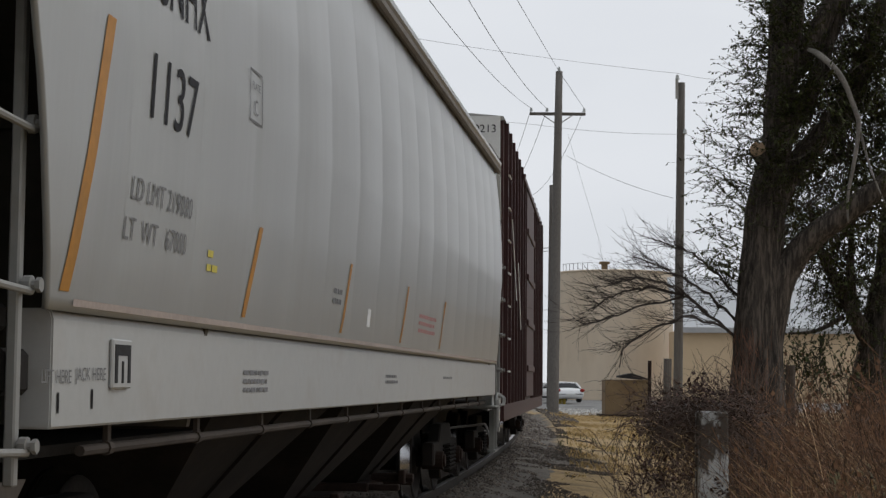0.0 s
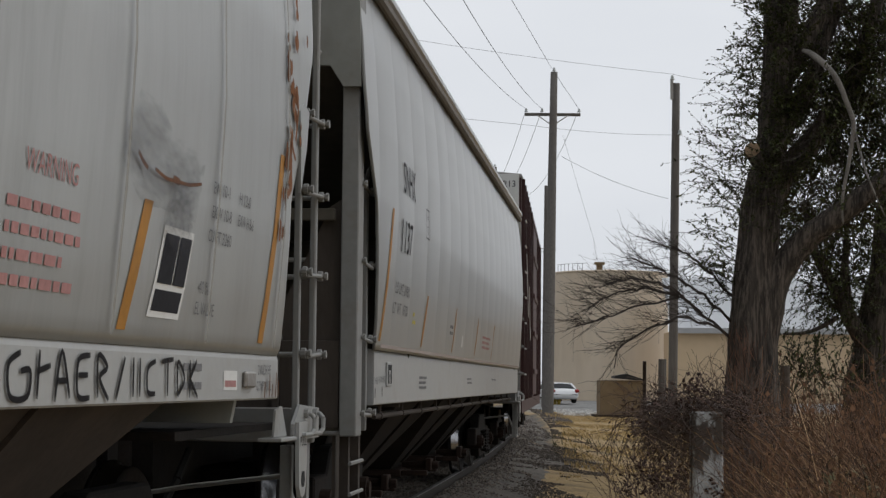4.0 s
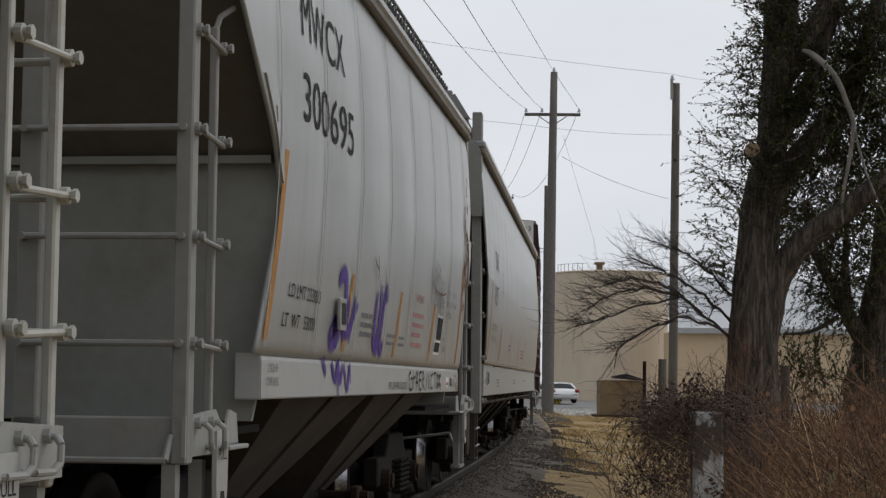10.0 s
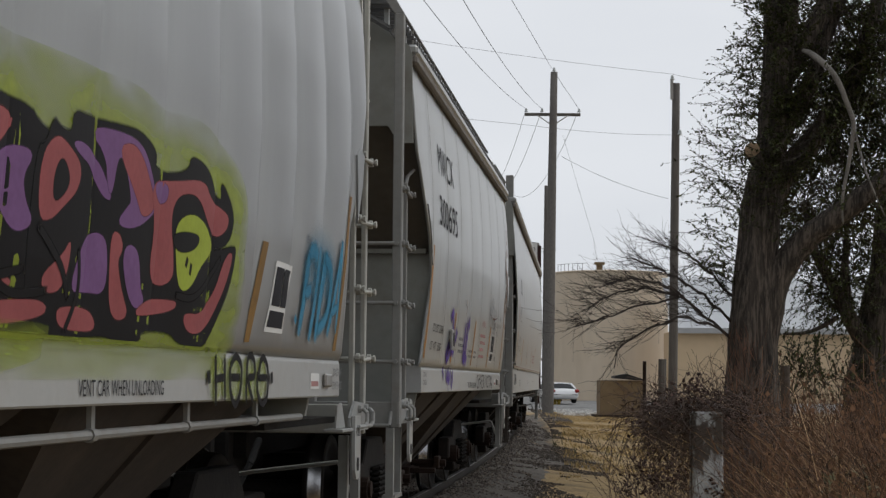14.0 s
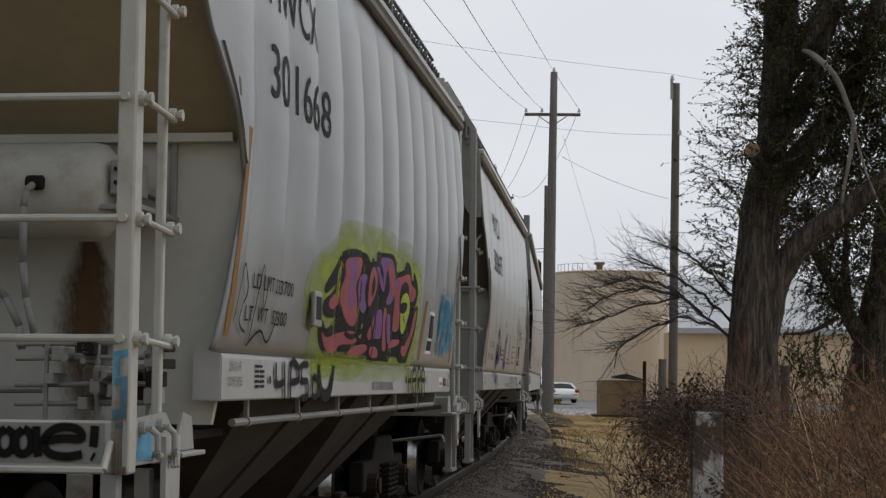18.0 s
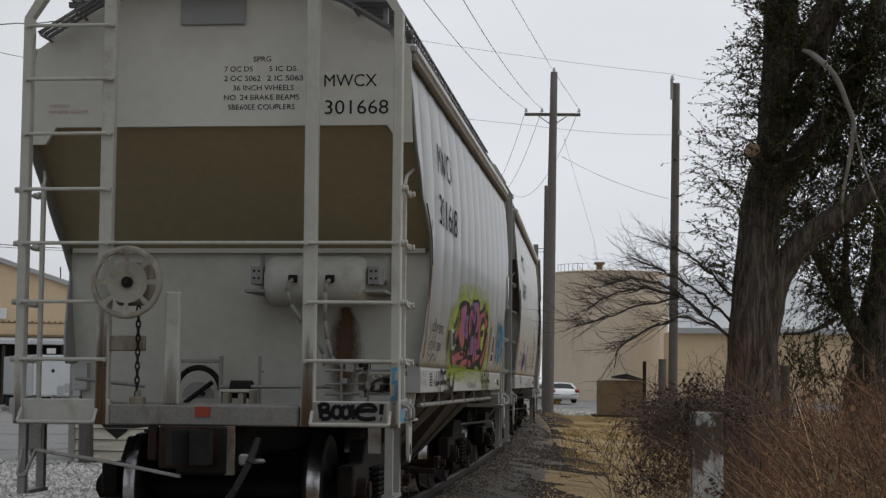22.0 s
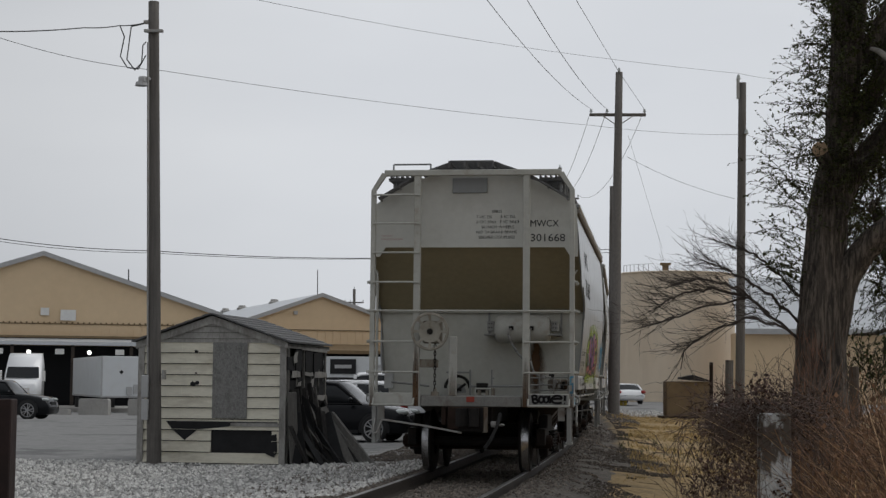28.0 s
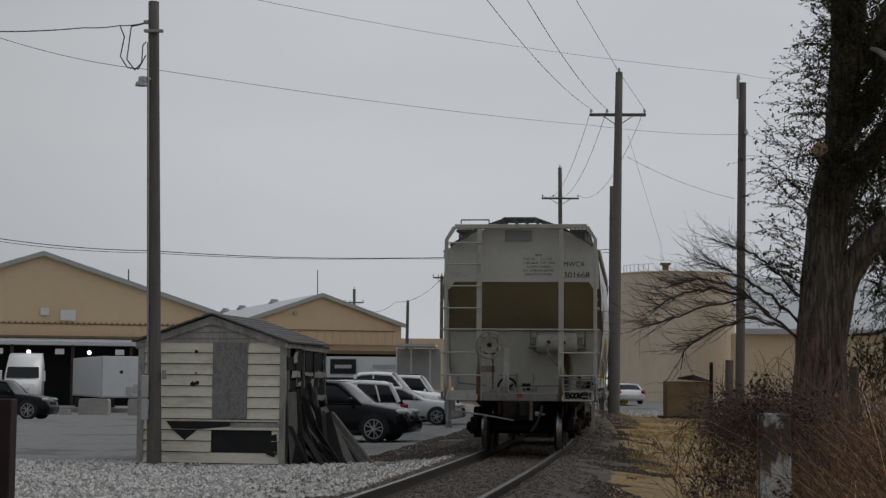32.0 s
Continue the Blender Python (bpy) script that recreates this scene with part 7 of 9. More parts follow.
    for rows in ([(4.15, Y, 1.98), (3.70, Y - .1, 2.36), (3.36, Y - .2, 2.60), (2.73, Y - .2, 2.45), (2.3, Y - .3, 2.28), (1.85, Y - .3, 2.13)],
                 [(4.15, Y, 1.95), (3.89, Y - .2, 2.17), (3.40, Y - .3, 2.31), (2.97, Y - .3, 2.15), (2.48, Y - .3, 1.87), (2.43, Y - .3, 1.55)],
                 [(4.2, Y, 2.2), (3.75, Y, 2.62), (3.36, Y, 2.87), (3.1, Y, 3.0), (2.75, Y, 3.15)],
                 [(4.25, Y, 2.5), (3.9, Y + .2, 2.95), (3.5, Y + .2, 3.25), (3.05, Y + .2, 3.42)],
                 [(3.70, Y - .1, 2.36), (3.2, Y - .3, 2.72), (2.7, Y - .4, 2.84), (2.2, Y - .4, 2.7)],
                 [(3.36, Y - .2, 2.6), (2.9, Y - .2, 2.72), (2.45, Y - .2, 2.62), (2.05, Y - .3, 2.42)]):
        v = [Vector(r) for r in rows]
        tube_verts(*tw2, [along(v, k / 16) + Vector((0, 0, rng.uniform(-.03, .03))) for k in range(17)], .028, .008)
        for i in range(56):
            k = rng.uniform(.1, .97)
            q = along(v, k)
            go = (along(v, k + .03) - q).normalized()
            spray(tw2, ([], []), q, (go.x + rng.uniform(-.5, .4), rng.uniform(-.4, .4), go.z * .5 + rng.uniform(-.35, .7)), rng.uniform(.2, .75), rng, 0, .05, .0052, droop=-.2, depth=1)
    tagged(solid("bare_twig_growth", *tw2, TWIG, tr, "thin bare drooping branches"), kind="stuff")


near_tree()


def far_tree():
    tr = thing("elm_tree", "leaning dark elm at the brush edge", "tree")
    Y = 30.0
    rng = random.Random(5)
    bm = bmesh.new()
    stem = limb(bm, [(7.55, Y, -.4, .50), (7.6, Y, .9, .42), (7.75, Y, 2.0, .40), (8.0, Y, 3.2, .38), (8.2, Y, 4.6, .34), (8.5, Y, 6.5, .28), (8.6, Y, 9, .15)], 40, .07, .05, 8)
    part("trunk", bm, BARK, tr, smooth=True)
    limbs = []
    for rows in ([(7.7, Y - .1, 1.9, .2), (7.3, Y - .2, 2.45, .15), (7.0, Y - .3, 3.0, .12), (6.6, Y - .4, 3.7, .08), (6.4, Y - .4, 4.6, .05)],
                 [(7.25, Y - .2, 2.5, .09), (7.15, Y - .3, 3.4, .07), (7.2, Y - .3, 4.3, .05)],
                 [(7.0, Y - .3, 2.55, .05), (6.5, Y - .4, 2.3, .035), (6.0, Y - .5, 2.25, .02)]):
        bm = bmesh.new()
        limbs.append(limb(bm, rows, 8, .08))
        part("limb", bm, BARK, tr, smooth=True)
    tw, lv = ([], []), ([], [])
    for i in range(260):
        q = along(limbs[rng.choice((0, 0, 1))], rng.uniform(.25, 1))
        spray(tw, lv, q, (rng.uniform(-1, .8), rng.uniform(-.6, .6), rng.uniform(-.7, .9)), rng.uniform(.4, 1.1), rng, 14, .066, .008)
    for i in range(520):
        q = Vector((rng.uniform(5.9, 9.2), Y + rng.uniform(-.8, 1), rng.uniform(3.3, 8.5)))
        spray(tw, lv, q, (rng.uniform(-1, 1), rng.uniform(-.6, .6), rng.uniform(-.9, .7)), rng.uniform(.5, 1.2), rng, 20, .072, .008)
    for i in range(90):
        q = Vector((rng.uniform(5.7, 7.6), Y + rng.uniform(-1.5, .5), rng.uniform(.7, 1.7)))
        spray(tw, lv, q, (rng.uniform(-.6, .6), rng.uniform(-.3, .3), 1), rng.uniform(.5, 1.0), rng, 11, .085, .008)
    tagged(solid("twig_growth", *tw, TWIG, tr), kind="stuff")
    tagged(solid("foliage", *lv, LEAF, tr), kind="stuff")


far_tree()


def blades(name, label, rows, material, rng, w0=0.004, seg=3, bend=0.3, category="weeds"):
    """Thin flat stems: rows of (x, y, z, height); each bends its own way."""
    vs, fs = [], []
    for x, y, z, h in rows:
        a, b = rng.uniform(0, 6.28), rng.uniform(.3, 1) * bend * h
        dx, dy = math.cos(a) * b, math.sin(a) * b * .6
        w = w0 * rng.uniform(.6, 1.4)
        base = len(vs)
        for i in range(seg + 1):
            t = i / seg
            k = w * (1 - .75 * t)
            c = (x + dx * t * t, y + dy * t * t, z + h * t * (1 - .12 * bend * t))
            vs += [(c[0] - k, c[1], c[2]), (c[0] + k, c[1], c[2])]
        for i in range(seg):
            fs.append((base + 2 * i, base + 2 * i + 1, base + 2 * i + 3, base + 2 * i + 2))
    return tagged(solid(name, vs, fs, material), label, category, kind="stuff")


def brush():
    rng = random.Random(33)
    rows = []
    while len(rows) < 5600:
        y = rng.uniform(7.6, 17.0)
        x = rng.uniform(.17, .42) * y + rng.uniform(-.05, .2)
        edge = (x / y - .158) / .06
        if rng.random() > min(1, max(.04, edge)):
            continue
        h = rng.uniform(.75, 1.5) + .28 * min(1, max(0, edge - .5)) + (.30 if rng.random() < .1 else 0) + .2 * noise.noise((x * 1.5, y * 1.5, 0))
        rows.append((x, y, -.36, h))
    blades("dry_weeds", "dense tangle of tall rust-brown dry weeds", rows[:2900], STEM, rng, .003, 5, .75)
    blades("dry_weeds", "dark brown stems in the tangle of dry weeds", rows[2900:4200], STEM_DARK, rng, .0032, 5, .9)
    blades("dry_weeds", "tan stems in the tangle of dry weeds", rows[4200:], STEM_TAN, rng, .0026, 6, 1.2)
    # short stalks added as a dark backing for the shaded gaps low in the tangle
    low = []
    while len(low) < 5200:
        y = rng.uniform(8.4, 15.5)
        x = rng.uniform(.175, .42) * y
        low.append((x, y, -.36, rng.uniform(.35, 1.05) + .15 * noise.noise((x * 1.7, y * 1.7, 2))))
    blades("weed_backing", "short dark stalks backing the shaded foot of the weeds", low, STEM_DARK, rng, .005, 4, 1.1)
    curls = []
    while len(curls) < 2600:
        y = rng.uniform(8.2, 14)
        curls.append((rng.uniform(.205, .42) * y, y, rng.uniform(-.3, .35), rng.uniform(.35, .95)))
    blades("curled_grass", "curled tan blades of dead grass among the weeds", curls, STEM_TAN, rng, .0028, 6, 1.9, "grass")
    # a feathery rust-red plume beside the post
    vs, fs = [], []
    for i in range(330):
        t = rng.random() ** .8
        c = Vector((2.155 + rng.gauss(0, .05 + .02 * t), 12.0 + rng.uniform(-.15, .15), .35 + 1.35 * t))
        d = Vector((rng.uniform(-.5, .5), rng.uniform(-.2, .2), 1)).normalized() * rng.uniform(.05, .14)
        b = len(vs)
        u = Vector((.0014, 0, .0004))
        vs += [c - u, c + u, c + d + u * .4, c + d - u * .4]
        fs.append((b, b + 1, b + 2, b + 3))
    tagged(solid("dry_plume", vs, fs, mat("rust_red_plume", (.15, .075, .048), .9, vary=.3, bump=0, island=.5)), "feathery rust-red dry weed plume before the tree", "weeds", kind="stuff")
    shrub = ([], [])
    vs, fs = [], []
    for x, y, z, h in rows[::1]:
        for _ in range(3):
            t = rng.uniform(.45, 1)
            c = Vector((x + rng.uniform(-.06, .06), y + rng.uniform(-.05, .05), z + h * t))
            d = Vector((rng.uniform(-1, 1), rng.uniform(-.6, .6), rng.uniform(.05, 1.1))).normalized() * rng.uniform(.06, .2)
            b = len(vs)
            u = Vector((.0022, 0, .0012))
            vs += [c - u, c + u, c + d + u * .5, c + d - u * .5]
            fs.append((b, b + 1, b + 2, b + 3))
            if rng.random() < .45:
                q = c + d
                b = len(vs)
                s = rng.uniform(.006, .014)
                vs += [q, q + Vector((s, 0, s)), q + Vector((0, 0, 2.4 * s)), q + Vector((-s, 0, s))]
                fs.append((b, b + 1, b + 2, b + 3))
    for i in range(520):
        y = rng.uniform(8.3, 15)
        c = Vector((y * rng.uniform(.168, .42), y, -.36))
        top, d, pts = rng.uniform(1.0, 1.95), Vector((rng.uniform(-.5, .5), 0, 1)).normalized(), [c.copy()]
        for k in range(8):
            d = (d + Vector((rng.uniform(-.4, .4), rng.uniform(-.3, .3), rng.uniform(-.25, .3)))).normalized()
            c = c + d * top / 8
            pts.append(c.copy())
        tube_verts(*shrub, pts, .0045, .0015)
        for _ in range(9):
            q = rng.choice(pts[3:])
            e = q + Vector((rng.uniform(-.22, .22), rng.uniform(-.1, .1), rng.uniform(-.05, .2)))
            tube_verts(*shrub, [q, q.lerp(e, .5) + Vector((0, 0, rng.uniform(-.03, .03))), e], .0024, .001)
    tagged(solid("bare_shrub", *shrub, VINE), "bare twiggy dark shrub tangled among the weeds", "shrub", kind="stuff")
    tagged(solid("weed_shoots", vs, fs, STEM), "fine rust-brown side shoots and seed heads of dry weeds", "weeds", kind="stuff")
    rows = []
    while len(rows) < 1700:
        y = rng.uniform(8.0, 19.0)
        x = rng.uniform(.2, .42) * y
        rows.append((x, y, -.36, rng.uniform(.5, 1.5)))
    blades("pale_dry_stalks", "pale bent stalks among the dry weeds", rows[:900], STEM_PALE, rng, .003, 6, 1.3)
    rows = []
    while len(rows) < 3000:
        y = rng.uniform(16.0, 27.0)
        x = rng.uniform(.165, .40) * y
        rows.append((x, y, -.36, rng.uniform(.6, 1.75)))
    for k in range(60):
        rows.append((18 * rng.gauss(.183, .007), 18 + rng.uniform(-.5, .5), -.36, rng.uniform(1.3, 2.25)))
    blades("dry_weeds", "far dry brown weeds round the trees", rows, STEM, rng, .006, 4, .35)
    # green ground growth showing at the base
    vs, fs = [], []
    for i in range(1500):
        y = rng.uniform(8.5, 12)
        c = Vector((y * rng.uniform(.225, .31), y, rng.uniform(.1, .85)))
        leaf(vs, fs, c, Vector((rng.uniform(-1, 1), rng.uniform(-1, 1), rng.uniform(-.4, 1))).normalized(), rng.uniform(.04, .09), rng)
    tagged(solid("green_weeds", vs, fs, GREEN_WEED), "low green weed leaves under the dry stems", "weeds", kind="stuff")


brush()


def vine_heap():
    rng = random.Random(17)
    vs, fs = [], []
    for i in range(1000):
        a = rng.uniform(0, 1) ** .8
        c = Vector((1.16 + .62 * a + rng.gauss(0, .07), 9.5 + rng.uniform(0, 1.0), 1.08 + .09 * math.sin(.3 + a * 2.2) + rng.gauss(0, .07)))
        pts, d = [c.copy()], Vector((rng.uniform(-1, 1), rng.uniform(-.5, .5), rng.uniform(-.5, .6))).normalized()
        hang = rng.random() < .2
        n = 9 if hang else 6
        for k in range(n):
            d = (d + Vector((rng.uniform(-.5, .5), rng.uniform(-.3, .3), rng.uniform(-.5, .3) - (.38 if hang else 0)))).normalized()
            c = c + d * rng.uniform(.025, .075)
            pts.append(c.copy())
        tube_verts(vs, fs, pts, rng.uniform(.0014, .0034), .001)
    tagged(solid("dead_vines", vs, fs, VINE), "heap of dead dark vines hanging over the post", "vines", kind="stuff")
    vs, fs = [], []
    for cx, cz, r, n in ((1.055, .80, .03, 60), (1.03, .755, .022, 40), (1.19, .80, .03, 60), (1.22, .84, .02, 30), (1.43, 1.365, .03, 60), (1.40, 1.33, .02, 30), (1.12, .90, .025, 40), (1.30, .88, .03, 60), (1.54, .78, .03, 50), (1.50, .60, .02, 30), (1.33, .62, .02, 30)):
        for _ in range(n):
            c = Vector((cx + rng.gauss(0, r), 9.45 + rng.uniform(-.05, .1), cz + rng.gauss(0, r)))
            leaf(vs, fs, c, Vector((rng.uniform(-1, 1), rng.uniform(-1, 1), rng.uniform(-1, .3))).normalized(), rng.uniform(.02, .045), rng)
    for i in range(3600):
        a = rng.uniform(0, 1)
        low = rng.random() < .30
        c = Vector((1.16 + .62 * a + rng.gauss(0, .06), 9.48 + rng.uniform(0, .9), (rng.uniform(.72, 1.0) if low else 1.09 + .14 * math.sin(.3 + a * 2.2) + rng.gauss(0, .08))))
        leaf(vs, fs, c, Vector((rng.uniform(-1, 1), rng.uniform(-1, 1), rng.uniform(-1, .3))).normalized(), rng.uniform(.012, .04), rng)
    tagged(solid("withered_leaves", vs, fs, mat("withered_leaf", (.062, .034, .027), .9, vary=.3, bump=0, island=.5)), "withered brown leaves on the vines", "vines", kind="stuff")
    # hazy fine twigs on the track side of the heap
    vs, fs = [], []
    for i in range(120):
        y = rng.uniform(11, 20)
        c = Vector((y * rng.uniform(.105, .178), y, rng.uniform(-.3, .2)))
        top = rng.uniform(.5, 1.05) if c.x / y < .13 else rng.uniform(.7, 1.3)
        pts, d = [c.copy()], Vector((rng.uniform(-.5, .5), 0, 1)).normalized()
        for k in range(6):
            d = (d + Vector((rng.uniform(-.4, .4), rng.uniform(-.3, .3), rng.uniform(-.2, .3)))).normalized()
            c = c + d * top / 6
            pts.append(c.copy())
        tube_verts(vs, fs, pts, .004, .0015)
        for _ in range(4):
            q = rng.choice(pts[2:])
            tube_verts(vs, fs, [q, q + Vector((rng.uniform(-.15, .15), rng.uniform(-.1, .1), rng.uniform(-.05, .18)))], .0022, .001)
    tagged(solid("bare_shrub_twigs", vs, fs, VINE), "fine bare grey-brown shrub twigs", "shrub", kind="stuff")


vine_heap()
wp = thing("painted_post", "old square post with peeling white paint under dead vines", "post")
part("shaft", boxes((1.43, 9.55, -.45, 1.60, 9.72, 1.20), bevel=.012), PEELING, wp)


def turf():
    rng = random.Random(9)
    rows = []
    while len(rows) < 24000:
        y = rng.uniform(21, 62) if rng.random() < .75 else rng.uniform(60, 78)
        lat = rng.uniform(2.2, 9.5)
        x = lat + TRACK_X + math.tan(TRACK_HEAD) * y - .5 * TRACK_BEND * 1.03 * y * y
        if x / y < .03 or noise.noise((x * .55, y * .3, 5)) < -.12 + (.25 if lat < 3 else 0):
            continue
        rows.append((x, y, ground_z(x, y) - .01, rng.uniform(.02, .055) if y < 31 else rng.uniform(.04, .13)))
    blades("dry_grass", "short straw-yellow dry grass on the verge", rows, STEM_PALE, rng, .007, 2, .8, "grass")
    rows = []
    while len(rows) < 180:
        y = rng.uniform(36, 48)
        lat = rng.uniform(1.9, 4.4)
        x = lat + TRACK_X + math.tan(TRACK_HEAD) * y - .5 * TRACK_BEND * 1.03 * y * y
        rows.append((x, y, ground_z(x, y), rng.uniform(.04, .14)))
    blades("green_weeds", "low dusty green weeds beside the ballast", rows, GREEN_WEED, rng, .012, 2, .9, "weeds")


turf()


def stones():
    """Loose ballast: small faceted stones, denser and lighter round the shed."""
    rng = np.random.default_rng(3)
    octa = np.array([(1, 0, 0), (0, 1, 0), (-1, 0, 0), (0, -1, 0), (0, 0, .8), (0, 0, -.6)])
    tri = np.array([(0, 1, 4), (1, 2, 4), (2, 3, 4), (3, 0, 4), (1, 0, 5), (2, 1, 5), (3, 2, 5), (0, 3, 5)])

    def lay(name, label, n, y_lo, y_hi, lat_lo, lat_hi, size, material, keep):
        vs, fs = [], []
        while len(fs) < n * 8:
            y, lat = rng.uniform(y_lo, y_hi), rng.uniform(lat_lo, lat_hi)
            x = lat + TRACK_X + math.tan(TRACK_HEAD) * y - .5 * TRACK_BEND * 1.03 * y * y
            if not keep(x, y, lat):
                continue
            s = size * rng.uniform(.5, 1.5)
            v = octa * s * rng.uniform(.6, 1.3, (6, 1)) + rng.normal(0, s * .12, (6, 3))
            a = rng.uniform(0, 6.28)
            c, q = math.cos(a), math.sin(a)
            base = len(vs)
            z = ground_z(x, y)
            if abs(lat) < 2.3:
                z = max(z, bed_z(lat, x, y))
            for p in v:
                vs.append((x + p[0] * c - p[1] * q, y + p[0] * q + p[1] * c, z + p[2] + s * .25))
            fs += [tuple(base + t) for t in tri]
        tagged(solid(name, vs, fs, material), label, "gravel", kind="stuff")

    not_rail = lambda x, y, lat: not (.66 < abs(lat) < .86) and (lat < 1.55 + .9 * noise.noise((x * 1.7, y * 1.7, 4)) or y > 60)
    lay("gravel", "pale crushed stone before the shed", 15000, 21.5, 33.5, -13, -1.2, .032, STONE, lambda x, y, lat: not_rail(x, y, lat) and x / y > -.34 and not (-7.2 < x < -4.2 and y > 32.4))
    lay("ballast", "dusty ballast stones between and beside the rails", 26000, 21, 50, -3.4, 3.0, .021, mat("dusty_ballast_stone", (.13, .11, .093), .95, vary=.25, scale=9, bump=.3, island=.5), not_rail)
    lay("ballast", "dusty far ballast stones beside the rails", 4500, 48, 80, -3.2, 3.0, .045, mat("dusty_ballast_stone", (.13, .11, .093), .95, vary=.25, scale=9, bump=.3, island=.5), not_rail)
    lay("verge_dirt", "dark dirt clods and small stones along the verge", 9000, 22, 60, 1.7, 3.3, .014, mat("dark_dirt_clod", (.07, .057, .046), .95, vary=.3, scale=9, bump=.3, island=.6), lambda x, y, lat: noise.noise((x * .9, y * .5, 1)) > (lat - 2.3) * .6)
    lay("rubble", "dark dirt and rubble clumps on the verge", 1800, 30.8, 38.0, 1.2, 3.3, .02, mat("dark_rubble", (.075, .062, .05), .95, vary=.3, scale=9, bump=.3, island=.6), lambda x, y, lat: noise.noise((x * 1.1, y * .9, 1)) > .12)
    lay("gravel_pile", "small grey gravel heap at the pole's foot", 1500, 74, 84, 3.2, 5.2, .06, STONE, lambda x, y, lat: True)


stones()


# ---- markings and fittings of the cars ----
def roof_ends(car):
    """Grating platforms, sloping walkways and handhold hoops at both ends of the roof."""
    for a in (0.02, 9.95):
        bm = bmesh.new()
        for i in range(11):
            box(bm, -.34, a - .05 + i * .1, 4.675, .31, a - .02 + i * .1, 4.70)
        for x in (-.35, -.12, .09, .31):
            box(bm, x - .014, a - .08, 4.60, x + .014, a + 1.02, 4.69)
        part("roof_platform", bm, GRATING, car, "dark steel grating platform")
        for s in (-1, 1):
            tilt = Matrix.Translation((s * .33, a, 4.68)) @ Matrix.Rotation(s * radians(20), 4, "Y")
            slope = Matrix.Translation((s * .84, a, 4.50)) @ Matrix.Rotation(s * radians(31), 4, "Y")
            for m, w in ((tilt, .48), (slope, .70)):
                bm = bmesh.new()
                for i in range(9):
                    box(bm, 0, i * .1, -.01, s * w, .035 + i * .1, .012, m=m)
                for k in (0.01, .5, .99):
                    box(bm, s * w * k - .008, 0, -.03, s * w * k + .008, .86, .014, m=m)
                part("roof_end_walkway", bm, GRATING, car, "steel grating walkway")
    # posts under the running board's outer edge
    for s in (-1, 1):
        for k in range(17):
            part("walkway_post", rods(.014, ((s * 1.34, .9 + k * .55, 4.12), (s * 1.34, .9 + k * .55, 4.555)), seg=6), END_FRAME, car)
        part("walkway_rail", rods(.016, ((s * 1.34, .6, 4.555), (s * 1.34, 10.2, 4.555)), seg=6), GRATING, car)


roof_ends(car_c)
roof_ends(car_b)


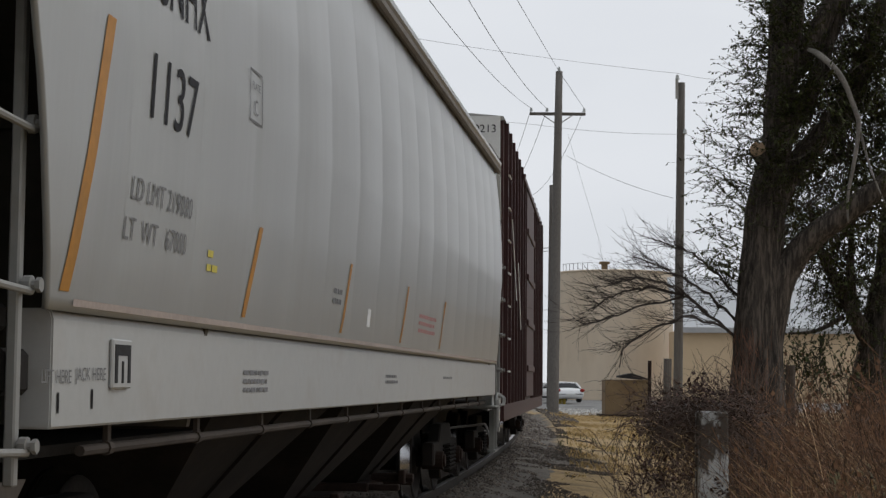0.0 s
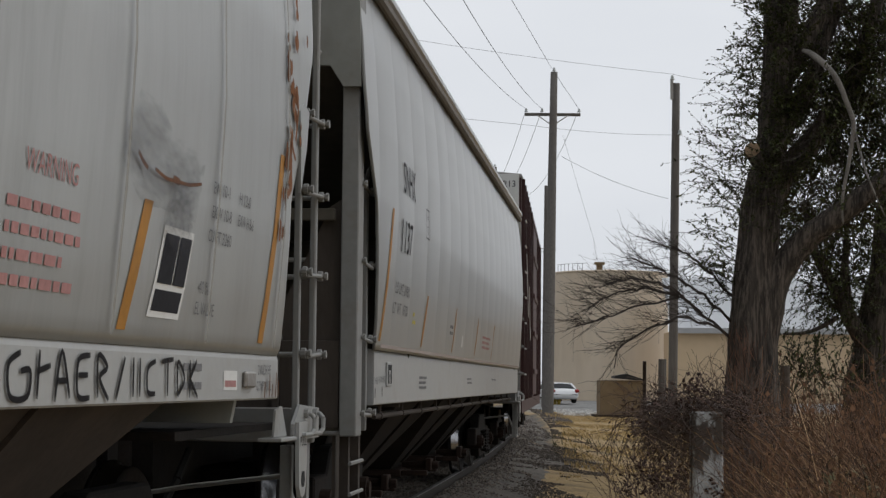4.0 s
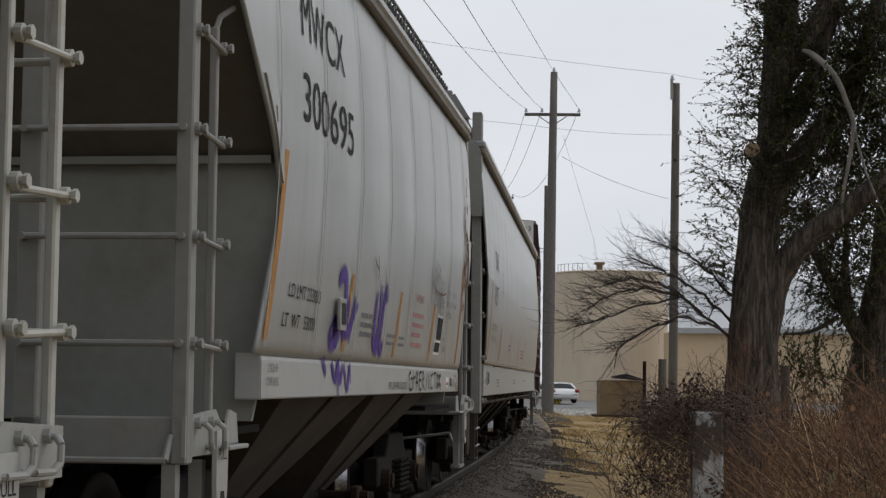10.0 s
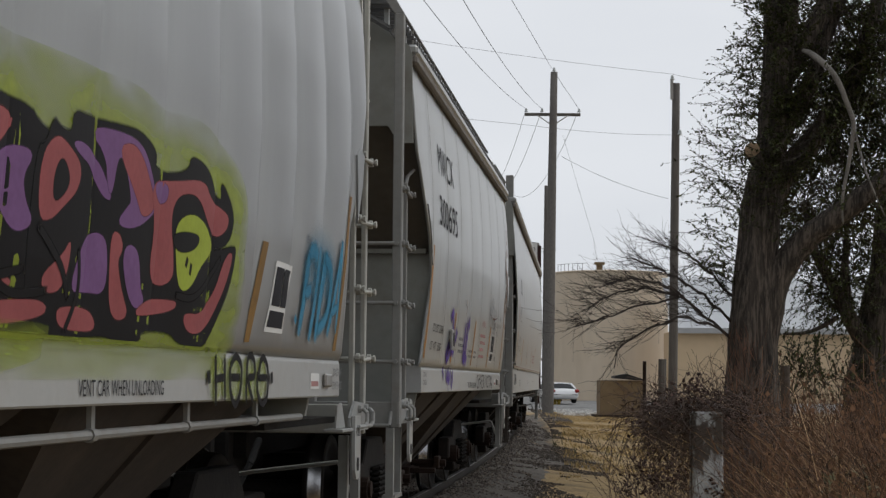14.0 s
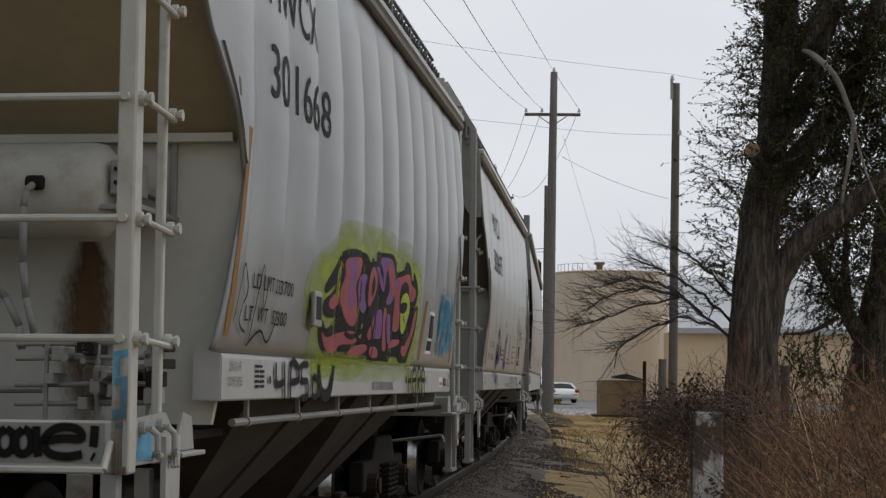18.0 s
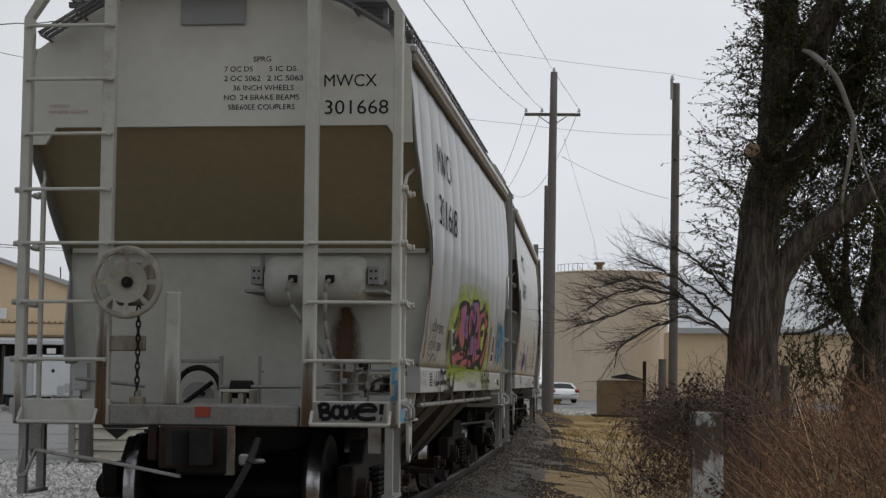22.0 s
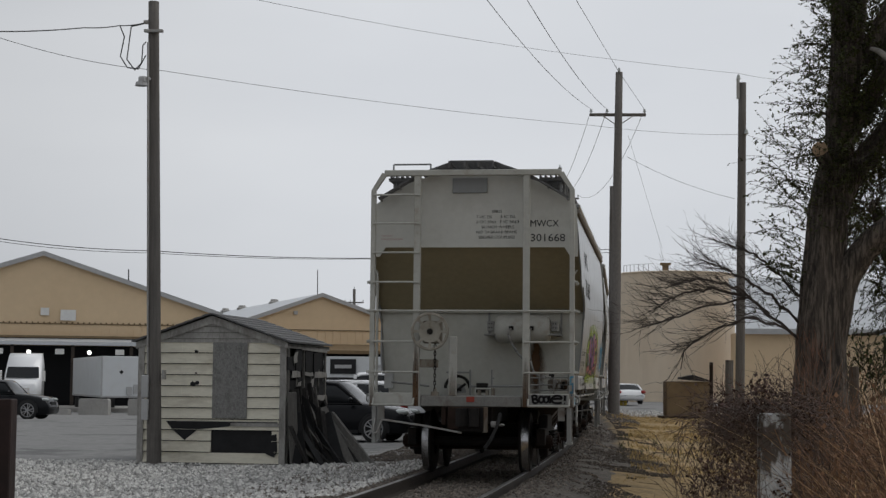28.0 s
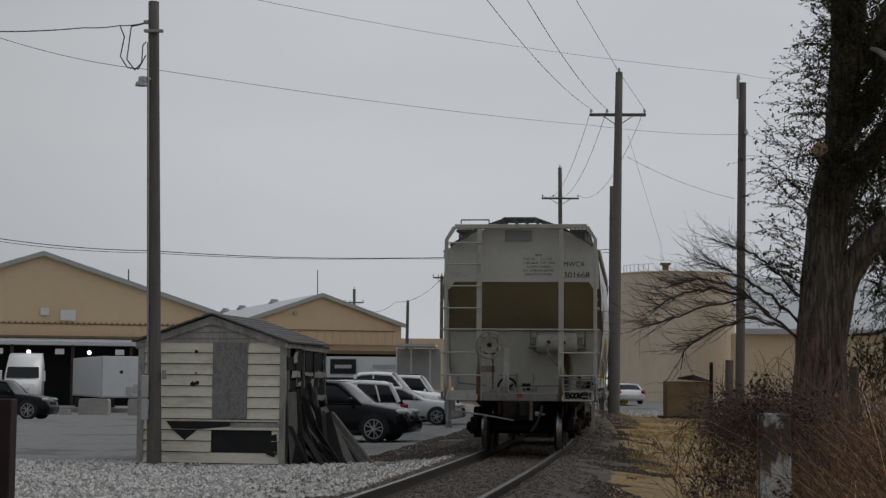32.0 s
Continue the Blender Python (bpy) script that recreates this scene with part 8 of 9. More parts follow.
def brake_gear(car):
    """Rear-end fittings of the last car: reservoir, hand brake, valve, pipes and stencils."""
    Z = 2.19
    prof = [(.25, .02), (.252, .10), (.27, .165), (.31, .205), (.36, .215), (1.03, .215), (1.08, .205), (1.115, .165), (1.13, .10), (1.132, .02)]
    bm, k = bmesh.new(), 40
    rings = [[bm.verts.new((x, 1.0 + r * math.cos(6.28319 * i / k), Z + r * math.sin(6.28319 * i / k))) for i in range(k)] for x, r in prof]
    for p, q in zip(rings, rings[1:]):
        for i in range(k):
            bm.faces.new((p[i], p[(i + 1) % k], q[(i + 1) % k], q[i]))
    bmesh.ops.recalc_face_normals(bm, faces=bm.faces)
    part("air_reservoir", bm, END_FRAME_PALE, car, "grey painted air reservoir", smooth=True)
    for x, s in ((.20, -1), (1.19, 1)):
        part("reservoir_bracket", boxes((x - .05, .86, Z - .03, x + .05, 1.10, Z + .12), (x - .03, 1.05, Z + .0, x + .03, 1.44, Z + .04), (x + s * .06, 1.40, Z - .08, x + s * .09, 1.44, Z + .30), (x - .10, .84, Z - .10, x + .10, 1.44, Z - .075), bevel=.005), END_FRAME, car)
        for u, v in ((-.02, .02), (.02, .02), (-.02, .08), (.02, .08)):
            part("bracket_bolt", rods(.01, ((x + u, .845, Z + v), (x + u, .862, Z + v)), seg=6), IRON, car)
    for x in (.53, .84):
        part("reservoir_valve", rods(.032, ((x, .74, Z + .01), (x, .80, Z + .01)), ((x - .035, .76, Z + .01), (x + .035, .76, Z + .01)), seg=8), IRON, car)
    part("air_pipe", pipe(bmesh.new(), [(.53, .74, Z), (.50, .71, Z - .03), (.495, .70, Z - .10), (.53, .71, 1.98), (.62, .72, 1.84), (.74, .72, 1.70), (.80, .73, 1.58), (.81, .74, 1.48)], .017, 8), END_FRAME, car, smooth=True)
    part("air_pipe", pipe(bmesh.new(), [(.84, .74, Z), (.82, .71, Z - .03), (.815, .70, Z - .10), (.815, .71, 1.85), (.83, .72, 1.70), (.87, .72, 1.55), (.95, .74, 1.47)], .017, 8), END_FRAME, car, smooth=True)
    # control valve cluster
    rng = random.Random(2)
    v = part("brake_valve", boxes((1.10, .66, 1.27, 1.40, .9, 1.42), bevel=.02), STAINED, car, "brake control valve with fittings")
    for k in range(26):
        x, z = rng.uniform(1.0, 1.48), rng.uniform(1.22, 1.52)
        if k % 3:
            part("valve_fitting", boxes((x - .02, .52, z - rng.uniform(.015, .05), x + .02, .70, z + .02), bevel=.004), (STAINED, END_FRAME, IRON)[k % 3], v)
        else:
            part("valve_fitting", rods(rng.uniform(.01, .022), ((x, .52, z), (x, .72, z)), seg=10), END_FRAME, v)
    for z in (1.25, 1.33, 1.44, 1.50):
        part("valve_pipe", rods(.011, ((.84, .6, z), (1.45, .6, z + .01))), END_FRAME, v)
    for x in (.98, 1.2, 1.42):
        part("valve_pipe", rods(.011, ((x, .58, 1.18), (x, .58, 1.50))), END_FRAME, v)
    # hand brake: dished wheel with eight windows, housing, chain
    hx, hz = -.61, 2.115
    hb = part("hand_brake", boxes((hx - .13, .0, 1.94, hx + .16, .13, 2.28), bevel=.02), STAINED, car, "hand brake housing")
    bm, n = bmesh.new(), 64
    pts = [[(hx + r * math.cos(6.28319 * i / n), y, hz + r * math.sin(6.28319 * i / n)) for i in range(n)] for r, y in ((.005, -.12), (.06, -.125), (.15, -.135), (.165, -.14), (.245, -.17), (.27, -.175), (.285, -.165), (.288, -.145), (.27, -.14), (.243, -.148))]
    rings = [[bm.verts.new(p) for p in ring] for ring in pts]
    for a, (p, q) in enumerate(zip(rings, rings[1:])):
        for i in range(n):
            if a == 3 and i % 8 in (1, 2, 3, 4, 5, 6):
                continue
            bm.faces.new((p[i], p[(i + 1) % n], q[(i + 1) % n], q[i]))
    part("brake_wheel", bm, WHEEL_PAINT, hb, "rust-stained pressed steel brake wheel", smooth=True)
    bm = rods(.045, ((hx, -.15, hz), (hx, .0, hz)), seg=12)
    part("wheel_hub", rod(bm, (hx, -.17, hz), (hx, -.14, hz), .022, seg=6), IRON, hb)
    for i in range(13):
        z = 1.90 - i * .055
        turn = Matrix.Translation((-.545, -.02, z)) @ Matrix.Rotation(i * 1.571, 4, "Z")
        link = [turn @ Vector((.016 * math.cos(a * .785), 0, .036 * math.sin(a * .785))) for a in range(9)]
        part("chain_link", pipe(bmesh.new(), link, .008, 5), IRON, hb)
    part("chain_clevis", boxes((-.60, -.05, 1.13, -.49, .05, 1.22), (-.56, -.03, 1.2, -.52, .03, 1.28), bevel=.01), STAINED, hb)
    part("housing_strut", boxes((-.80, .0, 1.58, -.50, .06, 1.70), bevel=.008), STAINED, hb)
    part("brake_post", boxes((-.345, .02, 1.16, -.225, .1, 2.05), bevel=.012), END_FRAME_PALE, car, "rust-stained upright brake post")
    # rust runs down the lower lengths of the posts
    for x, w, y, z1, k0 in ((-.835, .046, -.034, 2.0, 1.0), (.815, .046, -.034, 1.75, .8), (-.285, .058, .016, 1.6, .45), (1.503, .034, -.054, 1.5, .5), (-1.503, .034, -.054, 1.4, .5)):
        for u0, u1, top in ((-1, -.3, .75), (-.5, .4, 1.0), (.2, 1, .85)):
            vv, cov = [], []
            for i in range(7):
                t = i / 6
                z = 1.0 + (z1 * top + 1.0 * (1 - top) - 1.0) * t
                for k, c in ((0, .35), (.5, 1), (1, .35)):
                    vv.append((x + w * (u0 + (u1 - u0) * k), y - .0006 * (1 + (u0 > -.6)), z))
                    cov.append(k0 * c * (1 - t) ** .6)
            cover_attr(solid("rust_run", vv, [(3 * i + k, 3 * i + k + 1, 3 * i + 4 + k, 3 * i + 3 + k) for i in range(6) for k in (0, 1)], RUST_RUN, car), cov)
    # brake rigging behind the end sill
    arc = [(-.33 + .19 * math.cos(a * .2244), 1.05, 1.27 + .19 * math.sin(a * .2244)) for a in range(15)]
    part("bell_crank", pipe(bmesh.new(), arc, .024, 6), IRON, car, "dark brake lever guide")
    part("crank_face", prism(bmesh.new(), [(-.33 + .14 * math.cos(a * .2618), 1.20 + .14 * math.sin(a * .2618)) for a in range(13)], "y", 1.04, 1.06), END_FRAME, car)
    part("crank_lever", rods(.02, ((-.44, 1.02, 1.16), (-.20, 1.02, 1.34)), seg=6), IRON, car)
    part("crank_pin", rods(.02, ((-.28, 1.0, 1.24), (-.28, 1.03, 1.24)), seg=6), IRON, car)
    part("lever_frame", boxes((-.50, 1.0, 1.50, -.12, 1.03, 1.53), (-.14, .99, 1.13, -.11, 1.03, 1.56), bevel=.004), END_FRAME, car)
    part("lever_frame", boxes((.20, .98, 1.13, .225, 1.0, 1.56), (.21, .98, 1.42, .25, 1.0, 1.44)), END_FRAME, car)
    part("slack_adjuster", rods(.075, ((-.02, .95, 1.28), (.16, .95, 1.28)), seg=16), IRON, car)
    part("lever_rod", rods(.016, ((-.1, .9, 1.30), (.85, .9, 1.31))), END_FRAME, car)
    part("lever_rod", rods(.016, ((-1.35, .9, 1.36), (-.75, .9, 1.30))), END_FRAME, car)
    part("rigging_frame", pipe(bmesh.new(), [(.02, .4, 1.14), (.02, .4, 1.27), (.30, .4, 1.27), (.30, .4, 1.14)], .014), END_FRAME_PALE, car)
    for x in (.06, .18, .27):
        part("rigging_clevis", boxes((x, .34, 1.15, x + .045, .46, 1.25 + .03 * (x > .2)), bevel=.006), STAINED, car)
    bm = boxes(*[(-1.2, .12 + .09 * i, 1.15, 1.2, .15 + .09 * i, 1.17) for i in range(5)])
    box(bm, -1.2, .10, 1.14, -1.17, .52, 1.175)
    box(bm, 1.17, .10, 1.14, 1.2, .52, 1.175)
    part("end_grating", bm, BARE, car)
    # coupler box, carrier and loose air hose ends below the sill
    part("striker_plate", boxes((-.34, -.10, .66, .16, -.03, 1.0), (-.44, -.06, .72, -.36, .0, 1.0), bevel=.015), RUST, car, "rusty striker casting")
    part("hose_bracket", boxes((.17, -.08, .62, .26, -.05, 1.0), bevel=.006), STAINED, car, "rust-streaked hose bracket")
    part("glad_hand", boxes((.31, -.16, .70, .40, -.08, .79), (.36, -.18, .72, .52, -.12, .755), bevel=.015), BARE, car, "pale hose coupling")
    for x in (-1.35, 1.35):
        part("platform_hanger", boxes((x - .05, -.05, .80, x + .05, -.03, 1.0), bevel=.004), SCUFFED, car)
    # rusty run below the reservoir
    bm = bmesh.new()
    rows = [(2.0, .06, .9), (1.8, .15, .95), (1.6, .18, .9), (1.35, .15, .65), (1.15, .10, .3)]
    vv, cov = [], []
    for z, w, c in rows:
        for k, m in ((-1, 0), (0, 1), (1, 0)):
            vv.append((.86 + k * w, 1.42, z))
            cov.append(c * m)
    ob = solid("rust_run", vv, [(3 * i + k, 3 * i + k + 1, 3 * i + 4 + k, 3 * i + 3 + k) for i in range(4) for k in (0, 1)], RUST_RUN, car)
    cover_attr(ob, cov)
    # roof-end platform and top hatch
    part("end_hatch_panel", boxes((-.335, .27, 4.24, .2, .30, 4.47), bevel=.006), CAR_PALE, car)
    part("roof_handhold", pipe(bmesh.new(), [(-1.22, .1, 4.58), (-1.22, .1, 4.66), (-.65, .1, 4.66), (-.65, .1, 4.58)], .014), CAR_PALE, car)
    # stencils on the end plate
    def stencil(text, size, x, z, span, material=BLACK):
        vs, fs = letters(text, size / .7)
        lo, hi = min(v[0] for v in vs), max(v[0] for v in vs)
        solid("end_stencil", [(x + (u - lo) * span / (hi - lo), .296, z + v) for u, v in vs], fs, material, car)
    for text, x, z, span in (("SPRG", .27, 3.935, .145), ("7 OC D5", .03, 3.855, .235), ("5 IC D5", .40, 3.855, .225), ("2 OC 5062", .03, 3.778, .30), ("2 IC 5063", .385, 3.778, .295),
                             ("36 INCH WHEELS", .105, 3.70, .50), ("NO. 24 BRAKE BEAMS", .03, 3.622, .62), ("SBE60EE COUPLERS", .065, 3.543, .55)):
        stencil(text, .043, x, z, span)
    stencil("MWCX", .10, .855, 3.725, .43)
    stencil("301668", .115, .862, 3.50, .518)
    stencil("CAUTION", .026, -1.43, 3.575, .17, RED_INK)
    stencil("NO SIDE LADDER", .026, -1.43, 3.525, .33, RED_INK)
    part("red_mark", boxes((-.06, -.085, 1.07, .06, -.072, 1.15)), mat("red_end_mark", (.25, .04, .025), .7), car)


def sprayed_word(car, strokes, x, z, w, h, y, material, thick):
    """Fat soft-edged spray strokes on an upright panel, one mesh a stroke."""
    for k, pts in enumerate(strokes):
        p = [Vector((x + u * w, z + v * h)) for u, v in pts]
        for _ in range(2):
            p = [p[0]] + [c for q, r in zip(p, p[1:]) for c in (q.lerp(r, .25), q.lerp(r, .75))] + [p[-1]]
        vs, cov = [], []
        for j, c in enumerate(p):
            d = (p[min(j + 1, len(p) - 1)] - p[max(j - 1, 0)]).normalized()
            n = Vector((-d.y, d.x))
            fade = .35 if j in (0, len(p) - 1) else 1.0
            for o, f in ((-1.25, 0), (-.75, .8), (0, 1), (.75, .8), (1.25, 0)):
                q = c + n * o * thick / 2
                vs.append((q.x, y - .0006 * k, q.y))
                cov.append(f * fade)
        fs = [(5 * j + i, 5 * j + i + 1, 5 * j + i + 6, 5 * j + i + 5) for j in range(len(p) - 1) for i in range(4)]
        ob = solid("sprayed_tag", vs, fs, material, car)
        cover_attr(ob, cov)


brake_gear(car_c)
solid("pale_panel", [(.84, -.033, 1.04), (1.44, -.033, 1.04), (1.44, -.033, 1.19), (.84, -.033, 1.19)], [(0, 1, 2, 3)], END_FRAME, car_c)
BOONE = [[(.02, .95), (.04, .5), (.05, .05)], [(.02, .92), (.14, .95), (.16, .62), (.05, .5)], [(.05, .5), (.19, .45), (.18, .08), (.05, .05)],
         [(.29, .85), (.22, .7), (.22, .25), (.29, .1), (.35, .3), (.35, .7), (.29, .86)], [(.42, .85), (.36, .65), (.37, .2), (.43, .1), (.49, .3), (.48, .75), (.42, .86)],
         [(.52, .95), (.52, .5), (.54, .05)], [(.56, .5), (.74, .62), (.88, .55), (.84, .9), (.68, .95), (.57, .6), (.60, .15), (.75, .05), (.87, .15)], [(.96, .98), (.955, .6), (.95, .35)], [(.94, .1), (.96, .06)]]
sprayed_word(car_c, BOONE, .905, 1.055, .52, .13, -.037, BLACK_SPRAY, .034)
BLUE = mat("blue_brushed_paint", (.10, .30, .44), .6, vary=.25, scale=9)
for z0, z1, x0, x1 in ((1.43, 1.47, 1.472, 1.53), (1.36, 1.44, 1.475, 1.50), (1.33, 1.37, 1.475, 1.53), (1.24, 1.34, 1.505, 1.53), (1.20, 1.25, 1.472, 1.528), (1.17, 1.2, 1.49, 1.515)):
    solid("blue_patch", [(x0, -.0535, z0), (x1, -.0535, z0 + .01), (x1, -.0535, z1), (x0, -.0535, z1 - .01)], [(0, 1, 2, 3)], BLUE, car_c)
solid("blue_patch", [(1.5375, .05, 1.05), (1.5375, .27, 1.04), (1.5375, .24, 1.19), (1.5375, .10, 1.20)], [(0, 1, 2, 3)], BLUE, car_c)


def common_marks(sk, number, ld, lt, stripes, owner="MWCX", tape=ORANGE, block=0.0, tail=0.0, paint=None):
    sk.text(owner, .27, 1.83, 3.22, BLACK, 1.3)
    sk.text(number, .27, 1.84, 2.76, BLACK, 1.56)
    sk.text("LD LMT " + ld, .075, 1.70, 1.80, BLACK, .90)
    sk.text("LT  WT   " + lt, .075, 1.62, 1.64, BLACK, .90)
    sk.text("2 INCH HF", .045, 1.46, 1.40, FADED, .24)
    sk.text("COMP SHOES", .045, 1.44, 1.33, FADED, .28)
    sk.band(1.30, 1.56, 1.45, 2.54, .09, tape)
    for a in stripes:
        sk.band(a, 1.54, a + .17, 2.04 if a < 9 else 2.50, .10, tape)
    sk.text("VENT CAR WHEN UNLOADING", .06, 5.53, 1.295, BLACK, 1.0)
    solid("placard", [sk.at(a + tail, z, .002) for a, z in ((9.38, 1.31), (9.62, 1.31), (9.62, 1.40), (9.38, 1.40))], [(0, 1, 2, 3)], WHITE_INK, sk.car)
    solid("placard_bar", [sk.at(a + tail, z, .0028) for a, z in ((9.40, 1.325), (9.60, 1.325), (9.60, 1.355), (9.40, 1.355))], [(0, 1, 2, 3)], RED_INK, sk.car)
    part("sill_socket", boxes((1.533, 9.72 + tail, 1.32, 1.56, 9.9 + tail, 1.40), bevel=.01), BARE, sk.car)
    sk.text("2 INCH HF", .05, 10.02 + tail, 1.385, FADED, .27)
    sk.text("COMP SHOES", .05, 10.0 + tail, 1.305, FADED, .30)
    # consolidated stencil block
    for a0, a1, z0, z1, m in ((8.10, 8.52, 1.60, 1.965, WHITE_INK), (8.13, 8.49, 1.625, 1.71, BLACK), (8.13, 8.315, 1.735, 1.935, BLACK), (8.33, 8.49, 1.735, 1.935, BLACK)):
        a0, a1 = a0 + block, a1 + block
        lean = .30
        if m is WHITE_INK:
            sk.layer += .0004
        else:
            sk.layer += .0012
        sk.fill([(a0 + (z0 - 1.6) * lean, z0), (a1 + (z0 - 1.6) * lean, z0), (a1 + (z1 - 1.6) * lean, z1), (a0 + (z1 - 1.6) * lean, z1)], m, "stencil_block")
    # corner gusset on the flank edge
    skin_plate(sk, [(.90, 2.84), (1.16, 2.85), (1.27, 2.76), (1.33, 2.58), (1.385, 2.36), (1.345, 2.38), (1.25, 2.50), (1.07, 2.68)], .012, paint, "edge_gusset")
    skin_plate(sk, [(10.30, 2.35), (10.25, 2.60), (10.24, 2.78), (10.33, 2.83), (10.45, 2.80), (10.40, 2.66), (10.34, 2.48)], .012, paint, "edge_gusset")
    skin_plate(sk, [(1.12, 2.72), (1.15, 2.72), (1.17, 2.64), (1.14, 2.64)], .0135, EAVE_GRIME, "gusset_slot")
    bm = boxes((1.60, 3.03, 1.66, 1.625, 3.23, 1.86), bevel=.006)
    part("card_holder", bm, BARE, sk.car, "metal routing card holder")
    part("card_slot", boxes((1.625, 3.06, 1.70, 1.628, 3.20, 1.83)), TAR, sk.car)


SC = Skin(car_c, 0.78)
common_marks(SC, "301668", "233700", "52300", (7.80, 9.94), tape=ORANGE_DIRTY, paint=CAR_PALE)
# the big piece: lime halo, dark body, pink and violet letter forms
SC.fill([(3.19, 1.78), (2.92, 1.77), (3.17, 1.92), (3.7, 2.07), (3.89, 2.15), (4.1, 2.22), (4.86, 2.25), (5.3, 2.27), (5.53, 2.28), (5.87, 2.29), (6.19, 2.25), (6.48, 2.28), (6.8, 2.29), (7.24, 2.2), (7.44, 2.1), (7.38, 1.94), (7.46, 1.83), (7.45, 1.64), (7.3, 1.51), (6.87, 1.505), (5.3, 1.50), (3.6, 1.505), (3.2, 1.56), (3.3, 1.66)], LIME, edge=.15, cover=.30)
SC.fill([(3.34, 1.69), (3.45, 1.71), (3.61, 1.63), (3.97, 1.75), (4.13, 1.78), (3.7, 1.74), (3.44, 1.75), (3.4, 1.81), (3.78, 1.89), (3.83, 1.97), (3.48, 1.87), (3.41, 1.9), (3.81, 2.07), (3.9, 2.13), (4.18, 2.18), (4.81, 2.2), (4.9, 2.14), (5.18, 2.12), (5.3, 1.85), (5.25, 1.52), (4.9, 1.505), (4.42, 1.502), (4.07, 1.502), (3.74, 1.502), (3.44, 1.57)], BLACK_SPRAY, edge=.02)
SC.fill([(4.89, 2.08), (4.96, 2.09), (5.01, 2.19), (5.07, 2.16), (5.19, 2.16), (5.19, 2.24), (5.36, 2.24), (5.68, 2.26), (5.9, 2.27), (6.13, 2.22), (6.08, 2.16), (6.33, 2.16), (6.55, 2.21), (6.56, 2.27), (6.78, 2.26), (6.92, 2.22), (7.01, 2.15), (7.11, 2.14), (7.07, 2.24), (7.29, 2.11), (7.28, 2.01), (7.17, 1.95), (7.02, 1.93), (7.12, 1.92), (7.34, 1.96), (7.38, 1.94), (7.33, 1.79), (7.18, 1.62), (7.05, 1.515), (6.95, 1.503), (6.65, 1.51), (6.49, 1.56), (6.13, 1.55), (6.14, 1.503), (5.87, 1.503), (5.68, 1.52), (5.47, 1.503), (5.11, 1.503), (4.9, 1.6)], BLACK_SPRAY, edge=.02)
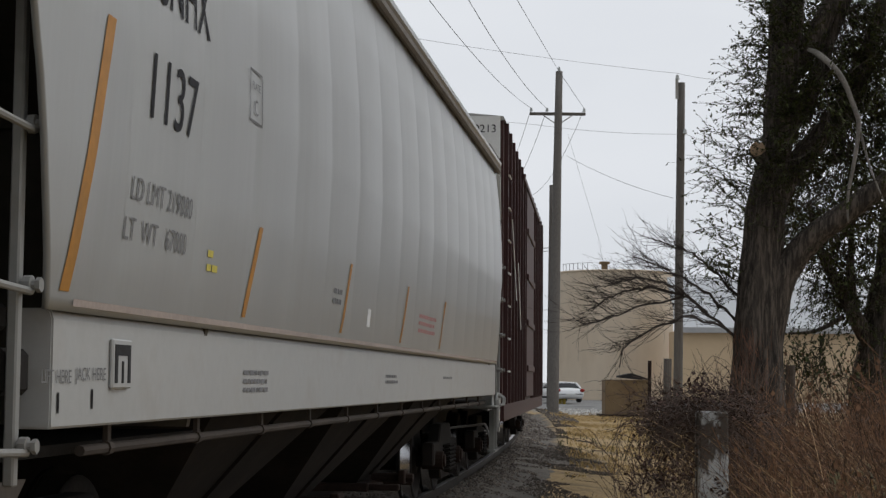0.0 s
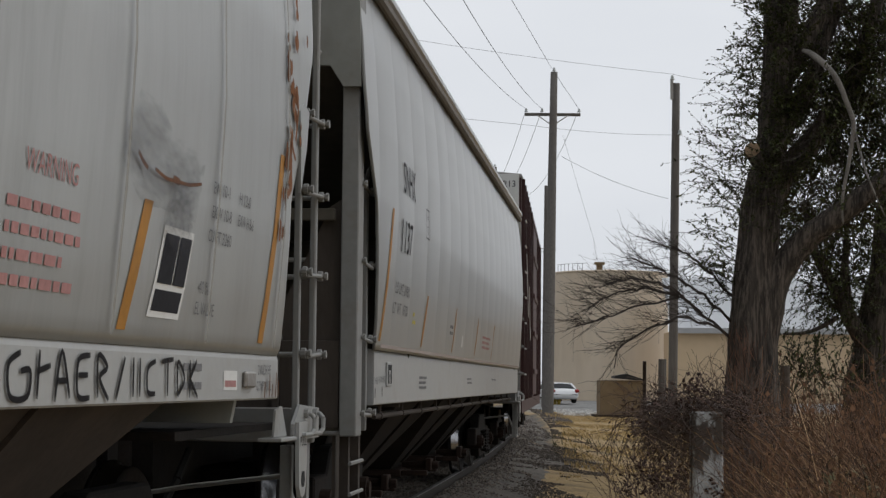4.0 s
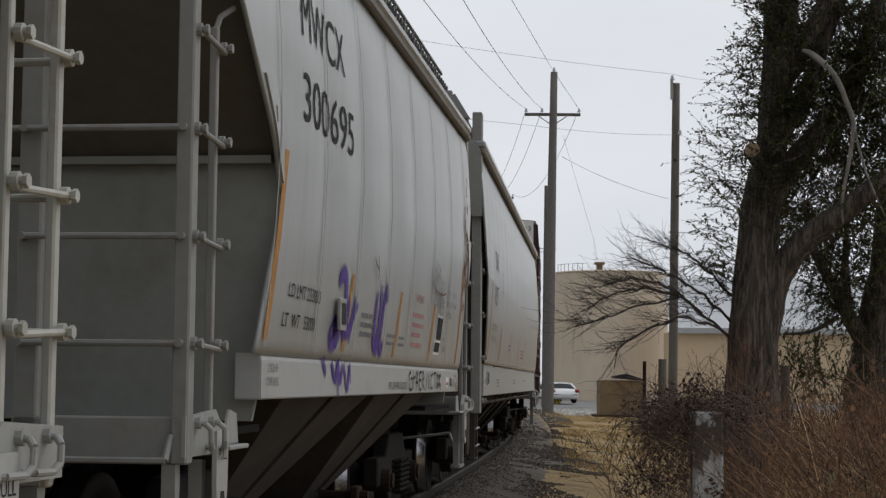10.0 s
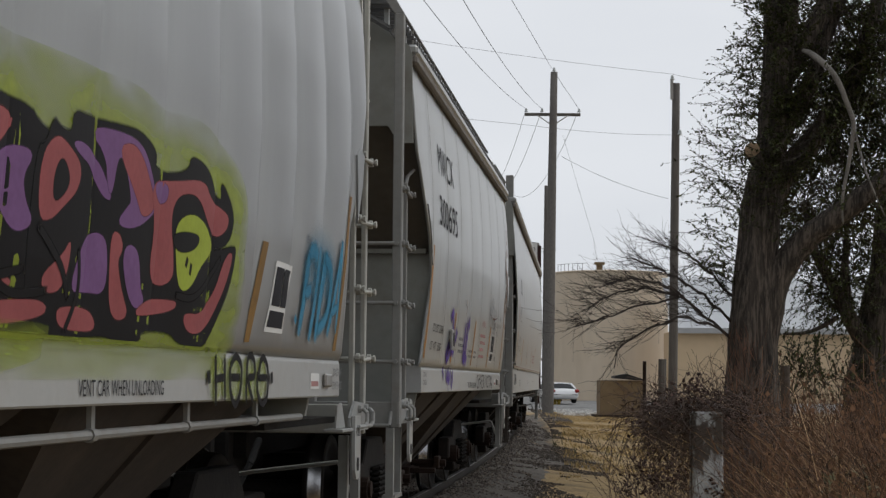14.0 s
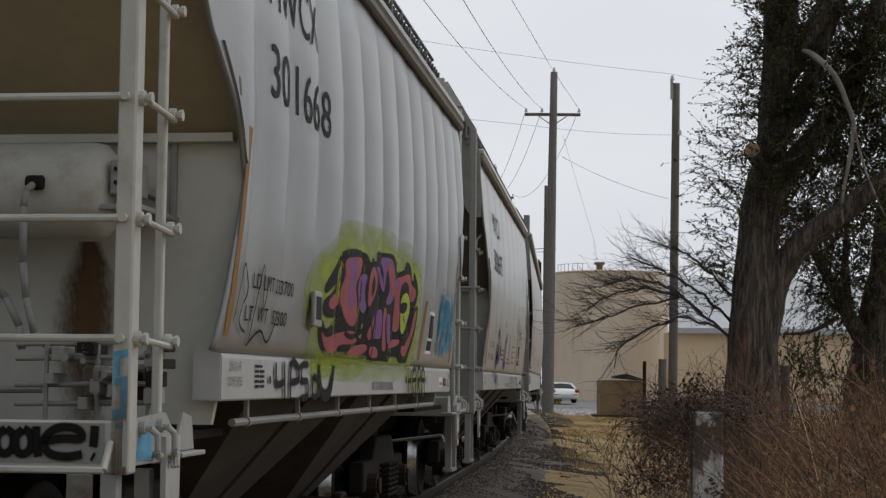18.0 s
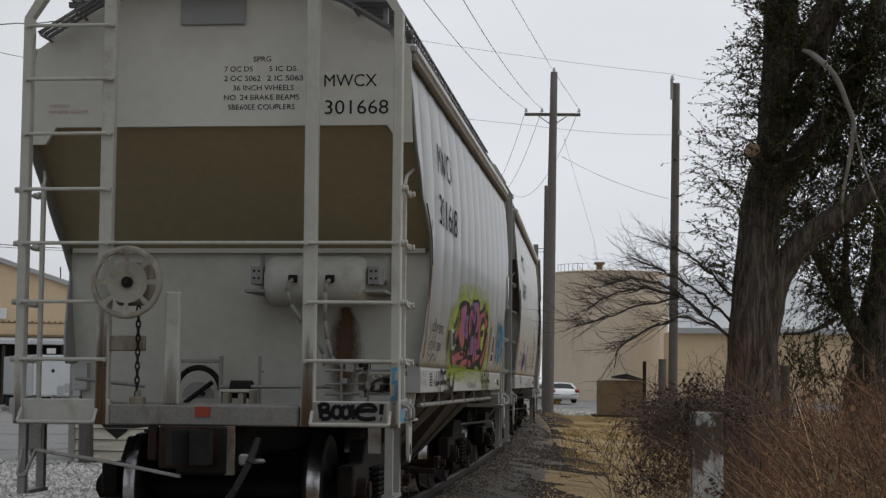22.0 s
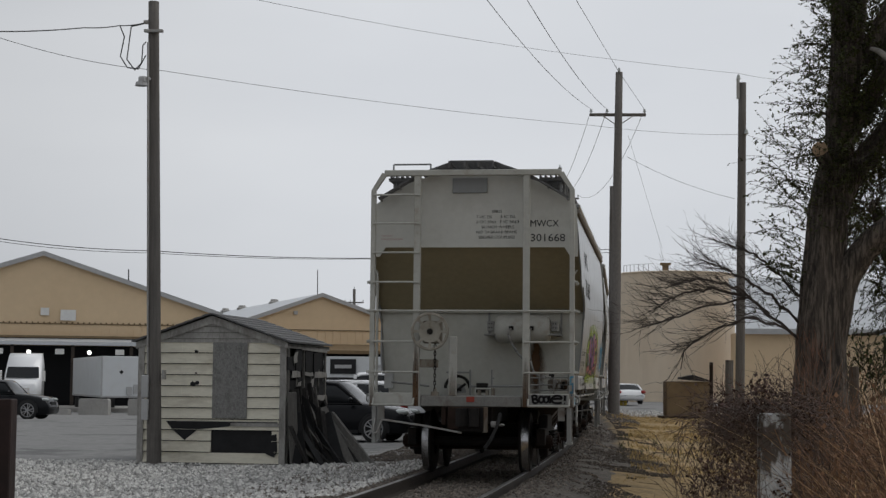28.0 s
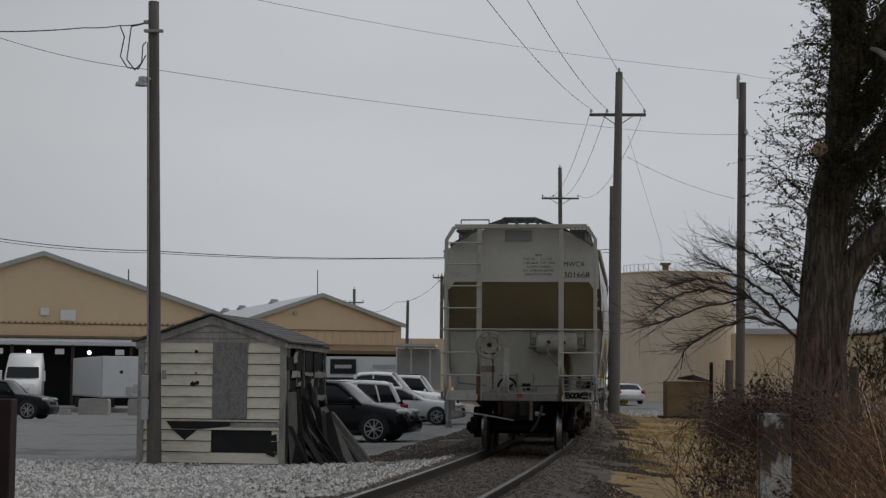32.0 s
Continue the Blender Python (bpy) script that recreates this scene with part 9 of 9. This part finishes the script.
forms = [
    (PINK, [(4.0, 2.11), (4.4, 2.15), (4.75, 2.16), (4.59, 2.04), (4.42, 1.98), (4.54, 1.89), (4.68, 1.76), (4.46, 1.7), (4.14, 1.74), (3.93, 1.9), (4.1, 2.01)]),
    (VIOLET, [(4.1, 2.12), (4.4, 2.14), (4.42, 2.05), (4.36, 1.96), (4.42, 1.84), (4.3, 1.80), (4.2, 1.92), (4.24, 2.02)]),
    (PINK, [(3.44, 1.66), (3.63, 1.6), (4.02, 1.65), (4.47, 1.68), (4.87, 1.66), (4.65, 1.6), (4.06, 1.59), (3.99, 1.53), (3.67, 1.53)]),
    (VIOLET, [(4.55, 1.99), (4.7, 2.06), (4.88, 2.06), (4.80, 1.98), (4.84, 1.9), (4.92, 1.84), (4.78, 1.80), (4.66, 1.88)]),
    (PINK, [(3.55, 1.82), (3.87, 1.90), (3.98, 1.83), (3.73, 1.78)]),
    (PINK, [(4.54, 1.57), (5.04, 1.61), (5.16, 1.57), (4.77, 1.52), (4.35, 1.52)]),
    (PINK, [(4.93, 2.06), (5.04, 2.14), (5.16, 2.12), (5.31, 2.07), (5.29, 1.99), (5.15, 1.92), (5.06, 1.87), (4.95, 1.86)]),
    (BLACK_SPRAY, [(5.06, 1.92), (5.05, 2.02), (5.11, 2.08), (5.2, 2.02), (5.17, 1.97)]),
    (VIOLET, [(5.19, 2.14), (5.34, 2.15), (5.48, 2.11), (5.57, 2.05), (5.64, 1.99), (5.54, 2.0), (5.41, 2.09), (5.28, 2.11)]),
    (VIOLET, [(5.39, 2.22), (5.7, 2.24), (5.88, 2.23), (6.0, 2.19), (6.18, 2.03), (6.14, 2.0), (5.99, 1.94), (5.83, 1.91), (5.71, 1.92), (5.8, 1.98), (5.85, 2.01), (5.72, 2.16), (5.65, 2.15), (5.63, 2.0), (5.58, 2.05), (5.55, 2.14)]),
    (PINK, [(5.65, 2.18), (5.8, 2.22), (5.94, 2.18), (6.06, 2.09), (6.16, 2.02), (5.99, 1.96), (5.90, 2.03)]),
    (PINK, [(5.02, 1.68), (5.2, 1.76), (5.28, 1.83), (5.25, 1.66), (5.1, 1.63)]),
    (VIOLET, [(5.31, 1.65), (5.38, 1.79), (5.47, 1.86), (5.61, 1.86), (5.65, 1.77), (5.66, 1.66), (5.49, 1.66)]),
    (PINK, [(5.66, 1.88), (5.75, 1.88), (5.80, 1.83), (5.74, 1.78), (5.84, 1.67), (5.96, 1.59), (5.79, 1.57), (5.70, 1.66)]),
    (VIOLET, [(5.83, 1.85), (5.98, 1.84), (6.05, 1.7), (6.14, 1.65), (6.02, 1.62), (5.90, 1.68), (5.81, 1.78)]),
    (PINK, [(5.22, 1.59), (5.51, 1.6), (5.61, 1.55), (5.58, 1.525), (5.3, 1.525), (5.23, 1.55)]),
    (PINK, [(6.0, 1.6), (6.17, 1.66), (6.37, 1.67), (6.55, 1.67), (6.5, 1.64), (6.23, 1.61)]),
    (PINK, [(6.06, 2.11), (6.36, 2.14), (6.79, 2.20), (6.91, 2.13), (7.16, 2.10), (7.22, 2.07), (7.18, 2.02), (7.05, 1.98), (6.9, 2.03), (6.71, 2.13), (6.49, 2.12), (6.38, 2.07), (6.36, 1.98), (6.43, 1.85), (6.45, 1.76), (6.28, 1.72), (6.15, 1.77), (6.18, 1.95)]),
    (VIOLET, [(6.10, 2.11), (6.30, 2.13), (6.30, 2.06), (6.2, 2.04)]),
    (LIME, [(6.42, 1.98), (6.62, 2.04), (6.84, 2.02), (6.96, 1.97), (7.03, 1.93), (6.92, 1.88), (6.83, 1.84), (6.74, 1.77), (6.65, 1.73), (6.56, 1.73), (6.5, 1.78), (6.47, 1.85)]),
    (BLACK_SPRAY, [(6.38, 1.93), (6.56, 1.96), (6.8, 1.96), (6.71, 1.9), (6.48, 1.87)]),
    (PINK, [(7.27, 1.93), (7.33, 1.92), (7.26, 1.79), (7.09, 1.62), (6.96, 1.56), (6.77, 1.555), (6.67, 1.6), (6.68, 1.63), (6.93, 1.63), (7.11, 1.74), (7.19, 1.87)]),
]
for m, pts in forms:
    SC.fill(pts, m, edge=.010)
for pts in ([(6.62, 1.86), (6.60, 1.82)], [(6.68, 1.84), (6.67, 1.79)], [(5.3, 1.5), (5.4, 1.66), (5.36, 1.8)], [(4.6, 1.7), (4.8, 1.62), (5.1, 1.64)], [(6.5, 1.70), (6.75, 1.70), (6.98, 1.78), (7.15, 1.90)], [(4.95, 1.84), (5.2, 1.72), (5.3, 1.62)], [(4.2, 1.66), (4.5, 1.64), (4.9, 1.70)]):
    SC.stroke(pts, .04, BLACK_SPRAY)
# drips of lime over the sill
SC.fill([(3.4, 1.40), (3.55, 1.30), (3.7, 1.42), (4.1, 1.46), (4.6, 1.40), (5.1, 1.46), (5.2, 1.49), (3.3, 1.49)], LIME, edge=.05, cover=.2)
SC.stroke([(3.55, 1.48), (3.65, 1.30), (3.85, 1.27), (3.98, 1.34), (4.05, 1.48)], .10, BLACK_SPRAY)
# small tags
TAG0, TAGK = 7.18, .86
for c, r in ((8.0, .17), (8.62, .17), (8.32, .12), (7.7, .1)):
    a = TAG0 + (c - 7.55) * TAGK
    SC.fill([(a - r * .8, 1.30), (a, 1.275), (a + r * .8, 1.30), (a + r, 1.37), (a + r * .7, 1.44), (a - r * .6, 1.44), (a - r, 1.37)], LIME, edge=.03, cover=.16)
for a in (7.55, 8.95):
    SC.stroke([(TAG0 + (a - 7.55) * TAGK, 1.40), (TAG0 + (a - 7.55) * TAGK + .01, 1.34)], .06, BLACK_SPRAY)
for pts in ([(7.68, 1.475), (7.70, 1.24)], [(7.68, 1.36), (7.86, 1.37)], [(7.86, 1.475), (7.88, 1.26)], [(7.98, 1.42), (8.1, 1.47), (8.22, 1.42), (8.2, 1.30), (8.1, 1.24), (7.99, 1.31), (7.98, 1.42)], [(8.0, 1.37), (8.2, 1.37)], [(8.34, 1.24), (8.36, 1.46), (8.5, 1.46), (8.52, 1.38), (8.38, 1.36), (8.5, 1.25)], [(8.6, 1.36), (8.7, 1.47), (8.84, 1.42), (8.84, 1.28), (8.72, 1.24), (8.6, 1.30), (8.6, 1.40)], [(8.62, 1.37), (8.84, 1.37)]):
    SC.stroke([(TAG0 + (a - 7.55) * TAGK, z) for a, z in pts], .045, BLACK_SPRAY)
for pts in ([(2.28, 1.38), (2.29, 1.34)], [(2.42, 1.45), (2.44, 1.34), (2.62, 1.35)], [(2.62, 1.46), (2.64, 1.25)], [(2.78, 1.24), (2.80, 1.45), (2.98, 1.43), (2.98, 1.36), (2.80, 1.35)], [(3.26, 1.45), (3.08, 1.44), (3.08, 1.36), (3.24, 1.35), (3.24, 1.27), (3.06, 1.26)], [(3.42, 1.38), (3.54, 1.36), (3.52, 1.27), (3.38, 1.28), (3.42, 1.40)]):
    SC.stroke(pts, .05, BLACK_SPRAY)
for i in range(5):
    SC.bars(1, 1.98, 1.42 - i * .025, .2, .014, .0, BLACK)
for pts, w in (([(8.86, 1.60), (8.90, 1.86), (8.93, 2.06)], .12), ([(8.93, 2.06), (9.06, 2.08), (9.16, 2.04)], .12), ([(8.90, 1.84), (9.06, 1.86)], .10), ([(9.14, 1.58), (9.2, 1.84), (9.24, 2.12)], .13),
               ([(9.32, 1.58), (9.38, 1.86), (9.44, 2.10)], .13), ([(9.40, 2.08), (9.58, 1.98), (9.56, 1.74), (9.36, 1.64)], .11), ([(9.62, 1.62), (9.74, 1.90), (9.84, 2.20)], .10), ([(9.84, 2.20), (9.84, 1.9), (9.86, 1.64)], .08), ([(9.66, 1.76), (9.84, 1.80)], .08)):
    SC.stroke(pts, w * 1.15, TEAL, core=.10)
SC.fill([(8.86, 1.86), (8.92, 2.10), (9.3, 2.14), (9.6, 2.06), (9.6, 1.9), (9.2, 1.84)], TEAL, edge=.16, cover=.30)
SC.stroke([(8.74, 1.67), (8.76, 1.70)], .07, TEAL)
SC.text("EW 10-1", .042, 8.88, 2.11, FADED, .27)
SC.text("EXW 10-8", .042, 8.88, 2.0, FADED, .30)
SC.text("H 13-0", .042, 9.3, 2.06, FADED, .2)
for pts in ([(1.36, 1.62), (1.5, 1.9), (1.6, 1.78), (1.48, 1.64), (1.62, 1.58)], [(1.7, 1.55), (1.84, 1.92), (1.9, 1.7), (1.98, 1.88)], [(1.66, 1.52), (1.9, 1.60), (2.1, 1.55), (2.3, 1.72)]):
    SC.stroke(pts, .018, BLACK_SPRAY)

SB = Skin(car_b, 1.25)
common_marks(SB, "300695", "233000", "53000", (3.46, 5.57, 7.63, 9.76), block=-.19, tail=-.21, paint=CAR_GREY)
for pts, w in (([(3.10, 1.95), (3.22, 2.02), (3.34, 1.98), (3.38, 1.84), (3.26, 1.68), (3.12, 1.58), (3.0, 1.60)], .11), ([(2.95, 1.60), (3.1, 1.72), (3.2, 1.60), (3.34, 1.78), (3.42, 1.60)], .10), ([(3.4, 1.62), (3.52, 1.86), (3.5, 1.66), (3.66, 1.72), (3.78, 1.9)], .09), ([(3.62, 1.60), (3.74, 1.76), (3.86, 1.86)], .06),
               ([(2.9, 1.49), (3.0, 1.42), (2.98, 1.40)], .06), ([(3.2, 1.48), (3.34, 1.36), (3.42, 1.48), (3.5, 1.35), (3.6, 1.46)], .06), ([(3.4, 1.48), (3.44, 1.26)], .04), ([(3.62, 1.48), (3.76, 1.30), (3.84, 1.46), (3.86, 1.34)], .05)):
    SB.stroke(pts, w * 1.35, PURPLE, core=.10)
for pts, w in (([(4.60, 1.98), (4.56, 1.72), (4.64, 1.60), (4.74, 1.70), (4.80, 1.98)], .10), ([(4.70, 1.60), (4.76, 1.56), (4.84, 1.68)], .07), ([(5.06, 1.92), (5.0, 2.02), (4.92, 1.86), (4.88, 1.66), (4.95, 1.57), (5.02, 1.64)], .10), ([(4.74, 2.04), (4.78, 1.9)], .06)):
    SB.stroke(pts, w * 1.35, PURPLE, core=.10)
SB.text("WARNING", .075, 6.56, 2.0, RED_INK, .46)
SB.bars(4, 6.45, 1.88, .62, .035, .045, RED_INK)
SB.bars(3, 4.02, 1.78, .5, .032, .03, FADED)
SB.bars(2, 5.2, 1.68, .42, .025, .03, FADED)
SB.bars(2, 5.78, 1.68, .34, .022, .03, FADED)
SB.text("EW 10-1", .055, 8.69, 2.165, FADED, .25)
SB.text("H 13-0", .055, 9.10, 2.16, FADED, .2)
SB.text("EXW 10-8", .055, 8.69, 2.06, FADED, .30)
SB.text("EXW H 8-6", .055, 9.10, 2.06, FADED, .28)
SB.text("CU FT 3260", .055, 8.66, 1.955, FADED, .36)
SB.text("40 %", .055, 8.58, 1.725, FADED, .17)
SB.text("EL VALVE", .055, 8.56, 1.635, FADED, .30)
SB.bars(1, 8.52, 1.395, .3, .032, .03, FADED)
SB.bars(1, 8.52, 1.315, .26, .032, .03, FADED)
tag_pts = ([(6.72, 1.44), (6.62, 1.40), (6.64, 1.30), (6.78, 1.30), (6.80, 1.38), (6.72, 1.38)], [(6.88, 1.45), (6.86, 1.29)], [(6.86, 1.38), (6.98, 1.40)], [(7.02, 1.28), (7.08, 1.45), (7.16, 1.29)], [(7.04, 1.35), (7.14, 1.35)], [(7.36, 1.44), (7.24, 1.42), (7.24, 1.30), (7.36, 1.29)], [(7.24, 1.37), (7.34, 1.37)], [(7.44, 1.29), (7.44, 1.44), (7.54, 1.40), (7.46, 1.36), (7.56, 1.28)], [(7.64, 1.28), (7.74, 1.44)], [(7.84, 1.44), (7.84, 1.29)], [(7.92, 1.44), (7.92, 1.29)], [(8.12, 1.43), (8.02, 1.40), (8.02, 1.31), (8.12, 1.30)], [(8.2, 1.43), (8.36, 1.44)], [(8.28, 1.44), (8.28, 1.29)], [(8.42, 1.29), (8.42, 1.43), (8.52, 1.36), (8.42, 1.29)], [(8.6, 1.44), (8.6, 1.28)], [(8.6, 1.36), (8.7, 1.44)], [(8.6, 1.36), (8.72, 1.28)])
for pts in tag_pts:
    SB.stroke(pts, .026, BLACK_SPRAY)
rng = random.Random(8)
# peeled and rusted paint along the leading edge
spots = [(10.0, 3.02, .05), (10.03, 2.95, .06), (10.10, 2.84, .04), (10.14, 2.80, .06), (10.12, 2.72, .03), (10.06, 2.60, .06), (10.10, 2.53, .07), (10.03, 2.48, .05), (9.98, 2.45, .05), (10.02, 2.36, .03), (9.99, 2.28, .035), (9.95, 2.13, .05), (9.90, 2.12, .03), (10.0, 2.12, .03), (10.16, 3.12, .05), (10.2, 3.3, .05), (10.3, 3.45, .04), (10.22, 2.66, .03), (10.42, 3.2, .02)]
for a, z, r in spots:
    for k in range(3):
        c, e = a + rng.gauss(0, r * .5), z + rng.gauss(0, r * .8)
        q = r * rng.uniform(.3, .7)
        SB.fill([(c + q * .8 * rng.uniform(.35, 1.3) * math.cos(t), e + q * 1.5 * rng.uniform(.35, 1.3) * math.sin(t)) for t in (0, .6, 1.2, 1.9, 2.5, 3.1, 3.8, 4.4, 5.0, 5.6)], RUST_PATCH, "rust_patch", edge=.012)
SB.stroke([(10.14, 2.86), (10.18, 2.8), (10.16, 2.7), (10.12, 2.6)], .03, RUST_PATCH, "rust_scar")
SB.stroke([(10.03, 2.62), (10.08, 2.55), (10.14, 2.5)], .03, RUST_PATCH, "rust_scar")
# scuffs: a long scar with a dark smudge over the stencils, and two shorter ones
SB.stroke([(7.60, 2.20), (7.66, 2.17), (7.72, 2.15)], .022, RUST_PATCH, "rust_scar")
SB.stroke([(7.80, 2.16), (7.95, 2.14), (8.08, 2.145), (8.25, 2.15), (8.44, 2.175)], .018, RUST_PATCH, "rust_scar")
SB.stroke([(8.03, 2.15), (8.12, 2.145)], .035, RUST_PATCH, "rust_scar")
SMUDGE = soft_paint("dark_smudge", (.10, .10, .115), .7, 8, .6)
SB.fill([(7.5, 2.2), (7.62, 2.34), (7.8, 2.32), (8.0, 2.22), (8.4, 2.2), (8.35, 2.1), (7.9, 2.12), (7.7, 2.1)], SMUDGE, "smudge", edge=.10, cover=.10)
SB.fill([(8.0, 1.92), (8.1, 2.1), (8.3, 2.08), (8.34, 1.9)], SMUDGE, "smudge", edge=.06, cover=.12)
SB.stroke([(4.30, 2.20), (4.36, 2.16), (4.48, 2.13)], .02, SMUDGE, "scuff")
SB.stroke([(4.44, 2.22), (4.50, 2.12), (4.47, 2.06)], .02, RUST_PATCH, "rust_scar")
RUST_DRIP = soft_paint("rust_drip", (.14, .075, .045), .9)
for a, l in ((9.9, .08), (10.0, .12), (10.06, .07), (10.14, .13), (10.19, .09)):
    SB.stroke([(a, 1.27), (a + .01, 1.27 + l * .5), (a + .015, 1.27 + l)], .028, RUST_DRIP, "rust_run", core=.2)
# dark seams between the side panels of the dirty car
SEAM_GRIME = soft_paint("seam_grime", (.30, .29, .26))
for k in range(9):
    a = 1.25 * (k + 1)
    if a < 10.2:
        SB.stroke([(a, 1.52), (a, 2.2), (a, 2.9), (a, 3.88)], .035, SEAM_GRIME, "seam_grime", core=.05)

SA = Skin(car_a, 0.95, 1.575, 4.055)
SA.text("SNHX", .24, 1.20, 2.78, BLACK, .76)
SA.text("1137", .25, 1.14, 2.33, BLACK, .64)
SA.text("LD LMT 219000", .085, 1.0, 2.01, FADED, .8)
SA.text("LT  WT   67000", .085, .96, 1.86, FADED, .8)
SA.band(.40, 1.64, .64, 2.60, .09, ORANGE)
for a in (2.85, 5.36, 7.88, 10.32):
    SA.band(a, 1.65, a + .18, 2.09, .07, ORANGE)
pl = [(2.68, 2.56), (2.93, 2.56), (2.93, 2.80), (2.68, 2.80)]
for p, q in zip(pl, pl[1:] + pl[:1]):
    SA.band(p[0], p[1], q[0], q[1] + 1e-4, .012, FADED, "plate_border") if abs(p[1] - q[1]) > .1 else solid("plate_border", [SA.at(a, z, .0015) for a, z in ((p[0], p[1]), (q[0], q[1]), (q[0], q[1] + .012), (p[0], p[1] + .012))], [(0, 1, 2, 3)], FADED, car_a)
SA.text("PLATE", .035, 2.72, 2.72, FADED, .17)
SA.text("C", .075, 2.77, 2.60, FADED, .08)
solid("small_label", [SA.at(a, z, .0015) for a, z in ((6.28, 1.72), (6.42, 1.72), (6.42, 1.84), (6.28, 1.84))], [(0, 1, 2, 3)], WHITE_INK, car_a)
SA.bars(2, 2.1, 1.88, .1, .03, .03, YELLOW_INK)
SA.bars(3, 8.8, 1.88, 1.2, .03, .03, RED_INK)
SA.bars(2, 5.0, 1.88, .3, .03, .03, FADED)
SA.bars(3, 3.0, 1.38, .6, .022, .02, FADED)
SA.bars(2, 7.4, 1.38, .7, .022, .02, FADED)
SA.bars(1, 10.9, 1.38, .7, .022, .02, FADED)
SA.text("JACK HERE", .045, .62, 1.35, FADED, .32)
SA.text("LIFT HERE", .045, .3, 1.34, FADED, .28)
SA.stroke([(.46, 1.31), (.46, 1.24)], .03, BLACK_SPRAY)
SA.stroke([(.80, 1.32), (.80, 1.25)], .03, BLACK_SPRAY)
sock = part("jacking_pad", boxes((1.533, .98, 1.32, 1.55, 1.2, 1.5), bevel=.006), SILL_WHITE, car_a, "framed jacking pad")
part("pad_slot", boxes((1.55, 1.0, 1.34, 1.553, 1.03, 1.48), (1.55, 1.15, 1.34, 1.553, 1.18, 1.48), (1.55, 1.03, 1.44, 1.553, 1.15, 1.48), (1.55, 1.08, 1.34, 1.553, 1.1, 1.42)), TAR, sock)
solid("sill_rust_line", [SA.at(a, z, .004) for a, z in [(.5, 1.595), (16.2, 1.595), (16.2, 1.62), (.5, 1.62)]], [(0, 1, 2, 3)], mat("pinkish_seam_stain", (.36, .30, .27), .8, vary=.2, scale=4), car_a)
part("brake_step_cluster", boxes((1.2, .12, 1.3, 1.48, .35, 1.45), (1.3, .1, 1.5, 1.42, .3, 1.6), bevel=.02), IRON, car_a)


# ---- what moves: the train's cars and their wheels ----
def motions():
    times = [i * 1.0 for i in range(33)]
    for car, off, length in ((car_c, 0.0, 11.05), (car_b, OFF_B, 11.05), (car_a, OFF_A, 17.0), (car_d, OFF_BOX, 16.0)):
        walk(car, [(t, car_pose(t, off, length)) for t in times])
    roll = [i * 0.4 for i in range(81)]
    for ws, u in WHEELSETS:
        walk(ws, [(t, pose(0, u, 0.457, -math.degrees((run(t) - run(0)) / 0.457), 0, 0)) for t in roll])


motions()
